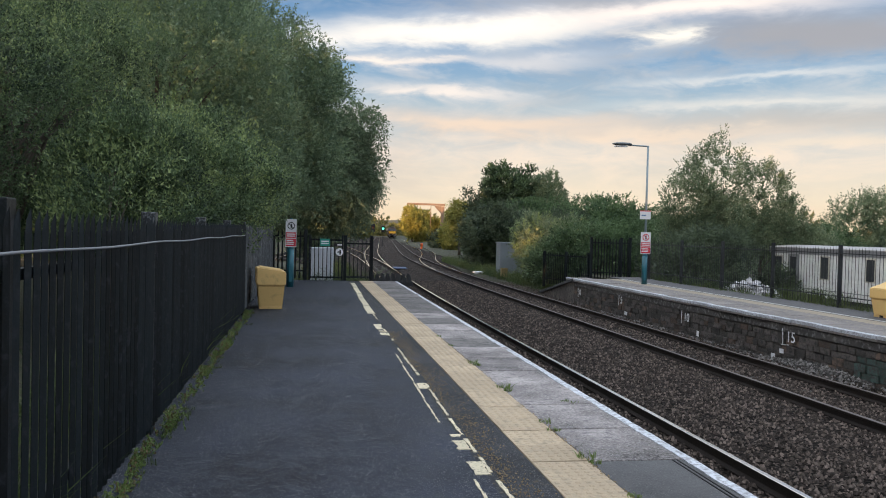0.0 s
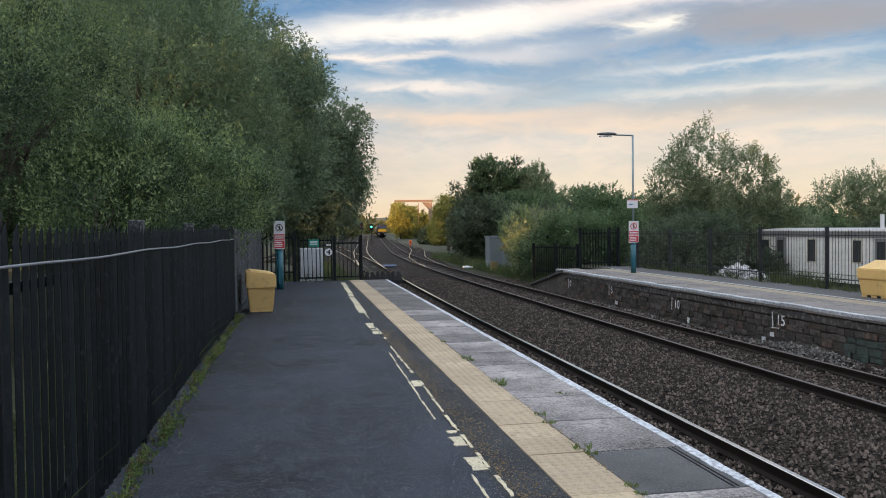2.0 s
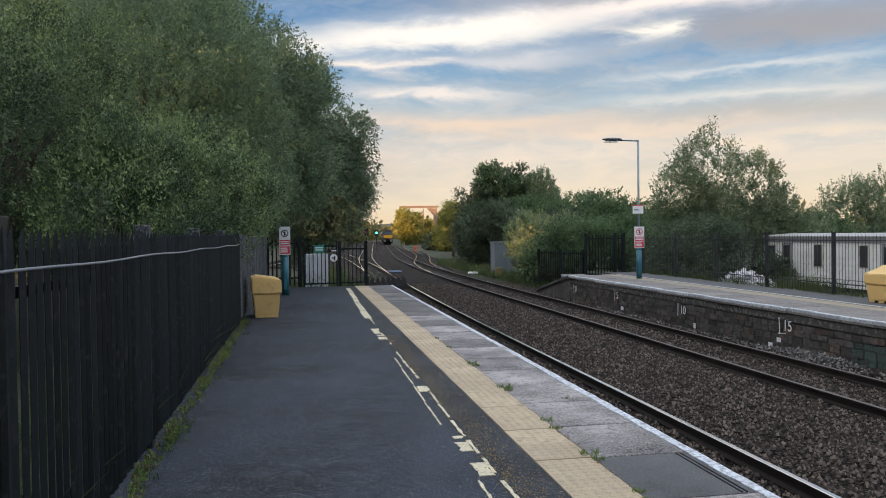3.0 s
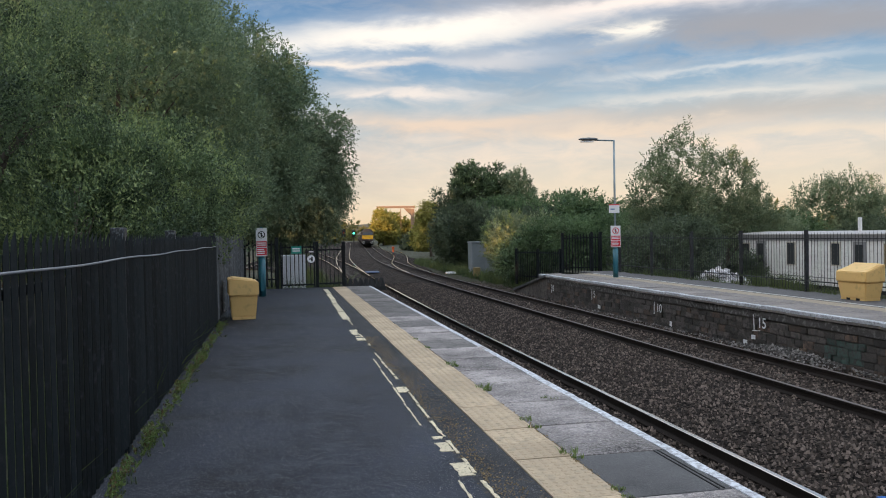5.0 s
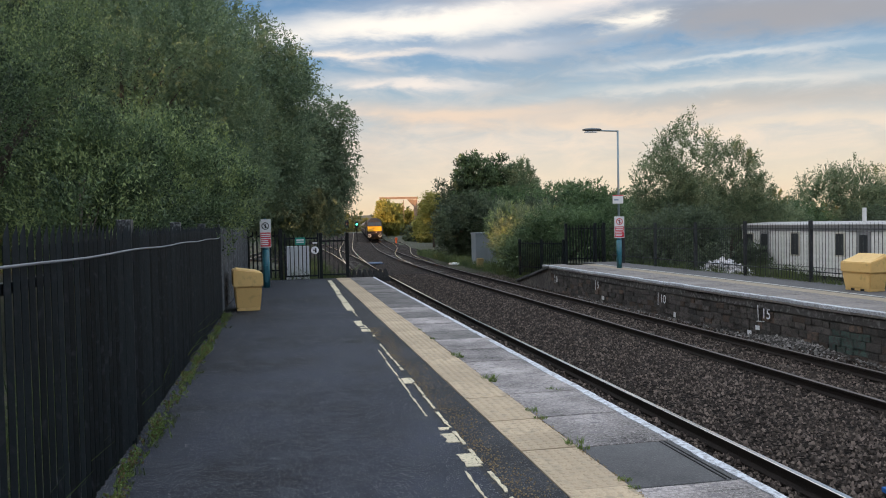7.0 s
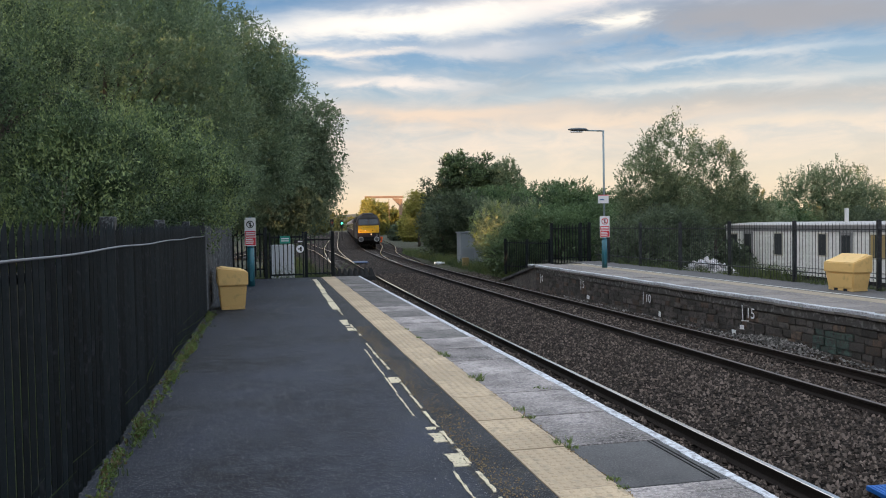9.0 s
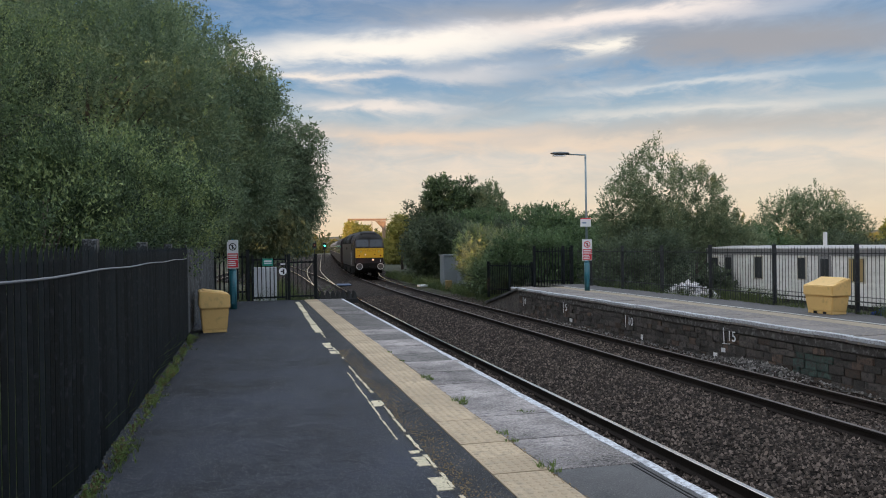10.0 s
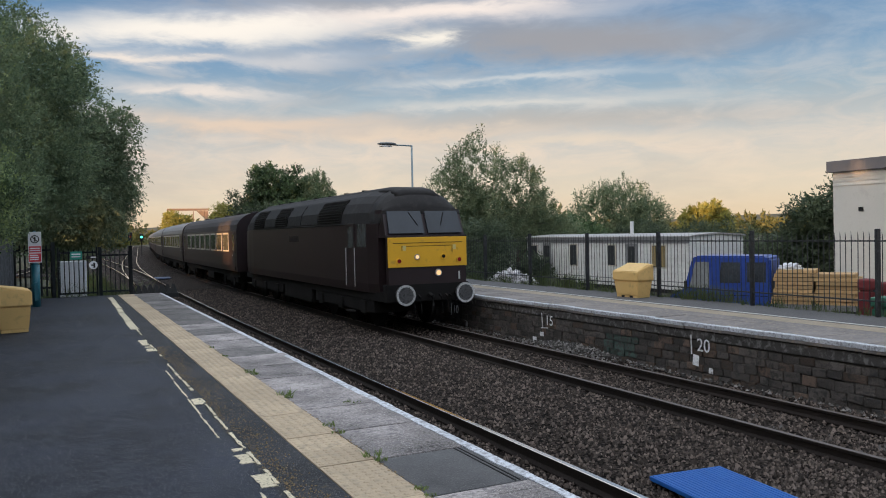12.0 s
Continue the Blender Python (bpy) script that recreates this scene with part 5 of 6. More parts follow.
    part("red_lamp", rod(bmesh.new(), (0, 0.0, 3.2), (0, -0.06, 3.2), 0.16, seg=14), GLOW_RED, s, "dim red lamp")


build_yard()


# ---------------------------------------------------------------- plants
def leaf_cloud(name, centres, axes, length, width, material, parent, rng, per=12, twig=0.45, hang=0.0, plain=False):
    """Leaves along twigs: a folded rhombus each, or a plain triangle. centres, axes: (n, 3) twig roots and directions."""
    n = len(centres)
    t = rng.random((n, per))
    p = centres[:, None] + axes[:, None] * (t[..., None] * twig) + rng.normal(0, 0.075 * twig, (n, per, 3))
    p[..., 2] -= hang * t ** 2
    p = p.reshape(-1, 3)
    m = len(p)
    d = np.repeat(axes, per, 0) * 0.8 + rng.normal(0, 0.55, (m, 3))
    d[:, 2] -= hang * 0.8
    d /= np.linalg.norm(d, axis=1, keepdims=True)
    s = np.cross(d, rng.normal(0, 1, (m, 3)))
    s /= np.linalg.norm(s, axis=1, keepdims=True) + 1e-9
    L = (length * (0.6 + 0.8 * rng.random(m)))[:, None]
    W = (width * (0.6 + 0.8 * rng.random(m)))[:, None]
    nrm = np.cross(d, s)
    if plain:
        v = np.stack([p + s * W * 0.5, p + d * L, p - s * W * 0.5], 1)
    else:
        v = np.stack([p, p + d * L * 0.5 + s * W * 0.5 + nrm * W * 0.12, p + d * L, p + d * L * 0.5 - s * W * 0.5 + nrm * W * 0.12], 1)
    c = v.shape[1]
    return mesh_from(name, v.reshape(-1, 3), np.arange(m * c).reshape(m, c), material, parent)


def shell_points(blobs, n, rng, depth=0.5, clumps=0, share=0.72):
    """Twig roots over lumpy blobs (cx, cy, cz, rx, ry, rz), most near the outside and gathered in clumps."""
    b = np.array(blobs, float)
    area = (b[:, 3] * b[:, 4] * b[:, 5]) ** (2 / 3)

    def draw(m, deep):
        i = rng.choice(len(b), m, p=area / area.sum())
        d = rng.normal(0, 1, (m, 3))
        d /= np.linalg.norm(d, axis=1, keepdims=True)
        lump = 1 + 0.12 * np.sin(d[:, 0] * 7 + i) * np.cos(d[:, 1] * 6 - i) + 0.08 * np.sin(d[:, 2] * 11 + d[:, 0] * 9 + 2 * i)
        r = lump * (1 - deep * rng.random(m) ** 1.8) + rng.normal(0, 0.04, m)
        return b[i, :3] + d * b[i, 3:6] * r[:, None], d

    if not clumps:
        return draw(n, depth)
    cp, cd = draw(clumps, 0.22)
    size = 0.20 * np.cbrt(np.median(b[:, 3:6].prod(1)))
    j = rng.integers(0, clumps, int(n * share))
    o = rng.normal(0, 1, (len(j), 3))
    o /= np.linalg.norm(o, axis=1, keepdims=True)
    p1 = cp[j] + o * (size * (0.6 + 0.9 * rng.random(clumps))[j] * rng.random(len(j)) ** 0.4)[:, None]
    d1 = cd[j] * 0.5 + o * 0.8
    d1 /= np.linalg.norm(d1, axis=1, keepdims=True)
    p2, d2 = draw(n - len(j), depth)
    return np.concatenate([p1, p2]), np.concatenate([d1, d2])


def tree(name, label, base, blobs, twigs, leaf, material, seed, per=12, twig=0.5, hang=0.0, up=0.4, trunk=0.16, lean=(0, 0), limbs=9, category="tree", group="", plain=False, clumps=None, fill=0.2, shoots=0, young=None, share=0.72, top_shoots=False):
    """Trunk with limbs to the blobs, and a crown of leaves on twigs; blobs are in the tree's own space."""
    rng = np.random.default_rng(seed)
    t = empty(name, pose(*base), label, category, group)
    bm = bmesh.new()
    top = max(b[2] for b in blobs)
    pts = [(lean[0] * f * f, lean[1] * f * f, top * f) for f in (-0.02, 0.12, 0.3, 0.5, 0.75, 1.0)]
    tube(bm, pts, [trunk * 1.25, trunk, trunk * 0.85, trunk * 0.65, trunk * 0.4, trunk * 0.15], 8)
    for j in range(limbs):
        b = blobs[j % len(blobs)]
        f = rng.uniform(0.2, 0.75)
        s = Vector((lean[0] * f * f, lean[1] * f * f, top * f))
        d = np.clip(rng.normal(0, 0.4, 3), -0.6, 0.6)
        e = Vector((b[0] + d[0] * b[3], b[1] + d[1] * b[4], b[2] + abs(d[2]) * b[5] * 0.8))
        mid = (s + e) / 2 + Vector((0, 0, 0.12 * (e - s).length))
        r = trunk * 0.38 * (1 - 0.4 * f)
        tube(bm, [s, s.lerp(mid, 0.5) + Vector((0, 0, 0.03)), mid, mid.lerp(e, 0.5), e], [r, r * 0.8, r * 0.6, r * 0.4, r * 0.12], 5)
    part("trunk", bm, BARK, t, smooth=True)
    p, d = shell_points(blobs, twigs, rng, 0.35, clumps if clumps is not None else max(12, twigs // 38), share)
    keep = p[:, 2] > 0.05
    p, d = p[keep], d[keep]
    ax = d * 0.7 + rng.normal(0, 0.4, d.shape)
    ax[:, 2] += up
    ax /= np.linalg.norm(ax, axis=1, keepdims=True)
    leaf_cloud("crown", p, ax, leaf[0], leaf[1], material, t, rng, per, twig, hang, plain)
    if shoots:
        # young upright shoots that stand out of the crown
        # top_shoots gathers their paler leaves high, painting light onto the crown
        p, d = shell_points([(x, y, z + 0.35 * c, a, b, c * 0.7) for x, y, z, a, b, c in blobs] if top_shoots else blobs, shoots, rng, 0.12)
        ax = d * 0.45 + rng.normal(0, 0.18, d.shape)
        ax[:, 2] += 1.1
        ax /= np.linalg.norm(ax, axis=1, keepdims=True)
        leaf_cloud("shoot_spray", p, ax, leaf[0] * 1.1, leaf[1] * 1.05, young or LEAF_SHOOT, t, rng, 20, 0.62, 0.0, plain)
    if fill:
        # larger shaded leaves within, so that the crown is no shell
        inner = [(x, y, z, a * 0.66, b * 0.66, c * 0.66) for x, y, z, a, b, c in blobs]
        p, d = shell_points(inner, int(twigs * fill), rng, 0.6)
        p[:, 2] = np.maximum(p[:, 2], 0.1)
        leaf_cloud("inner_foliage", p, d, leaf[0] * 1.9, leaf[1] * 2.4, material, t, rng, 6, twig, 0.0, True)
    return t


def build_left_trees():
    g = "trees along the left fence"
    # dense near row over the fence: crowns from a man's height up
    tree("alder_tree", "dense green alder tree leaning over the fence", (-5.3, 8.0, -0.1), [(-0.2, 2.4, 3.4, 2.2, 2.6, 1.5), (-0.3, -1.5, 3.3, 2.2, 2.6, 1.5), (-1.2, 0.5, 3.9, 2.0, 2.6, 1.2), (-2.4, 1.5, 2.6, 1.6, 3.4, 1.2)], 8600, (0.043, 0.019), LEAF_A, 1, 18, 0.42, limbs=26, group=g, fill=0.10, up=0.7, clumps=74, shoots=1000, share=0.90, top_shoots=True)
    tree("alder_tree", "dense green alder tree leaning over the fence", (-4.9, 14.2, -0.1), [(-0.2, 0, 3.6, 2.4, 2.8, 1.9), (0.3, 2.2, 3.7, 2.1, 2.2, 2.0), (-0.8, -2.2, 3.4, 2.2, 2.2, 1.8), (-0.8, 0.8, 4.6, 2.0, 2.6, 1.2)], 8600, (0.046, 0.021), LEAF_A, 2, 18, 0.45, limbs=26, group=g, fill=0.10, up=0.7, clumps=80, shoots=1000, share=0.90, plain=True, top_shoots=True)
    tree("birch_tree", "tall bushy birch tree beside the platform end", (-3.9, 21.5, -0.1), [(0.3, 0, 4.6, 2.9, 3.2, 3.0), (1.1, 1.0, 3.2, 2.2, 2.6, 1.5), (0.2, 1.5, 6.4, 2.5, 2.8, 2.0)], 8200, (0.080, 0.040), LEAF_HIGH, 3, 14, 0.55, limbs=14, group=g, fill=0.15, up=0.6, plain=True, clumps=130, shoots=260)
    tree("birch_tree", "tall bushy birch tree beyond the platform end", (-3.6, 30.5, -0.3), [(0.9, 0, 5.6, 3.9, 3.6, 3.6), (-0.2, 0.5, 8.6, 3.0, 3.0, 2.6), (1.9, 0.5, 4.4, 3.0, 3.2, 2.2), (1.8, 0, 7.0, 3.0, 2.8, 2.1)], 12500, (0.105, 0.058), LEAF_HIGH, 4, 13, 0.6, limbs=14, group=g, plain=True, clumps=190, share=0.6)
    tree("weeping_birch", "dark weeping birch with hanging twigs beside the line", (-0.1, 43, -0.9), [(0.3, 0, 6.4, 2.3, 2.6, 2.4), (1.2, 0.3, 4.9, 2.0, 2.2, 2.2), (0.0, 0, 4.2, 2.8, 2.8, 1.8), (2.7, 0.2, 8.3, 0.9, 1.2, 0.8), (2.8, 0.2, 6.0, 0.95, 1.3, 1.2), (2.0, 0.2, 4.7, 0.9, 1.3, 1.2), (1.7, 0.1, 7.2, 1.0, 1.3, 1.2)], 9000, (0.13, 0.058), LEAF_WEEP, 5, 14, 0.9, hang=0.8, up=-0.2, limbs=12, group=g, plain=True, clumps=150, share=0.66)
    tree("alder_shrub", "leafy alder shrub pushing through the fence", (-1.75, 17.2, -0.1), [(0.15, 0, 2.4, 0.95, 1.5, 0.95), (0.35, -0.6, 1.7, 0.7, 0.9, 0.6), (0.0, 1.8, 2.4, 0.6, 1.2, 0.8), (-0.4, -2.0, 2.6, 1.2, 1.8, 0.9)], 2600, (0.055, 0.028), LEAF_A, 6, 18, 0.4, trunk=0.05, limbs=8, category="shrub", group=g, fill=0.0, up=0.9, shoots=560, clumps=34, share=0.88)
    tree("alder_shrub", "leafy green shrub behind the black fence", (-2.6, 11.2, -0.1), [(0.0, 2.5, 2.4, 1.0, 1.8, 0.9), (-0.1, 0.7, 1.8, 0.8, 1.2, 0.6)], 2600, (0.050, 0.025), LEAF_A, 7, 18, 0.4, plain=True, trunk=0.05, limbs=8, category="shrub", group=g, fill=0.0, up=0.9, shoots=560, clumps=34, share=0.88)
    # the taller trees behind, whose tops catch the sun; three unseen ones block it
    for i, (x, y, h, r) in enumerate(((-11, 10, 9.0, 4.0), (-11.5, 17.5, 11.0, 4.6), (-9.5, 28, 12, 4.2), (-7.5, 38, 10.5, 3.8), (-13, 1, 8.5, 4.5))):
        tree("ash_tree", "tall tree behind the row with sunlit top", (x, y, -0.1), [(0, 0, h * (0.70 if y == 28 else 0.55), r, r, h * (0.20 if y == 28 else 0.32)), (0.5, 0.4, h * 0.8, r * 0.75, r * 0.75, h * 0.2)], 1900, (0.18, 0.10), LEAF_HIGH, 20 + i, 11, 0.7, trunk=0.24, group=g, plain=True)


def build_right_trees():
    g = "bushes across the tracks"
    rows = [
        ("tree", "dark rounded tree beside the siding", (16.6, 74, -1.0), [(0, 0, 3.6, 2.2, 2.4, 3.2), (0.9, 0, 5.0, 1.6, 1.8, 1.8)], 3400, (0.15, 0.08), LEAF_D),
        ("tree", "tall dark green tree behind the bushes", (19.0, 74, -1.0), [(-0.9, 0, 6.4, 2.0, 2.2, 2.4), (1.3, 0, 6.6, 2.0, 2.2, 2.0), (0, 0, 4.0, 3.4, 3.0, 2.6)], 5200, (0.16, 0.09), LEAF_A),
        ("tree", "pale thin-leaved tree behind the bushes", (21.9, 72, -1.0), [(0, 0, 5.2, 1.6, 1.8, 2.6)], 1500, (0.15, 0.07), LEAF_C),
        ("bush", "broad grey-green bush behind the fence", (20.4, 62, -1.0), [(-1.6, 0, 3.0, 2.6, 2.6, 2.4), (1.8, 0, 3.2, 2.6, 2.4, 2.3), (-3.6, 0, 2.6, 2.0, 2.4, 2.0)], 5200, (0.14, 0.07), LEAF_B),
        ("bush", "broad grey-green bush behind the fence", (23.6, 56, -1.0), [(-1.6, 0, 3.0, 2.4, 2.4, 2.2), (1.0, 0, 2.5, 2.4, 2.2, 1.9), (3.0, 0, 2.0, 2.0, 2.2, 1.6)], 4800, (0.14, 0.07), LEAF_B),
        ("bush", "dark bush beside the cabinet", (13.1, 60, -1.0), [(0, 0, 2.2, 1.6, 2.2, 2.0), (1.9, 0, 2.6, 1.8, 2.0, 2.2)], 3200, (0.14, 0.07), LEAF_D),
        ("bush", "dark bush beyond the siding", (18.6, 84, -1.0), [(0, 0, 1.8, 1.8, 2.4, 1.9), (1.8, 3, 2.0, 1.8, 2.4, 2.0)], 1800, (0.18, 0.10), LEAF_D),
        ("bush", "dark bush beyond the siding", (21.0, 98, -1.0), [(0, 0, 1.7, 1.6, 2.6, 1.7), (1.8, 4, 1.9, 2.0, 2.4, 1.9)], 1800, (0.18, 0.10), LEAF_B),
        ("bush", "low dark bush beyond the siding", (21.2, 128, -1.0), [(0, 0, 1.2, 2.2, 3.0, 1.3), (3.0, 4, 1.8, 2.4, 3.0, 1.9)], 1300, (0.26, 0.15), LEAF_D),
        ("bush", "dark bush behind the cabinet", (15.8, 54, -1.0), [(0, 0, 1.9, 2.0, 1.9, 1.9), (1.6, 0, 2.2, 1.8, 1.9, 1.9)], 3000, (0.12, 0.06), LEAF_D),
        ("willow_shrub", "pale feathery willow shrub beside the cabinet", (13.9, 46.2, -1.0), [(-0.5, 0, 2.0, 1.4, 1.4, 1.5), (1.5, 0.3, 1.9, 1.3, 1.3, 1.4), (-0.2, -0.5, 1.0, 1.5, 1.4, 1.0)], 3200, (0.13, 0.04), LEAF_C),
        ("willow_shrub", "green shrub by the platform ramp", (11.95, 39.2, -1.0), [(0.1, 0, 1.0, 0.9, 1.6, 0.9), (0.5, -0.8, 1.6, 0.8, 1.0, 0.9), (0.6, 1.6, 1.3, 1.0, 1.4, 1.0)], 2600, (0.10, 0.035), LEAF_A),
        ("willow_shrub", "mixed shrub behind the fence gate", (13.8, 37.0, -1.0), [(0, 0, 1.6, 1.2, 1.2, 1.4), (1.4, 0, 1.9, 1.3, 1.2, 1.4), (-0.9, 1, 1.9, 0.9, 1.1, 1.1)], 2600, (0.10, 0.04), LEAF_B),
        ("young_birch", "airy young birch tree behind the fence", (22.4, 42, -1.3), [(-1.4, 0, 4.6, 1.5, 1.5, 2.2), (0.3, 0, 5.6, 1.5, 1.5, 2.9), (0.6, 0.2, 3.0, 2.4, 2.0, 1.8), (-1.2, -0.3, 2.2, 2.2, 1.8, 1.5)], 6400, (0.10, 0.05), LEAF_C),
        ("young_birch", "airy young birch tree behind the fence", (25.6, 42.5, -1.3), [(0.2, 0, 4.4, 1.3, 1.4, 2.5), (1.6, 0.2, 3.1, 1.5, 1.4, 1.6), (3.0, 0.4, 2.4, 1.6, 1.4, 1.3)], 3800, (0.10, 0.05), LEAF_C),
        ("bush", "dark bush in shade behind the fence", (16.6, 33.5, -1.3), [(0, 0, 1.3, 1.2, 2.0, 1.2), (1.6, 0.8, 1.7, 1.4, 1.8, 1.4)], 3200, (0.09, 0.05), LEAF_D),
        ("bush", "dark bush in shade behind the fence", (19.6, 38.5, -1.3), [(0, 0, 1.7, 1.9, 1.8, 1.6), (1.6, 0.5, 1.6, 1.5, 1.6, 1.5)], 2800, (0.10, 0.05), LEAF_D),
        ("bush", "dark low bush against the caravan", (24.2, 38.4, -1.3), [(0, 0, 0.7, 0.5, 1.0, 0.7)], 500, (0.09, 0.05), LEAF_D),
        ("willow_tree", "pale willow tree beyond the caravan", (40.5, 52, -1.3), [(-1.4, 0, 3.6, 2.2, 2.0, 2.6), (1.0, 0, 4.2, 1.9, 1.9, 2.4), (3.6, 0.5, 3.4, 1.7, 1.7, 2.2)], 3600, (0.13, 0.05), LEAF_C),
        ("bush", "dark green bushes behind the caravan", (33, 48, -1.3), [(0, 0, 2.0, 3.0, 2.2, 1.8), (-3.5, 0, 2.4, 2.4, 2.0, 1.8)], 3000, (0.11, 0.05), LEAF_B),
        ("bush", "dark green bushes behind the yard", (38, 39, -1.3), [(0, 0, 1.4, 3.0, 2.6, 1.6), (-2.5, 3.6, 1.4, 2.6, 2.2, 1.6)], 3600, (0.10, 0.05), LEAF_D),
        ("bush", "dark green bushes behind the yard", (31.0, 27.0, -1.3), [(0, 0, 1.2, 2.0, 1.8, 1.3), (1.8, -2.6, 1.6, 2.0, 1.8, 1.4)], 3600, (0.09, 0.05), LEAF_D),
        ("tree", "dark broad-leaved tree beside the white building", (28.6, 22.6, -1.3), [(0.4, -0.4, 3.5, 1.4, 1.4, 0.9), (-0.2, 0.6, 3.2, 0.9, 0.9, 0.7), (-0.4, 1.0, 2.0, 1.2, 1.4, 1.0), (0.6, 0.5, 1.4, 1.6, 1.8, 1.3)], 2600, (0.11, 0.07), LEAF_D),
    ]
    for i, (name, label, base, blobs, n, leaf, mat) in enumerate(rows):
        airy = "airy" in label or "pale" in label
        tree(name, label, base, blobs, int(n * 0.66), (leaf[0] * 1.2, leaf[1] * 1.2), mat, 40 + i, 11, 0.62, up=0.7 if airy else 0.4, trunk=0.11, limbs=8, category=name.split("_")[-1], group=g, plain=True, shoots=190 if "feathery" in label else 260 if airy else 0, young=mat if airy and "feathery" not in label else None, fill=0.05 if "airy" in label else 0.25)


def build_far_trees():
    g = "sunlit trees far along the line"
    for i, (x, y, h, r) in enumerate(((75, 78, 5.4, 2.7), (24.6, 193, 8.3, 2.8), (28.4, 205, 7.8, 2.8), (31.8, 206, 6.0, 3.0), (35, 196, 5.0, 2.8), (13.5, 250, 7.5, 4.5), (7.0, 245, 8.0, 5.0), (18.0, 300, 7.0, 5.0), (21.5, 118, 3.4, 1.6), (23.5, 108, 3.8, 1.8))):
        tree("sunlit_tree", "tree catching low golden evening sun beside the line", (x, y, -1.2), [(0, 0, h * 0.6, r, r, h * 0.4), (r * 0.4, 0, h * 0.4, r * 0.9, r, h * 0.32)], 1500, (0.42, 0.24), LEAF_FAR_SUNLIT, 80 + i, 11, 0.9, trunk=0.2, limbs=6, group=g, plain=True)
    tree("birch_tree", "hanging birch, leaves tinted sun-gold, behind the dark tree", (17.3, 92, -1.0), [(0, 0, 4.4, 1.1, 1.3, 1.9), (-0.5, 0, 3.6, 0.9, 1.0, 2.0)], 900, (0.2, 0.09), LEAF_FAR_SUNLIT, 95, 11, 0.9, hang=0.6, group=g, plain=True)
    rng = np.random.default_rng(77)
    # a belt of woods all round the view
    P, D = [], []
    for a in np.arange(-30, 75, 0.5):
        d = 330 + 60 * math.sin(a * 0.37) + 40 * math.sin(a * 1.1)
        if 3.0 < a < 8.5:
            d += 60
        h = 7.5 + 2.6 * math.sin(a * 1.9) + 1.8 * math.sin(a * 5.3)
        if 34 < a < 52:
            h *= 0.6
        b = [(d * math.sin(radians(a)), d * math.cos(radians(a)), h * 0.42, 5.0, 5.0, h * 0.55)]
        p, q = shell_points(b, 50, rng)
        P.append(p), D.append(q)
    P, D = np.concatenate(P), np.concatenate(D)
    P[:, 2] -= 0.8
    tagged(leaf_cloud("far_woods", P, D, 1.2, 0.8, LEAF_WOOD, None, rng, 11, 2.0, plain=True), "distant belt of woodland touched by low sun", "woodland", kind="stuff")
    # unseen woods added to the left and behind, to block the low sun
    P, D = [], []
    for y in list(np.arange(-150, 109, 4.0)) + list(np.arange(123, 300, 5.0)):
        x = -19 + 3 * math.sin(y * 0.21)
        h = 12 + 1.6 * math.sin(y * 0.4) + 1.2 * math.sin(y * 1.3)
        # low stretches let sun reach the coach and the tree tops
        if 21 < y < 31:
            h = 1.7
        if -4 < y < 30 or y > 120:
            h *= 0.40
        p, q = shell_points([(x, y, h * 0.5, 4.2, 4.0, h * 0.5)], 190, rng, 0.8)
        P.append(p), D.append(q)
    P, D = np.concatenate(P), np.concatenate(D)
    tagged(leaf_cloud("woodland_belt", P, D, 0.95, 0.62, LEAF_B, None, rng, 9, 1.4, plain=True), "unseen belt of woodland added behind the left fence to shade the scene", "woodland", kind="stuff")


def tufts(name, label, spots, rng, material, parent=None, blades=26):
    """Grass and weeds: thin curved blades in tufts; spots: x, y, z, radius, height."""
    V, F, k = [], [], 0
    for x, y, z, r, h in spots:
        for _ in range(blades):
            a, q = rng.uniform(0, 6.283), r * math.sqrt(rng.random())
            bx, by = x + q * math.cos(a), y + q * math.sin(a)
            hh = h * rng.uniform(0.4, 1.15)
            lx, ly = rng.normal(0, 0.45 * hh), rng.normal(0, 0.45 * hh)
            w = 0.0035 + 0.05 * hh * 0.12
            c, s = math.cos(a) * w, math.sin(a) * w
            V += [(bx - c, by - s, z), (bx + c, by + s, z), (bx + lx * 0.45 + c * .8, by + ly * 0.45 + s * .8, z + hh * 0.62), (bx + lx * 0.45 - c * .8, by + ly * 0.45 - s * .8, z + hh * 0.62),
                  (bx + lx, by + ly, z + hh * 0.95)]
            F += [(k, k + 1, k + 2), (k, k + 2, k + 3), (k + 3, k + 2, k + 4)]
            k += 5
    ob = mesh_from(name, np.array(V), np.array(F), material, parent)
    return tagged(ob, label, "weeds", kind="stuff")


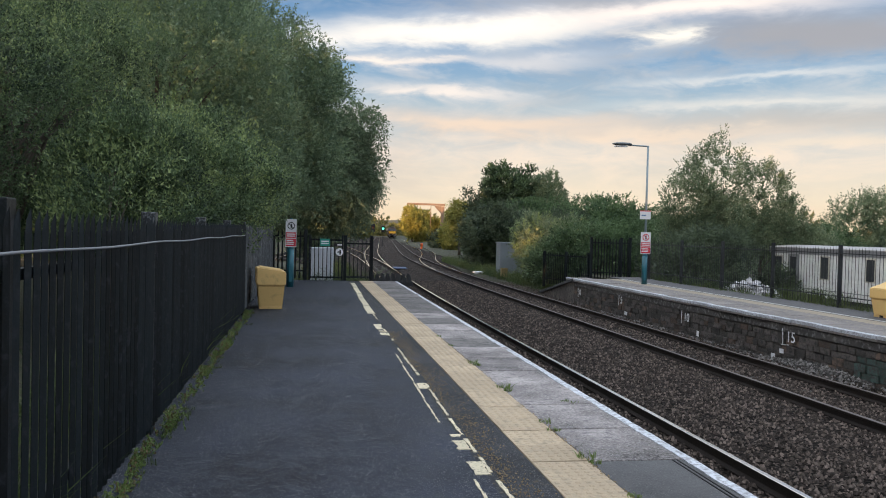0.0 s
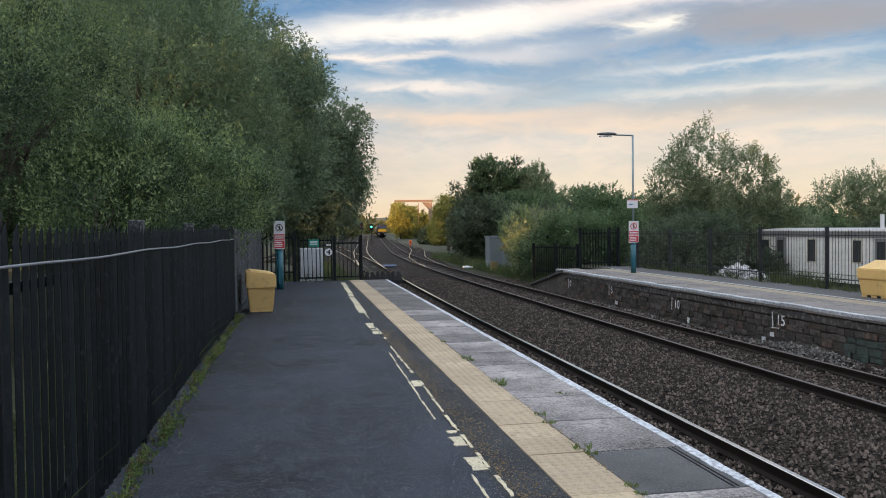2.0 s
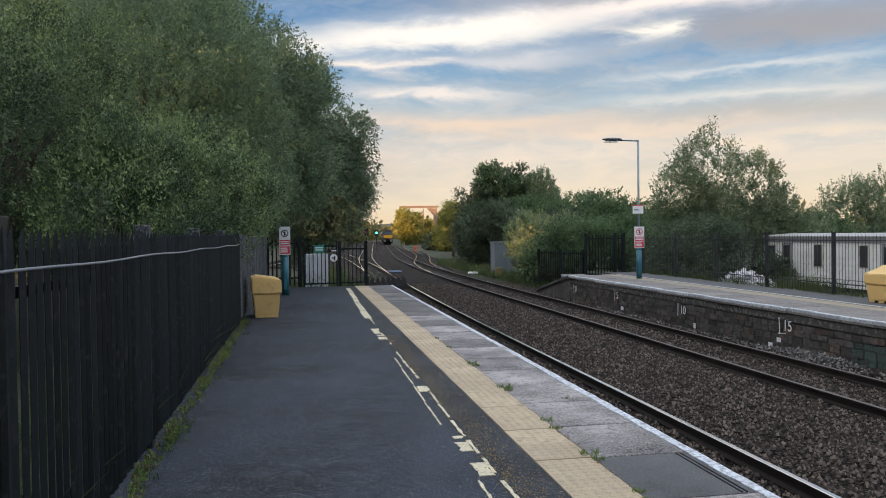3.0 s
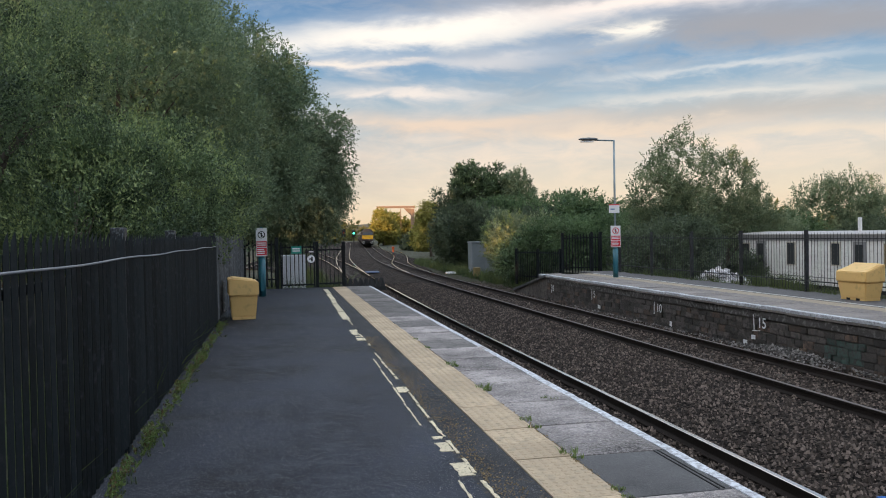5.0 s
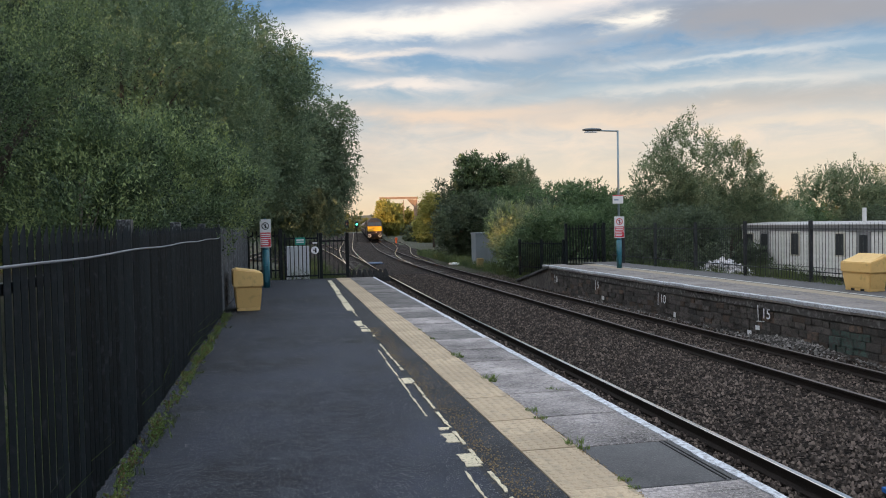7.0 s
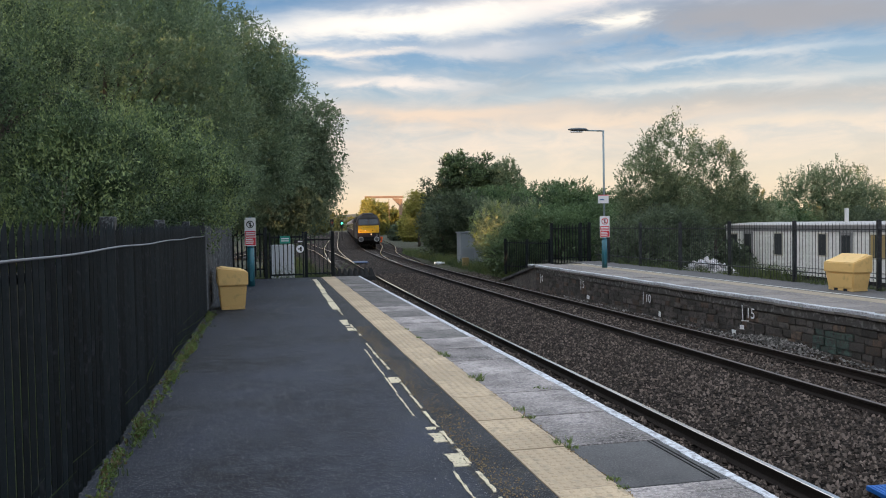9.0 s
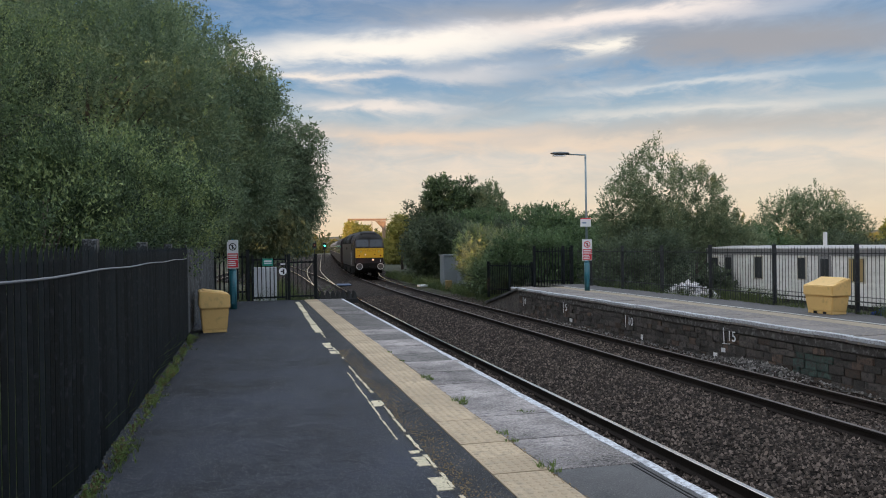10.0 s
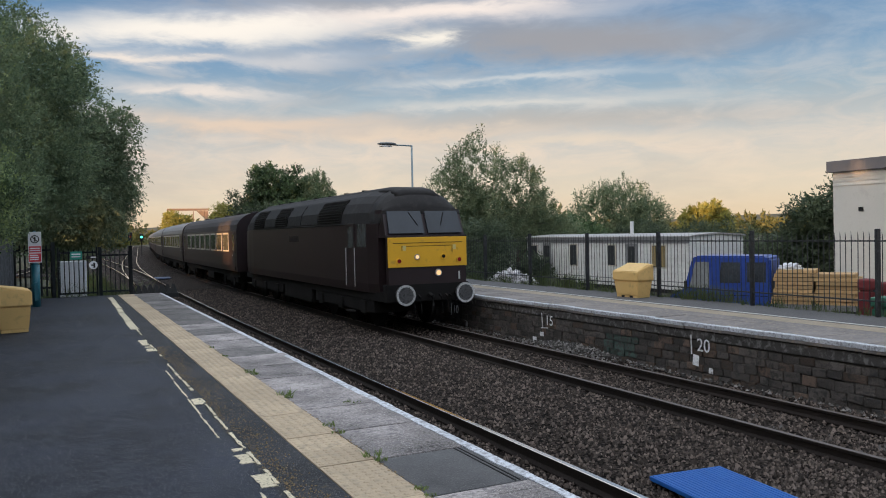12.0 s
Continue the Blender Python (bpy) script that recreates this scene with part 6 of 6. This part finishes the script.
def build_weeds():
    rng = np.random.default_rng(9)
    spots = []
    for y in np.arange(2.6, 15.8, 0.10):
        dens = 0.5 + 0.5 * math.sin(y * 2.1) * math.sin(y * 0.9 + 1)
        if rng.random() < 0.35 + 0.6 * dens:
            spots.append((-1.10 + abs(rng.normal(0, 0.05)), y, 0, 0.05, 0.03 + 0.08 * dens * rng.random()))
    tufts("fence_weeds", "thin grass along the foot of the fence", [q for i, q in enumerate(spots) if i % 2], rng, GRASS_DARK, blades=14)
    n = 1250
    y = rng.uniform(2.2, 15.8, n)
    dens = np.clip(0.45 + 0.6 * np.sin(y * 2.1) * np.sin(y * 0.9 + 1) + 0.35 * np.sin(y * 5.7), 0, 1)
    y = y[rng.random(n) < 0.18 + 0.8 * dens]
    x = -1.12 + np.abs(rng.normal(0, 0.042, len(y))) + 0.02 * np.sin(y * 4)
    root = np.stack([x, y, np.full(len(y), 0.0)], 1)
    ax = rng.normal(0, 0.55, (len(y), 3))
    ax[:, 2] = 0.5 + rng.random(len(y)) * 0.6
    ax /= np.linalg.norm(ax, axis=1, keepdims=True)
    for i, (mat, pick) in enumerate(((GRASS, rng.random(len(y)) < 0.78), (LEAF_DRY, rng.random(len(y)) < 0.28))):
        tagged(leaf_cloud("leafy_weeds", root[pick], ax[pick], 0.026, 0.014, mat, None, rng, 9, 0.085), "small leafy green weeds at the foot of the fence" if i == 0 else "withered brown weeds at the foot of the fence", "weeds", kind="stuff")
    joint = [(2.08, 9.86, 0, .07, .09), (2.10, 9.7, 0, .05, .07), (2.09, 8.26, 0, .08, .10), (2.09, 8.1, 0, .05, .08), (2.58, 7.54, 0, .09, .05), (2.08, 6.72, 0, .07, .07), (2.07, 6.45, 0, .06, .05), (2.07, 5.63, 0, .08, .09), (2.09, 5.5, 0, .05, .06), (2.07, 4.75, 0, .05, .05), (2.07, 11.4, 0, .04, .05), (2.06, 12.4, 0, .04, .05), (2.07, 4.6, 0, .05, .04)]
    joint = [(x, y, z, r * 0.9, h * 0.62) for x, y, z, r, h in joint]
    tufts("joint_weeds", "small weeds growing in the platform joints", joint, rng, GRASS, blades=40)
    spots = [(14.1 + rng.normal(0, .06), y, -0.11, 0.12, 0.08 + 0.26 * rng.random() ** 2) for y in np.arange(9.5, 31, 0.16)]
    spots += [(14.3 + rng.normal(0, .15), 20.9 + rng.normal(0, .8), -0.11, 0.15, 0.45) for _ in range(26)]
    spots += [(14.3 + rng.normal(0, .15), 14.9 + rng.normal(0, .5), -0.11, 0.15, 0.40) for _ in range(16)]
    tufts("fence_weeds", "tall grass and weeds behind the opposite fence", spots, rng, GRASS_DARK)
    spots = []
    for _ in range(900):
        y = rng.uniform(36, 75)
        x = far_line(y) + 2.2 + abs(rng.normal(0, 1.6))
        spots.append((x, y, -1.1, 0.25, 0.25 + 0.5 * rng.random()))
    for _ in range(350):
        y = rng.uniform(27.5, 60)
        x = near_line(y) - 2.4 - abs(rng.normal(0, 1.4))
        spots.append((x, y, -1.15, 0.25, 0.25 + 0.6 * rng.random()))
    for _ in range(260):
        spots.append((rng.uniform(-2.6, -1.35), rng.uniform(2, 16), -0.1, 0.2, 0.3 + 0.35 * rng.random()))
    for _ in range(140):
        spots.append((rng.uniform(-0.6, 2.0), rng.uniform(26.6, 30), -1.1, 0.25, 0.9 + 0.7 * rng.random()))
    tufts("verge_grass", "rough long grass on the verges", spots, rng, GRASS_DARK, blades=18)


build_left_trees()
build_right_trees()
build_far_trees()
build_weeds()


# ---------------------------------------------------------------- the train
def body_ring(w, z0, side, roof, n=11, crown=0.82):
    """Cross-section (x, z): straight sides, rounded cantrail and arched roof."""
    pts = [(-w / 2 * 0.97, z0), (-w / 2, z0 + 0.25), (-w / 2, side)]
    for i in range(1, n):
        a = math.pi * i / n
        c, s = math.cos(a), math.sin(a)
        pts.append((-w / 2 * abs(c) ** crown * (1 if c > 0 else -1), side + (roof - side) * s ** 0.92))
    return pts + [(w / 2, side), (w / 2, z0 + 0.25), (w / 2 * 0.97, z0)]


def bogie(parent, y, axles, gap, r):
    b = part("bogie", boxed(-1.18, 1.18, y - gap * (axles - 1) / 2 - 0.75, y + gap * (axles - 1) / 2 + 0.75, 0.45, 0.85, 0.03), UNDERFRAME, parent)
    for i in range(axles):
        yy = y + (i - (axles - 1) / 2) * gap
        for x in (-0.75, 0.75):
            part("wheel", rod(bmesh.new(), (x - 0.07, yy, r), (x + 0.07, yy, r), r, seg=22), UNDERFRAME, b)
        for x in (-1.12, 1.12):
            part("axle_box", boxed(x - 0.12, x + 0.12, yy - 0.18, yy + 0.18, r - 0.16, r + 0.2, 0.02), UNDERFRAME, b)
    return b


def build_locomotive():
    """Front face at y = 0, towards -y; origin on the rail top."""
    l = empty("diesel_locomotive", Matrix(), "dark maroon diesel locomotive with yellow nose panel, running", "locomotive")
    L, W = 17.4, 2.64
    # body: the cab front is narrower and its screen leans back
    secs = []
    for y, w, z0, side, roof, back in ((0.55, 2.42, 1.02, 2.90, 3.62, 0), (1.2, 2.56, 1.02, 2.92, 3.91, 0), (2.2, W, 1.02, 2.92, 3.96, 0), (15.2, W, 1.02, 2.92, 3.96, 0), (16.2, 2.56, 1.02, 2.92, 3.90, 0), (16.85, 2.42, 1.02, 2.90, 3.62, 0), (17.3, 2.28, 1.02, 2.6, 3.05, 0)):
        secs.append([(x, y, z) for x, z in body_ring(w, z0, side, roof)])
    bm = bmesh.new()
    n = len(secs[0])
    loft(bm, secs, True, lambda j: 1 if 2 <= j < n - 4 + 0 else 0)
    bmesh.ops.recalc_face_normals(bm, faces=bm.faces[:])
    part("body", bm, [MAROON, LOCO_ROOF], l)
    # front: lower bonnet, yellow panel, screens
    bm = bmesh.new()
    loft(bm, [[(-1.17, 0.12, 1.02), (1.17, 0.12, 1.02), (1.17, 0.12, 2.56), (-1.17, 0.12, 2.56)], [(-1.14, -0.02, 1.06), (1.14, -0.02, 1.06), (1.14, 0.0, 2.55), (-1.14, 0.0, 2.55)]])
    part("nose", bm, MAROON, l)
    part("nose_panel", boxed(-1.16, 1.16, -0.045, 0.02, 1.73, 2.53, 0.012), LOCO_YELLOW, l, "yellow warning panel")
    part("panel_seam", boxed(-1.02, 1.02, -0.052, -0.044, 2.37, 2.385), UNDERFRAME, l)
    part("panel_frame", boxed(-0.78, 0.72, -0.050, -0.044, 2.285, 2.30), RUST, l)
    part("panel_frame", boxed(0.705, 0.72, -0.050, -0.044, 2.12, 2.285), RUST, l)
    part("panel_frame", boxed(-0.78, -0.765, -0.050, -0.044, 2.16, 2.285), RUST, l)
    for x in (-0.70, 0.78):
        part("notice", boxed(x - 0.045, x + 0.045, -0.052, -0.044, 2.18, 2.31), NOTICE, l)
    for x in (-1, 1):
        bm = bmesh.new()
        a, b = (0.06, 1.08) if x > 0 else (-1.08, -0.06)
        loft(bm, [[(a, 0.055, 2.64), (b, 0.055, 2.64), (b * (0.97 if x > 0 else 1) , 0.31, 3.24), (a * (1 if x > 0 else 0.97), 0.31, 3.24)],
                  [(a, 0.16, 2.64), (b, 0.16, 2.64), (b * (0.97 if x > 0 else 1), 0.42, 3.24), (a * (1 if x > 0 else 0.97), 0.42, 3.24)]])
        part("windscreen", bm, SCREEN, l, "pale reflecting windscreen")
    bm = bmesh.new()
    loft(bm, [[(-1.17, 0.09, 2.53), (1.17, 0.09, 2.53), (1.15, 0.39, 3.28), (-1.15, 0.39, 3.28)], [(-1.20, 0.6, 2.53), (1.20, 0.6, 2.53), (1.20, 0.8, 3.28), (-1.20, 0.8, 3.28)]])
    part("screen_surround", bm, MAROON, l)
    part("panel_cap", boxed(-1.17, 1.17, -0.03, 0.2, 2.53, 2.58, 0.01), MAROON, l)
    secs = []
    for y, w, side, roof in ((0.34, 2.30, 3.24, 3.34), (0.40, 2.33, 3.16, 3.47), (0.52, 2.38, 3.05, 3.66), (0.72, 2.45, 2.98, 3.82), (1.05, 2.52, 2.94, 3.92)):
        secs.append([(x, y, z) for x, z in body_ring(w, 2.7, side, roof)])
    bm = loft(bmesh.new(), secs)
    bmesh.ops.recalc_face_normals(bm, faces=bm.faces[:])
    part("brow", bm, LOCO_ROOF, l, "sooty rounded cab roof", True)
    # low raised housing on the cab roof, its edges rounded into the dome
    secs = []
    for y, w, z in ((0.58, 0.44, 3.74), (0.62, 0.47, 3.82), (0.78, 0.49, 3.885), (1.1, 0.50, 3.945), (1.5, 0.50, 3.972), (15.4, 0.50, 3.972), (15.8, 0.46, 3.90)):
        secs.append([(-w - 0.20, y, z - 0.16), (-w - 0.06, y, z - 0.05), (-w + 0.08, y, z - 0.01), (0, y, z - 0.01), (w - 0.08, y, z - 0.01), (w + 0.06, y, z - 0.05), (w + 0.20, y, z - 0.16)])
    bm = loft(bmesh.new(), secs)
    bmesh.ops.recalc_face_normals(bm, faces=bm.faces[:])
    part("roof_deck", bm, LOCO_ROOF, l, "raised sooty roof section", True)
    for i in range(7):
        part("roof_seam", boxed(-0.5, 0.5, 3.6 + i * 1.7, 3.66 + i * 1.7, 3.88, 3.985, 0.008), UNDERFRAME, l)
    for i in range(2):
        part("exhaust_port", boxed(-0.3, 0.3, 8.0 + i * 1.1, 8.6 + i * 1.1, 3.88, 4.0, 0.02), UNDERFRAME, l)
    for x in (-0.42, 0.62):
        part("wiper", rod(bmesh.new(), (x, 0.282, 3.2), (x + (0.2 if x < 0 else -0.16), 0.134, 2.85), 0.011), UNDERFRAME, l)
    # lamps
    for x, m in ((-0.34, GLOW_HEAD), (0.44, UNDERFRAME)):
        o = part("marker_lamp", rod(bmesh.new(), (x, -0.02, 2.0), (x, -0.075, 2.0), 0.075, seg=18), BUFFER_RIM if m is GLOW_HEAD else LOCO_YELLOW, l)
        part("lens", rod(bmesh.new(), (x, -0.06, 2.0), (x, -0.085, 2.0), 0.050, seg=18), m, o, "lit lamp" if m is GLOW_HEAD else "dark lamp")
    for x in (-0.86, 0.92):
        o = part("tail_lamp", rod(bmesh.new(), (x, -0.02, 1.90), (x, -0.07, 1.90), 0.085, seg=18), LOCO_YELLOW, l)
        part("lens", rod(bmesh.new(), (x, -0.06, 1.90), (x, -0.08, 1.90), 0.055, seg=18), LENS_RED, o, "dark red lens")
    o = part("headlight", rod(bmesh.new(), (0.29, 0.0, 1.56), (0.29, -0.06, 1.56), 0.095, seg=20), BUFFER_RIM, l)
    part("lens", rod(bmesh.new(), (0.29, -0.05, 1.56), (0.29, -0.075, 1.56), 0.068, seg=20), GLOW_HEAD, o, "lit headlight")
    part("lamp_iron", boxed(0.90, 0.94, -0.05, -0.01, 1.36, 1.58), BUFFER_RIM, l)
    # buffers, beam, hoses
    part("buffer_beam", boxed(-1.22, 1.22, -0.02, 0.25, 0.80, 1.28, 0.02), UNDERFRAME, l)
    for x in (-0.87, 0.87):
        o = part("buffer", rod(bmesh.new(), (x, 0.0, 1.02), (x, -0.42, 1.02), 0.11, 0.09, 16), UNDERFRAME, l)
        part("buffer_head", rod(bmesh.new(), (x, -0.42, 1.02), (x, -0.50, 1.02), 0.27, 0.26, 24), BUFFER, o)
        bm = bmesh.new()
        for a, b, yy in ((0.272, 0.215, -0.505),):
            ring = [[bm.verts.new((x + math.cos(6.2832 * i / 24) * r, yy, 1.02 + math.sin(6.2832 * i / 24) * r)) for i in range(24)] for r in (a, b)]
            for i in range(24):
                bm.faces.new((ring[0][i], ring[0][(i + 1) % 24], ring[1][(i + 1) % 24], ring[1][i]))
        part("buffer_rim", bm, BUFFER_RIM, o, "worn pale buffer rim")
    part("coupling", tube(bmesh.new(), [(0, -0.05, 1.0), (0, -0.28, 0.95), (0, -0.32, 0.7), (0, -0.2, 0.5)], [0.05, 0.05, 0.04, 0.04]), UNDERFRAME, l)
    for x in (-0.5, -0.3, 0.32, 0.5, 0.62):
        part("hose", tube(bmesh.new(), [(x, 0, 0.98), (x, -0.14, 0.92), (x + 0.02, -0.16, 0.66), (x + 0.05, -0.08, 0.48)], [0.025] * 4), UNDERFRAME if x != 0.5 else RUST, l)
    part("underframe", boxed(-1.20, 1.20, 0.3, L - 0.2, 0.80, 1.06, 0.02), UNDERFRAME, l)
    part("fuel_tank", boxed(-1.2, 1.2, 6.9, 10.5, 0.35, 0.85, 0.05), UNDERFRAME, l)
    for y in (3.8, 13.6):
        bogie(l, y, 3, 2.0, 0.57)
    # sides: doors, rails, windows, grilles on the cantrail
    for s in (-1, 1):
        X = s * (W / 2)
        d = part("cab_door", boxed(X - 0.012, X + 0.012, 2.15, 2.75, 1.12, 2.95, 0.006), MAROON, l)
        part("door_window", boxed(X - 0.018, X + 0.018, 2.22, 2.66, 2.25, 2.85), SIDE_GLASS, d)
        for y in (2.08, 2.83):
            part("handrail", rod(bmesh.new(), (X + s * 0.03, y, 1.15), (X + s * 0.03, y, 2.25), 0.014), BUFFER_RIM, l, "pale handrail")
        for y0, y1 in ((1.28, 1.58), (1.64, 2.02)):
            part("cab_window", boxed(X - s * 0.05 - 0.04, X - s * 0.02 + 0.03, y0, y1, 2.28, 2.92), SIDE_GLASS, l)
        part("step", boxed(X - 0.12, X + 0.02, 2.2, 2.7, 0.42, 0.46), UNDERFRAME, l)
        part("side_plate", boxed(X - 0.008, X + 0.008, 8.0, 9.2, 2.42, 2.62), RUST, l, "nameplate")
        for j, (y0, y1) in enumerate(((3.3, 5.6), (5.7, 7.6), (7.7, 9.4), (9.5, 11.2), (11.3, 13.0), (13.1, 14.9))):
            low, mid, high = (1.345, 2.99), (1.285, 3.32), (1.04, 3.67)
            frame_b = bmesh.new()
            loft(frame_b, [[(s * low[0], y, low[1]), (s * mid[0], y, mid[1]), (s * high[0], y, high[1]), (s * (high[0] - 0.05), y, high[1] - 0.03), (s * (mid[0] - 0.05), y, mid[1] - 0.02), (s * (low[0] - 0.05), y, low[1])] for y in (y0, y1)])
            bmesh.ops.recalc_face_normals(frame_b, faces=frame_b.faces[:])
            louvred = j in (0, 3, 5)
            gr = part("roof_panel", frame_b, UNDERFRAME if louvred else ROOF_PANEL, l, "dark louvred roof-side panel" if louvred else "grey roof-side panel")
            if louvred:
                for i in range(8):
                    f = (i + 0.5) / 8
                    (xa, za), (xb, zb), g = (low, mid, f * 2) if f < 0.5 else (mid, high, f * 2 - 1)
                    xx, zz = s * (xa + (xb - xa) * g + 0.005), za + (zb - za) * g
                    part("slat", boxed(min(xx, xx + s * 0.03), max(xx, xx + s * 0.03), y0 + 0.07, y1 - 0.07, zz - 0.014, zz + 0.014), ROOF_PANEL, gr)
        bm = bmesh.new()
        tube(bm, [(s * 1.33, 2.9, 2.93), (s * 1.33, 15.0, 2.93)], [0.02, 0.02], 6)
        part("gutter", bm, LOCO_ROOF, l)
    return l


SCREEN = surface("cab_glass", (0.022, 0.028, 0.038), 0.22, vary=0.5, bump=0, spec=0.45)
SIDE_GLASS = surface("cab_side_pane", (0.085, 0.092, 0.095), 0.15, vary=0.5, scale=14, bump=0, spec=0.6)
LENS_RED = surface("red_lens", (0.20, 0.01, 0.01), 0.2, vary=0.1, bump=0)
COACH_GLASS = surface("coach_glass", (0.10, 0.095, 0.085), 0.05, vary=0.2, bump=0, spec=0.9)


def build_coach(roof):
    """Near end at y = 0; origin on the rail top."""
    c = empty("passenger_coach", Matrix(), "dark maroon passenger coach with cream-framed windows, running", "railway coach", "coaches of the train")
    L, W = 19.9, 2.74
    bm = bmesh.new()
    n = len(body_ring(W, 1.0, 2.95, 3.82))
    loft(bm, [[(x, y, z) for x, z in body_ring(W, 1.0, 2.95, 3.82, crown=0.85)] for y in (0.0, L)], True, lambda j: 1 if 2 <= j < n - 4 else 0)
    bmesh.ops.recalc_face_normals(bm, faces=bm.faces[:])
    part("body", bm, [MAROON, roof], c)
    part("underframe", boxed(-1.2, 1.2, 0.3, L - 0.3, 0.72, 1.02, 0.02), UNDERFRAME, c)
    part("battery_box", boxed(-1.2, 1.2, 8.0, 10.2, 0.38, 0.75, 0.03), UNDERFRAME, c)
    part("gangway", boxed(-0.5, 0.5, -0.3, 0.0, 1.05, 3.2, 0.04), UNDERFRAME, c)
    part("gangway", boxed(-0.5, 0.5, L, L + 0.3, 1.05, 3.2, 0.04), UNDERFRAME, c)
    for y in (2.9, 17.0):
        bogie(c, y, 2, 2.59, 0.46)
    for i in range(5):
        part("roof_vent", boxed(-0.16, 0.16, 2.2 + i * 3.8, 2.6 + i * 3.8, 3.78, 3.90, 0.03), roof, c)
    for s in (-1, 1):
        X = s * W / 2
        for i in range(8):
            y = 2.15 + i * 1.98
            f = part("window_frame", boxed(X - 0.012, X + 0.012, y, y + 1.55, 1.92, 2.86, 0.008), CREAM, c, "cream window frame")
            part("pane", boxed(X - 0.016, X + 0.016, y + 0.09, y + 1.46, 2.0, 2.78, 0.004), COACH_GLASS, f)
        for y in (0.45, L - 1.2):
            d = part("door", boxed(X - 0.01, X + 0.01, y, y + 0.75, 1.08, 2.9, 0.006), MAROON, c)
            part("door_window", boxed(X - 0.014, X + 0.014, y + 0.14, y + 0.61, 2.0, 2.78), COACH_GLASS, d)
            part("door_handle", boxed(X - 0.03, X + 0.03, y + 0.62, y + 0.68, 1.75, 1.80), BUFFER_RIM, d)
    return c


# distance of the locomotive's front along the line, second by second
RUN = [(0, 272), (0.5, 262.4), (1, 252.7), (1.5, 243), (2, 233.2), (2.5, 223.2), (3, 213.2), (3.5, 203.2), (4.5, 183.6), (5.5, 163.6), (6, 153.8), (6.5, 143.8), (7, 133.3),
       (8, 111.5), (9, 89.2), (9.5, 77.6), (10, 66.2), (10.5, 54.9), (11, 43.8), (11.5, 32.2), (12, 19.7)]


def ride(front, length):
    """The pose of a vehicle whose near end is at front on the far line: both bogies on the curve."""
    a, b = front + length * 0.2, front + length * 0.8
    xa, xb = far_line(a), far_line(b)
    s = (xb - xa) / (b - a)
    return pose(xa - s * (a - front), front, RAIL_Z, 0, 0, -math.degrees(math.atan(s)))


def motions():
    walk(loco, [(t, ride(y, 17.4)) for t, y in RUN])
    for i, coach in enumerate(coaches):
        walk(coach, [(t, ride(y + 17.4 + 0.9 + i * 20.6, 19.9)) for t, y in RUN])


loco = build_locomotive()
second_coach = build_coach(COACH_ROOF)
coaches = [build_coach(COACH_ROOF_SOOTY), second_coach] + [copy_thing(second_coach, Matrix()) for _ in range(6)]
motions()
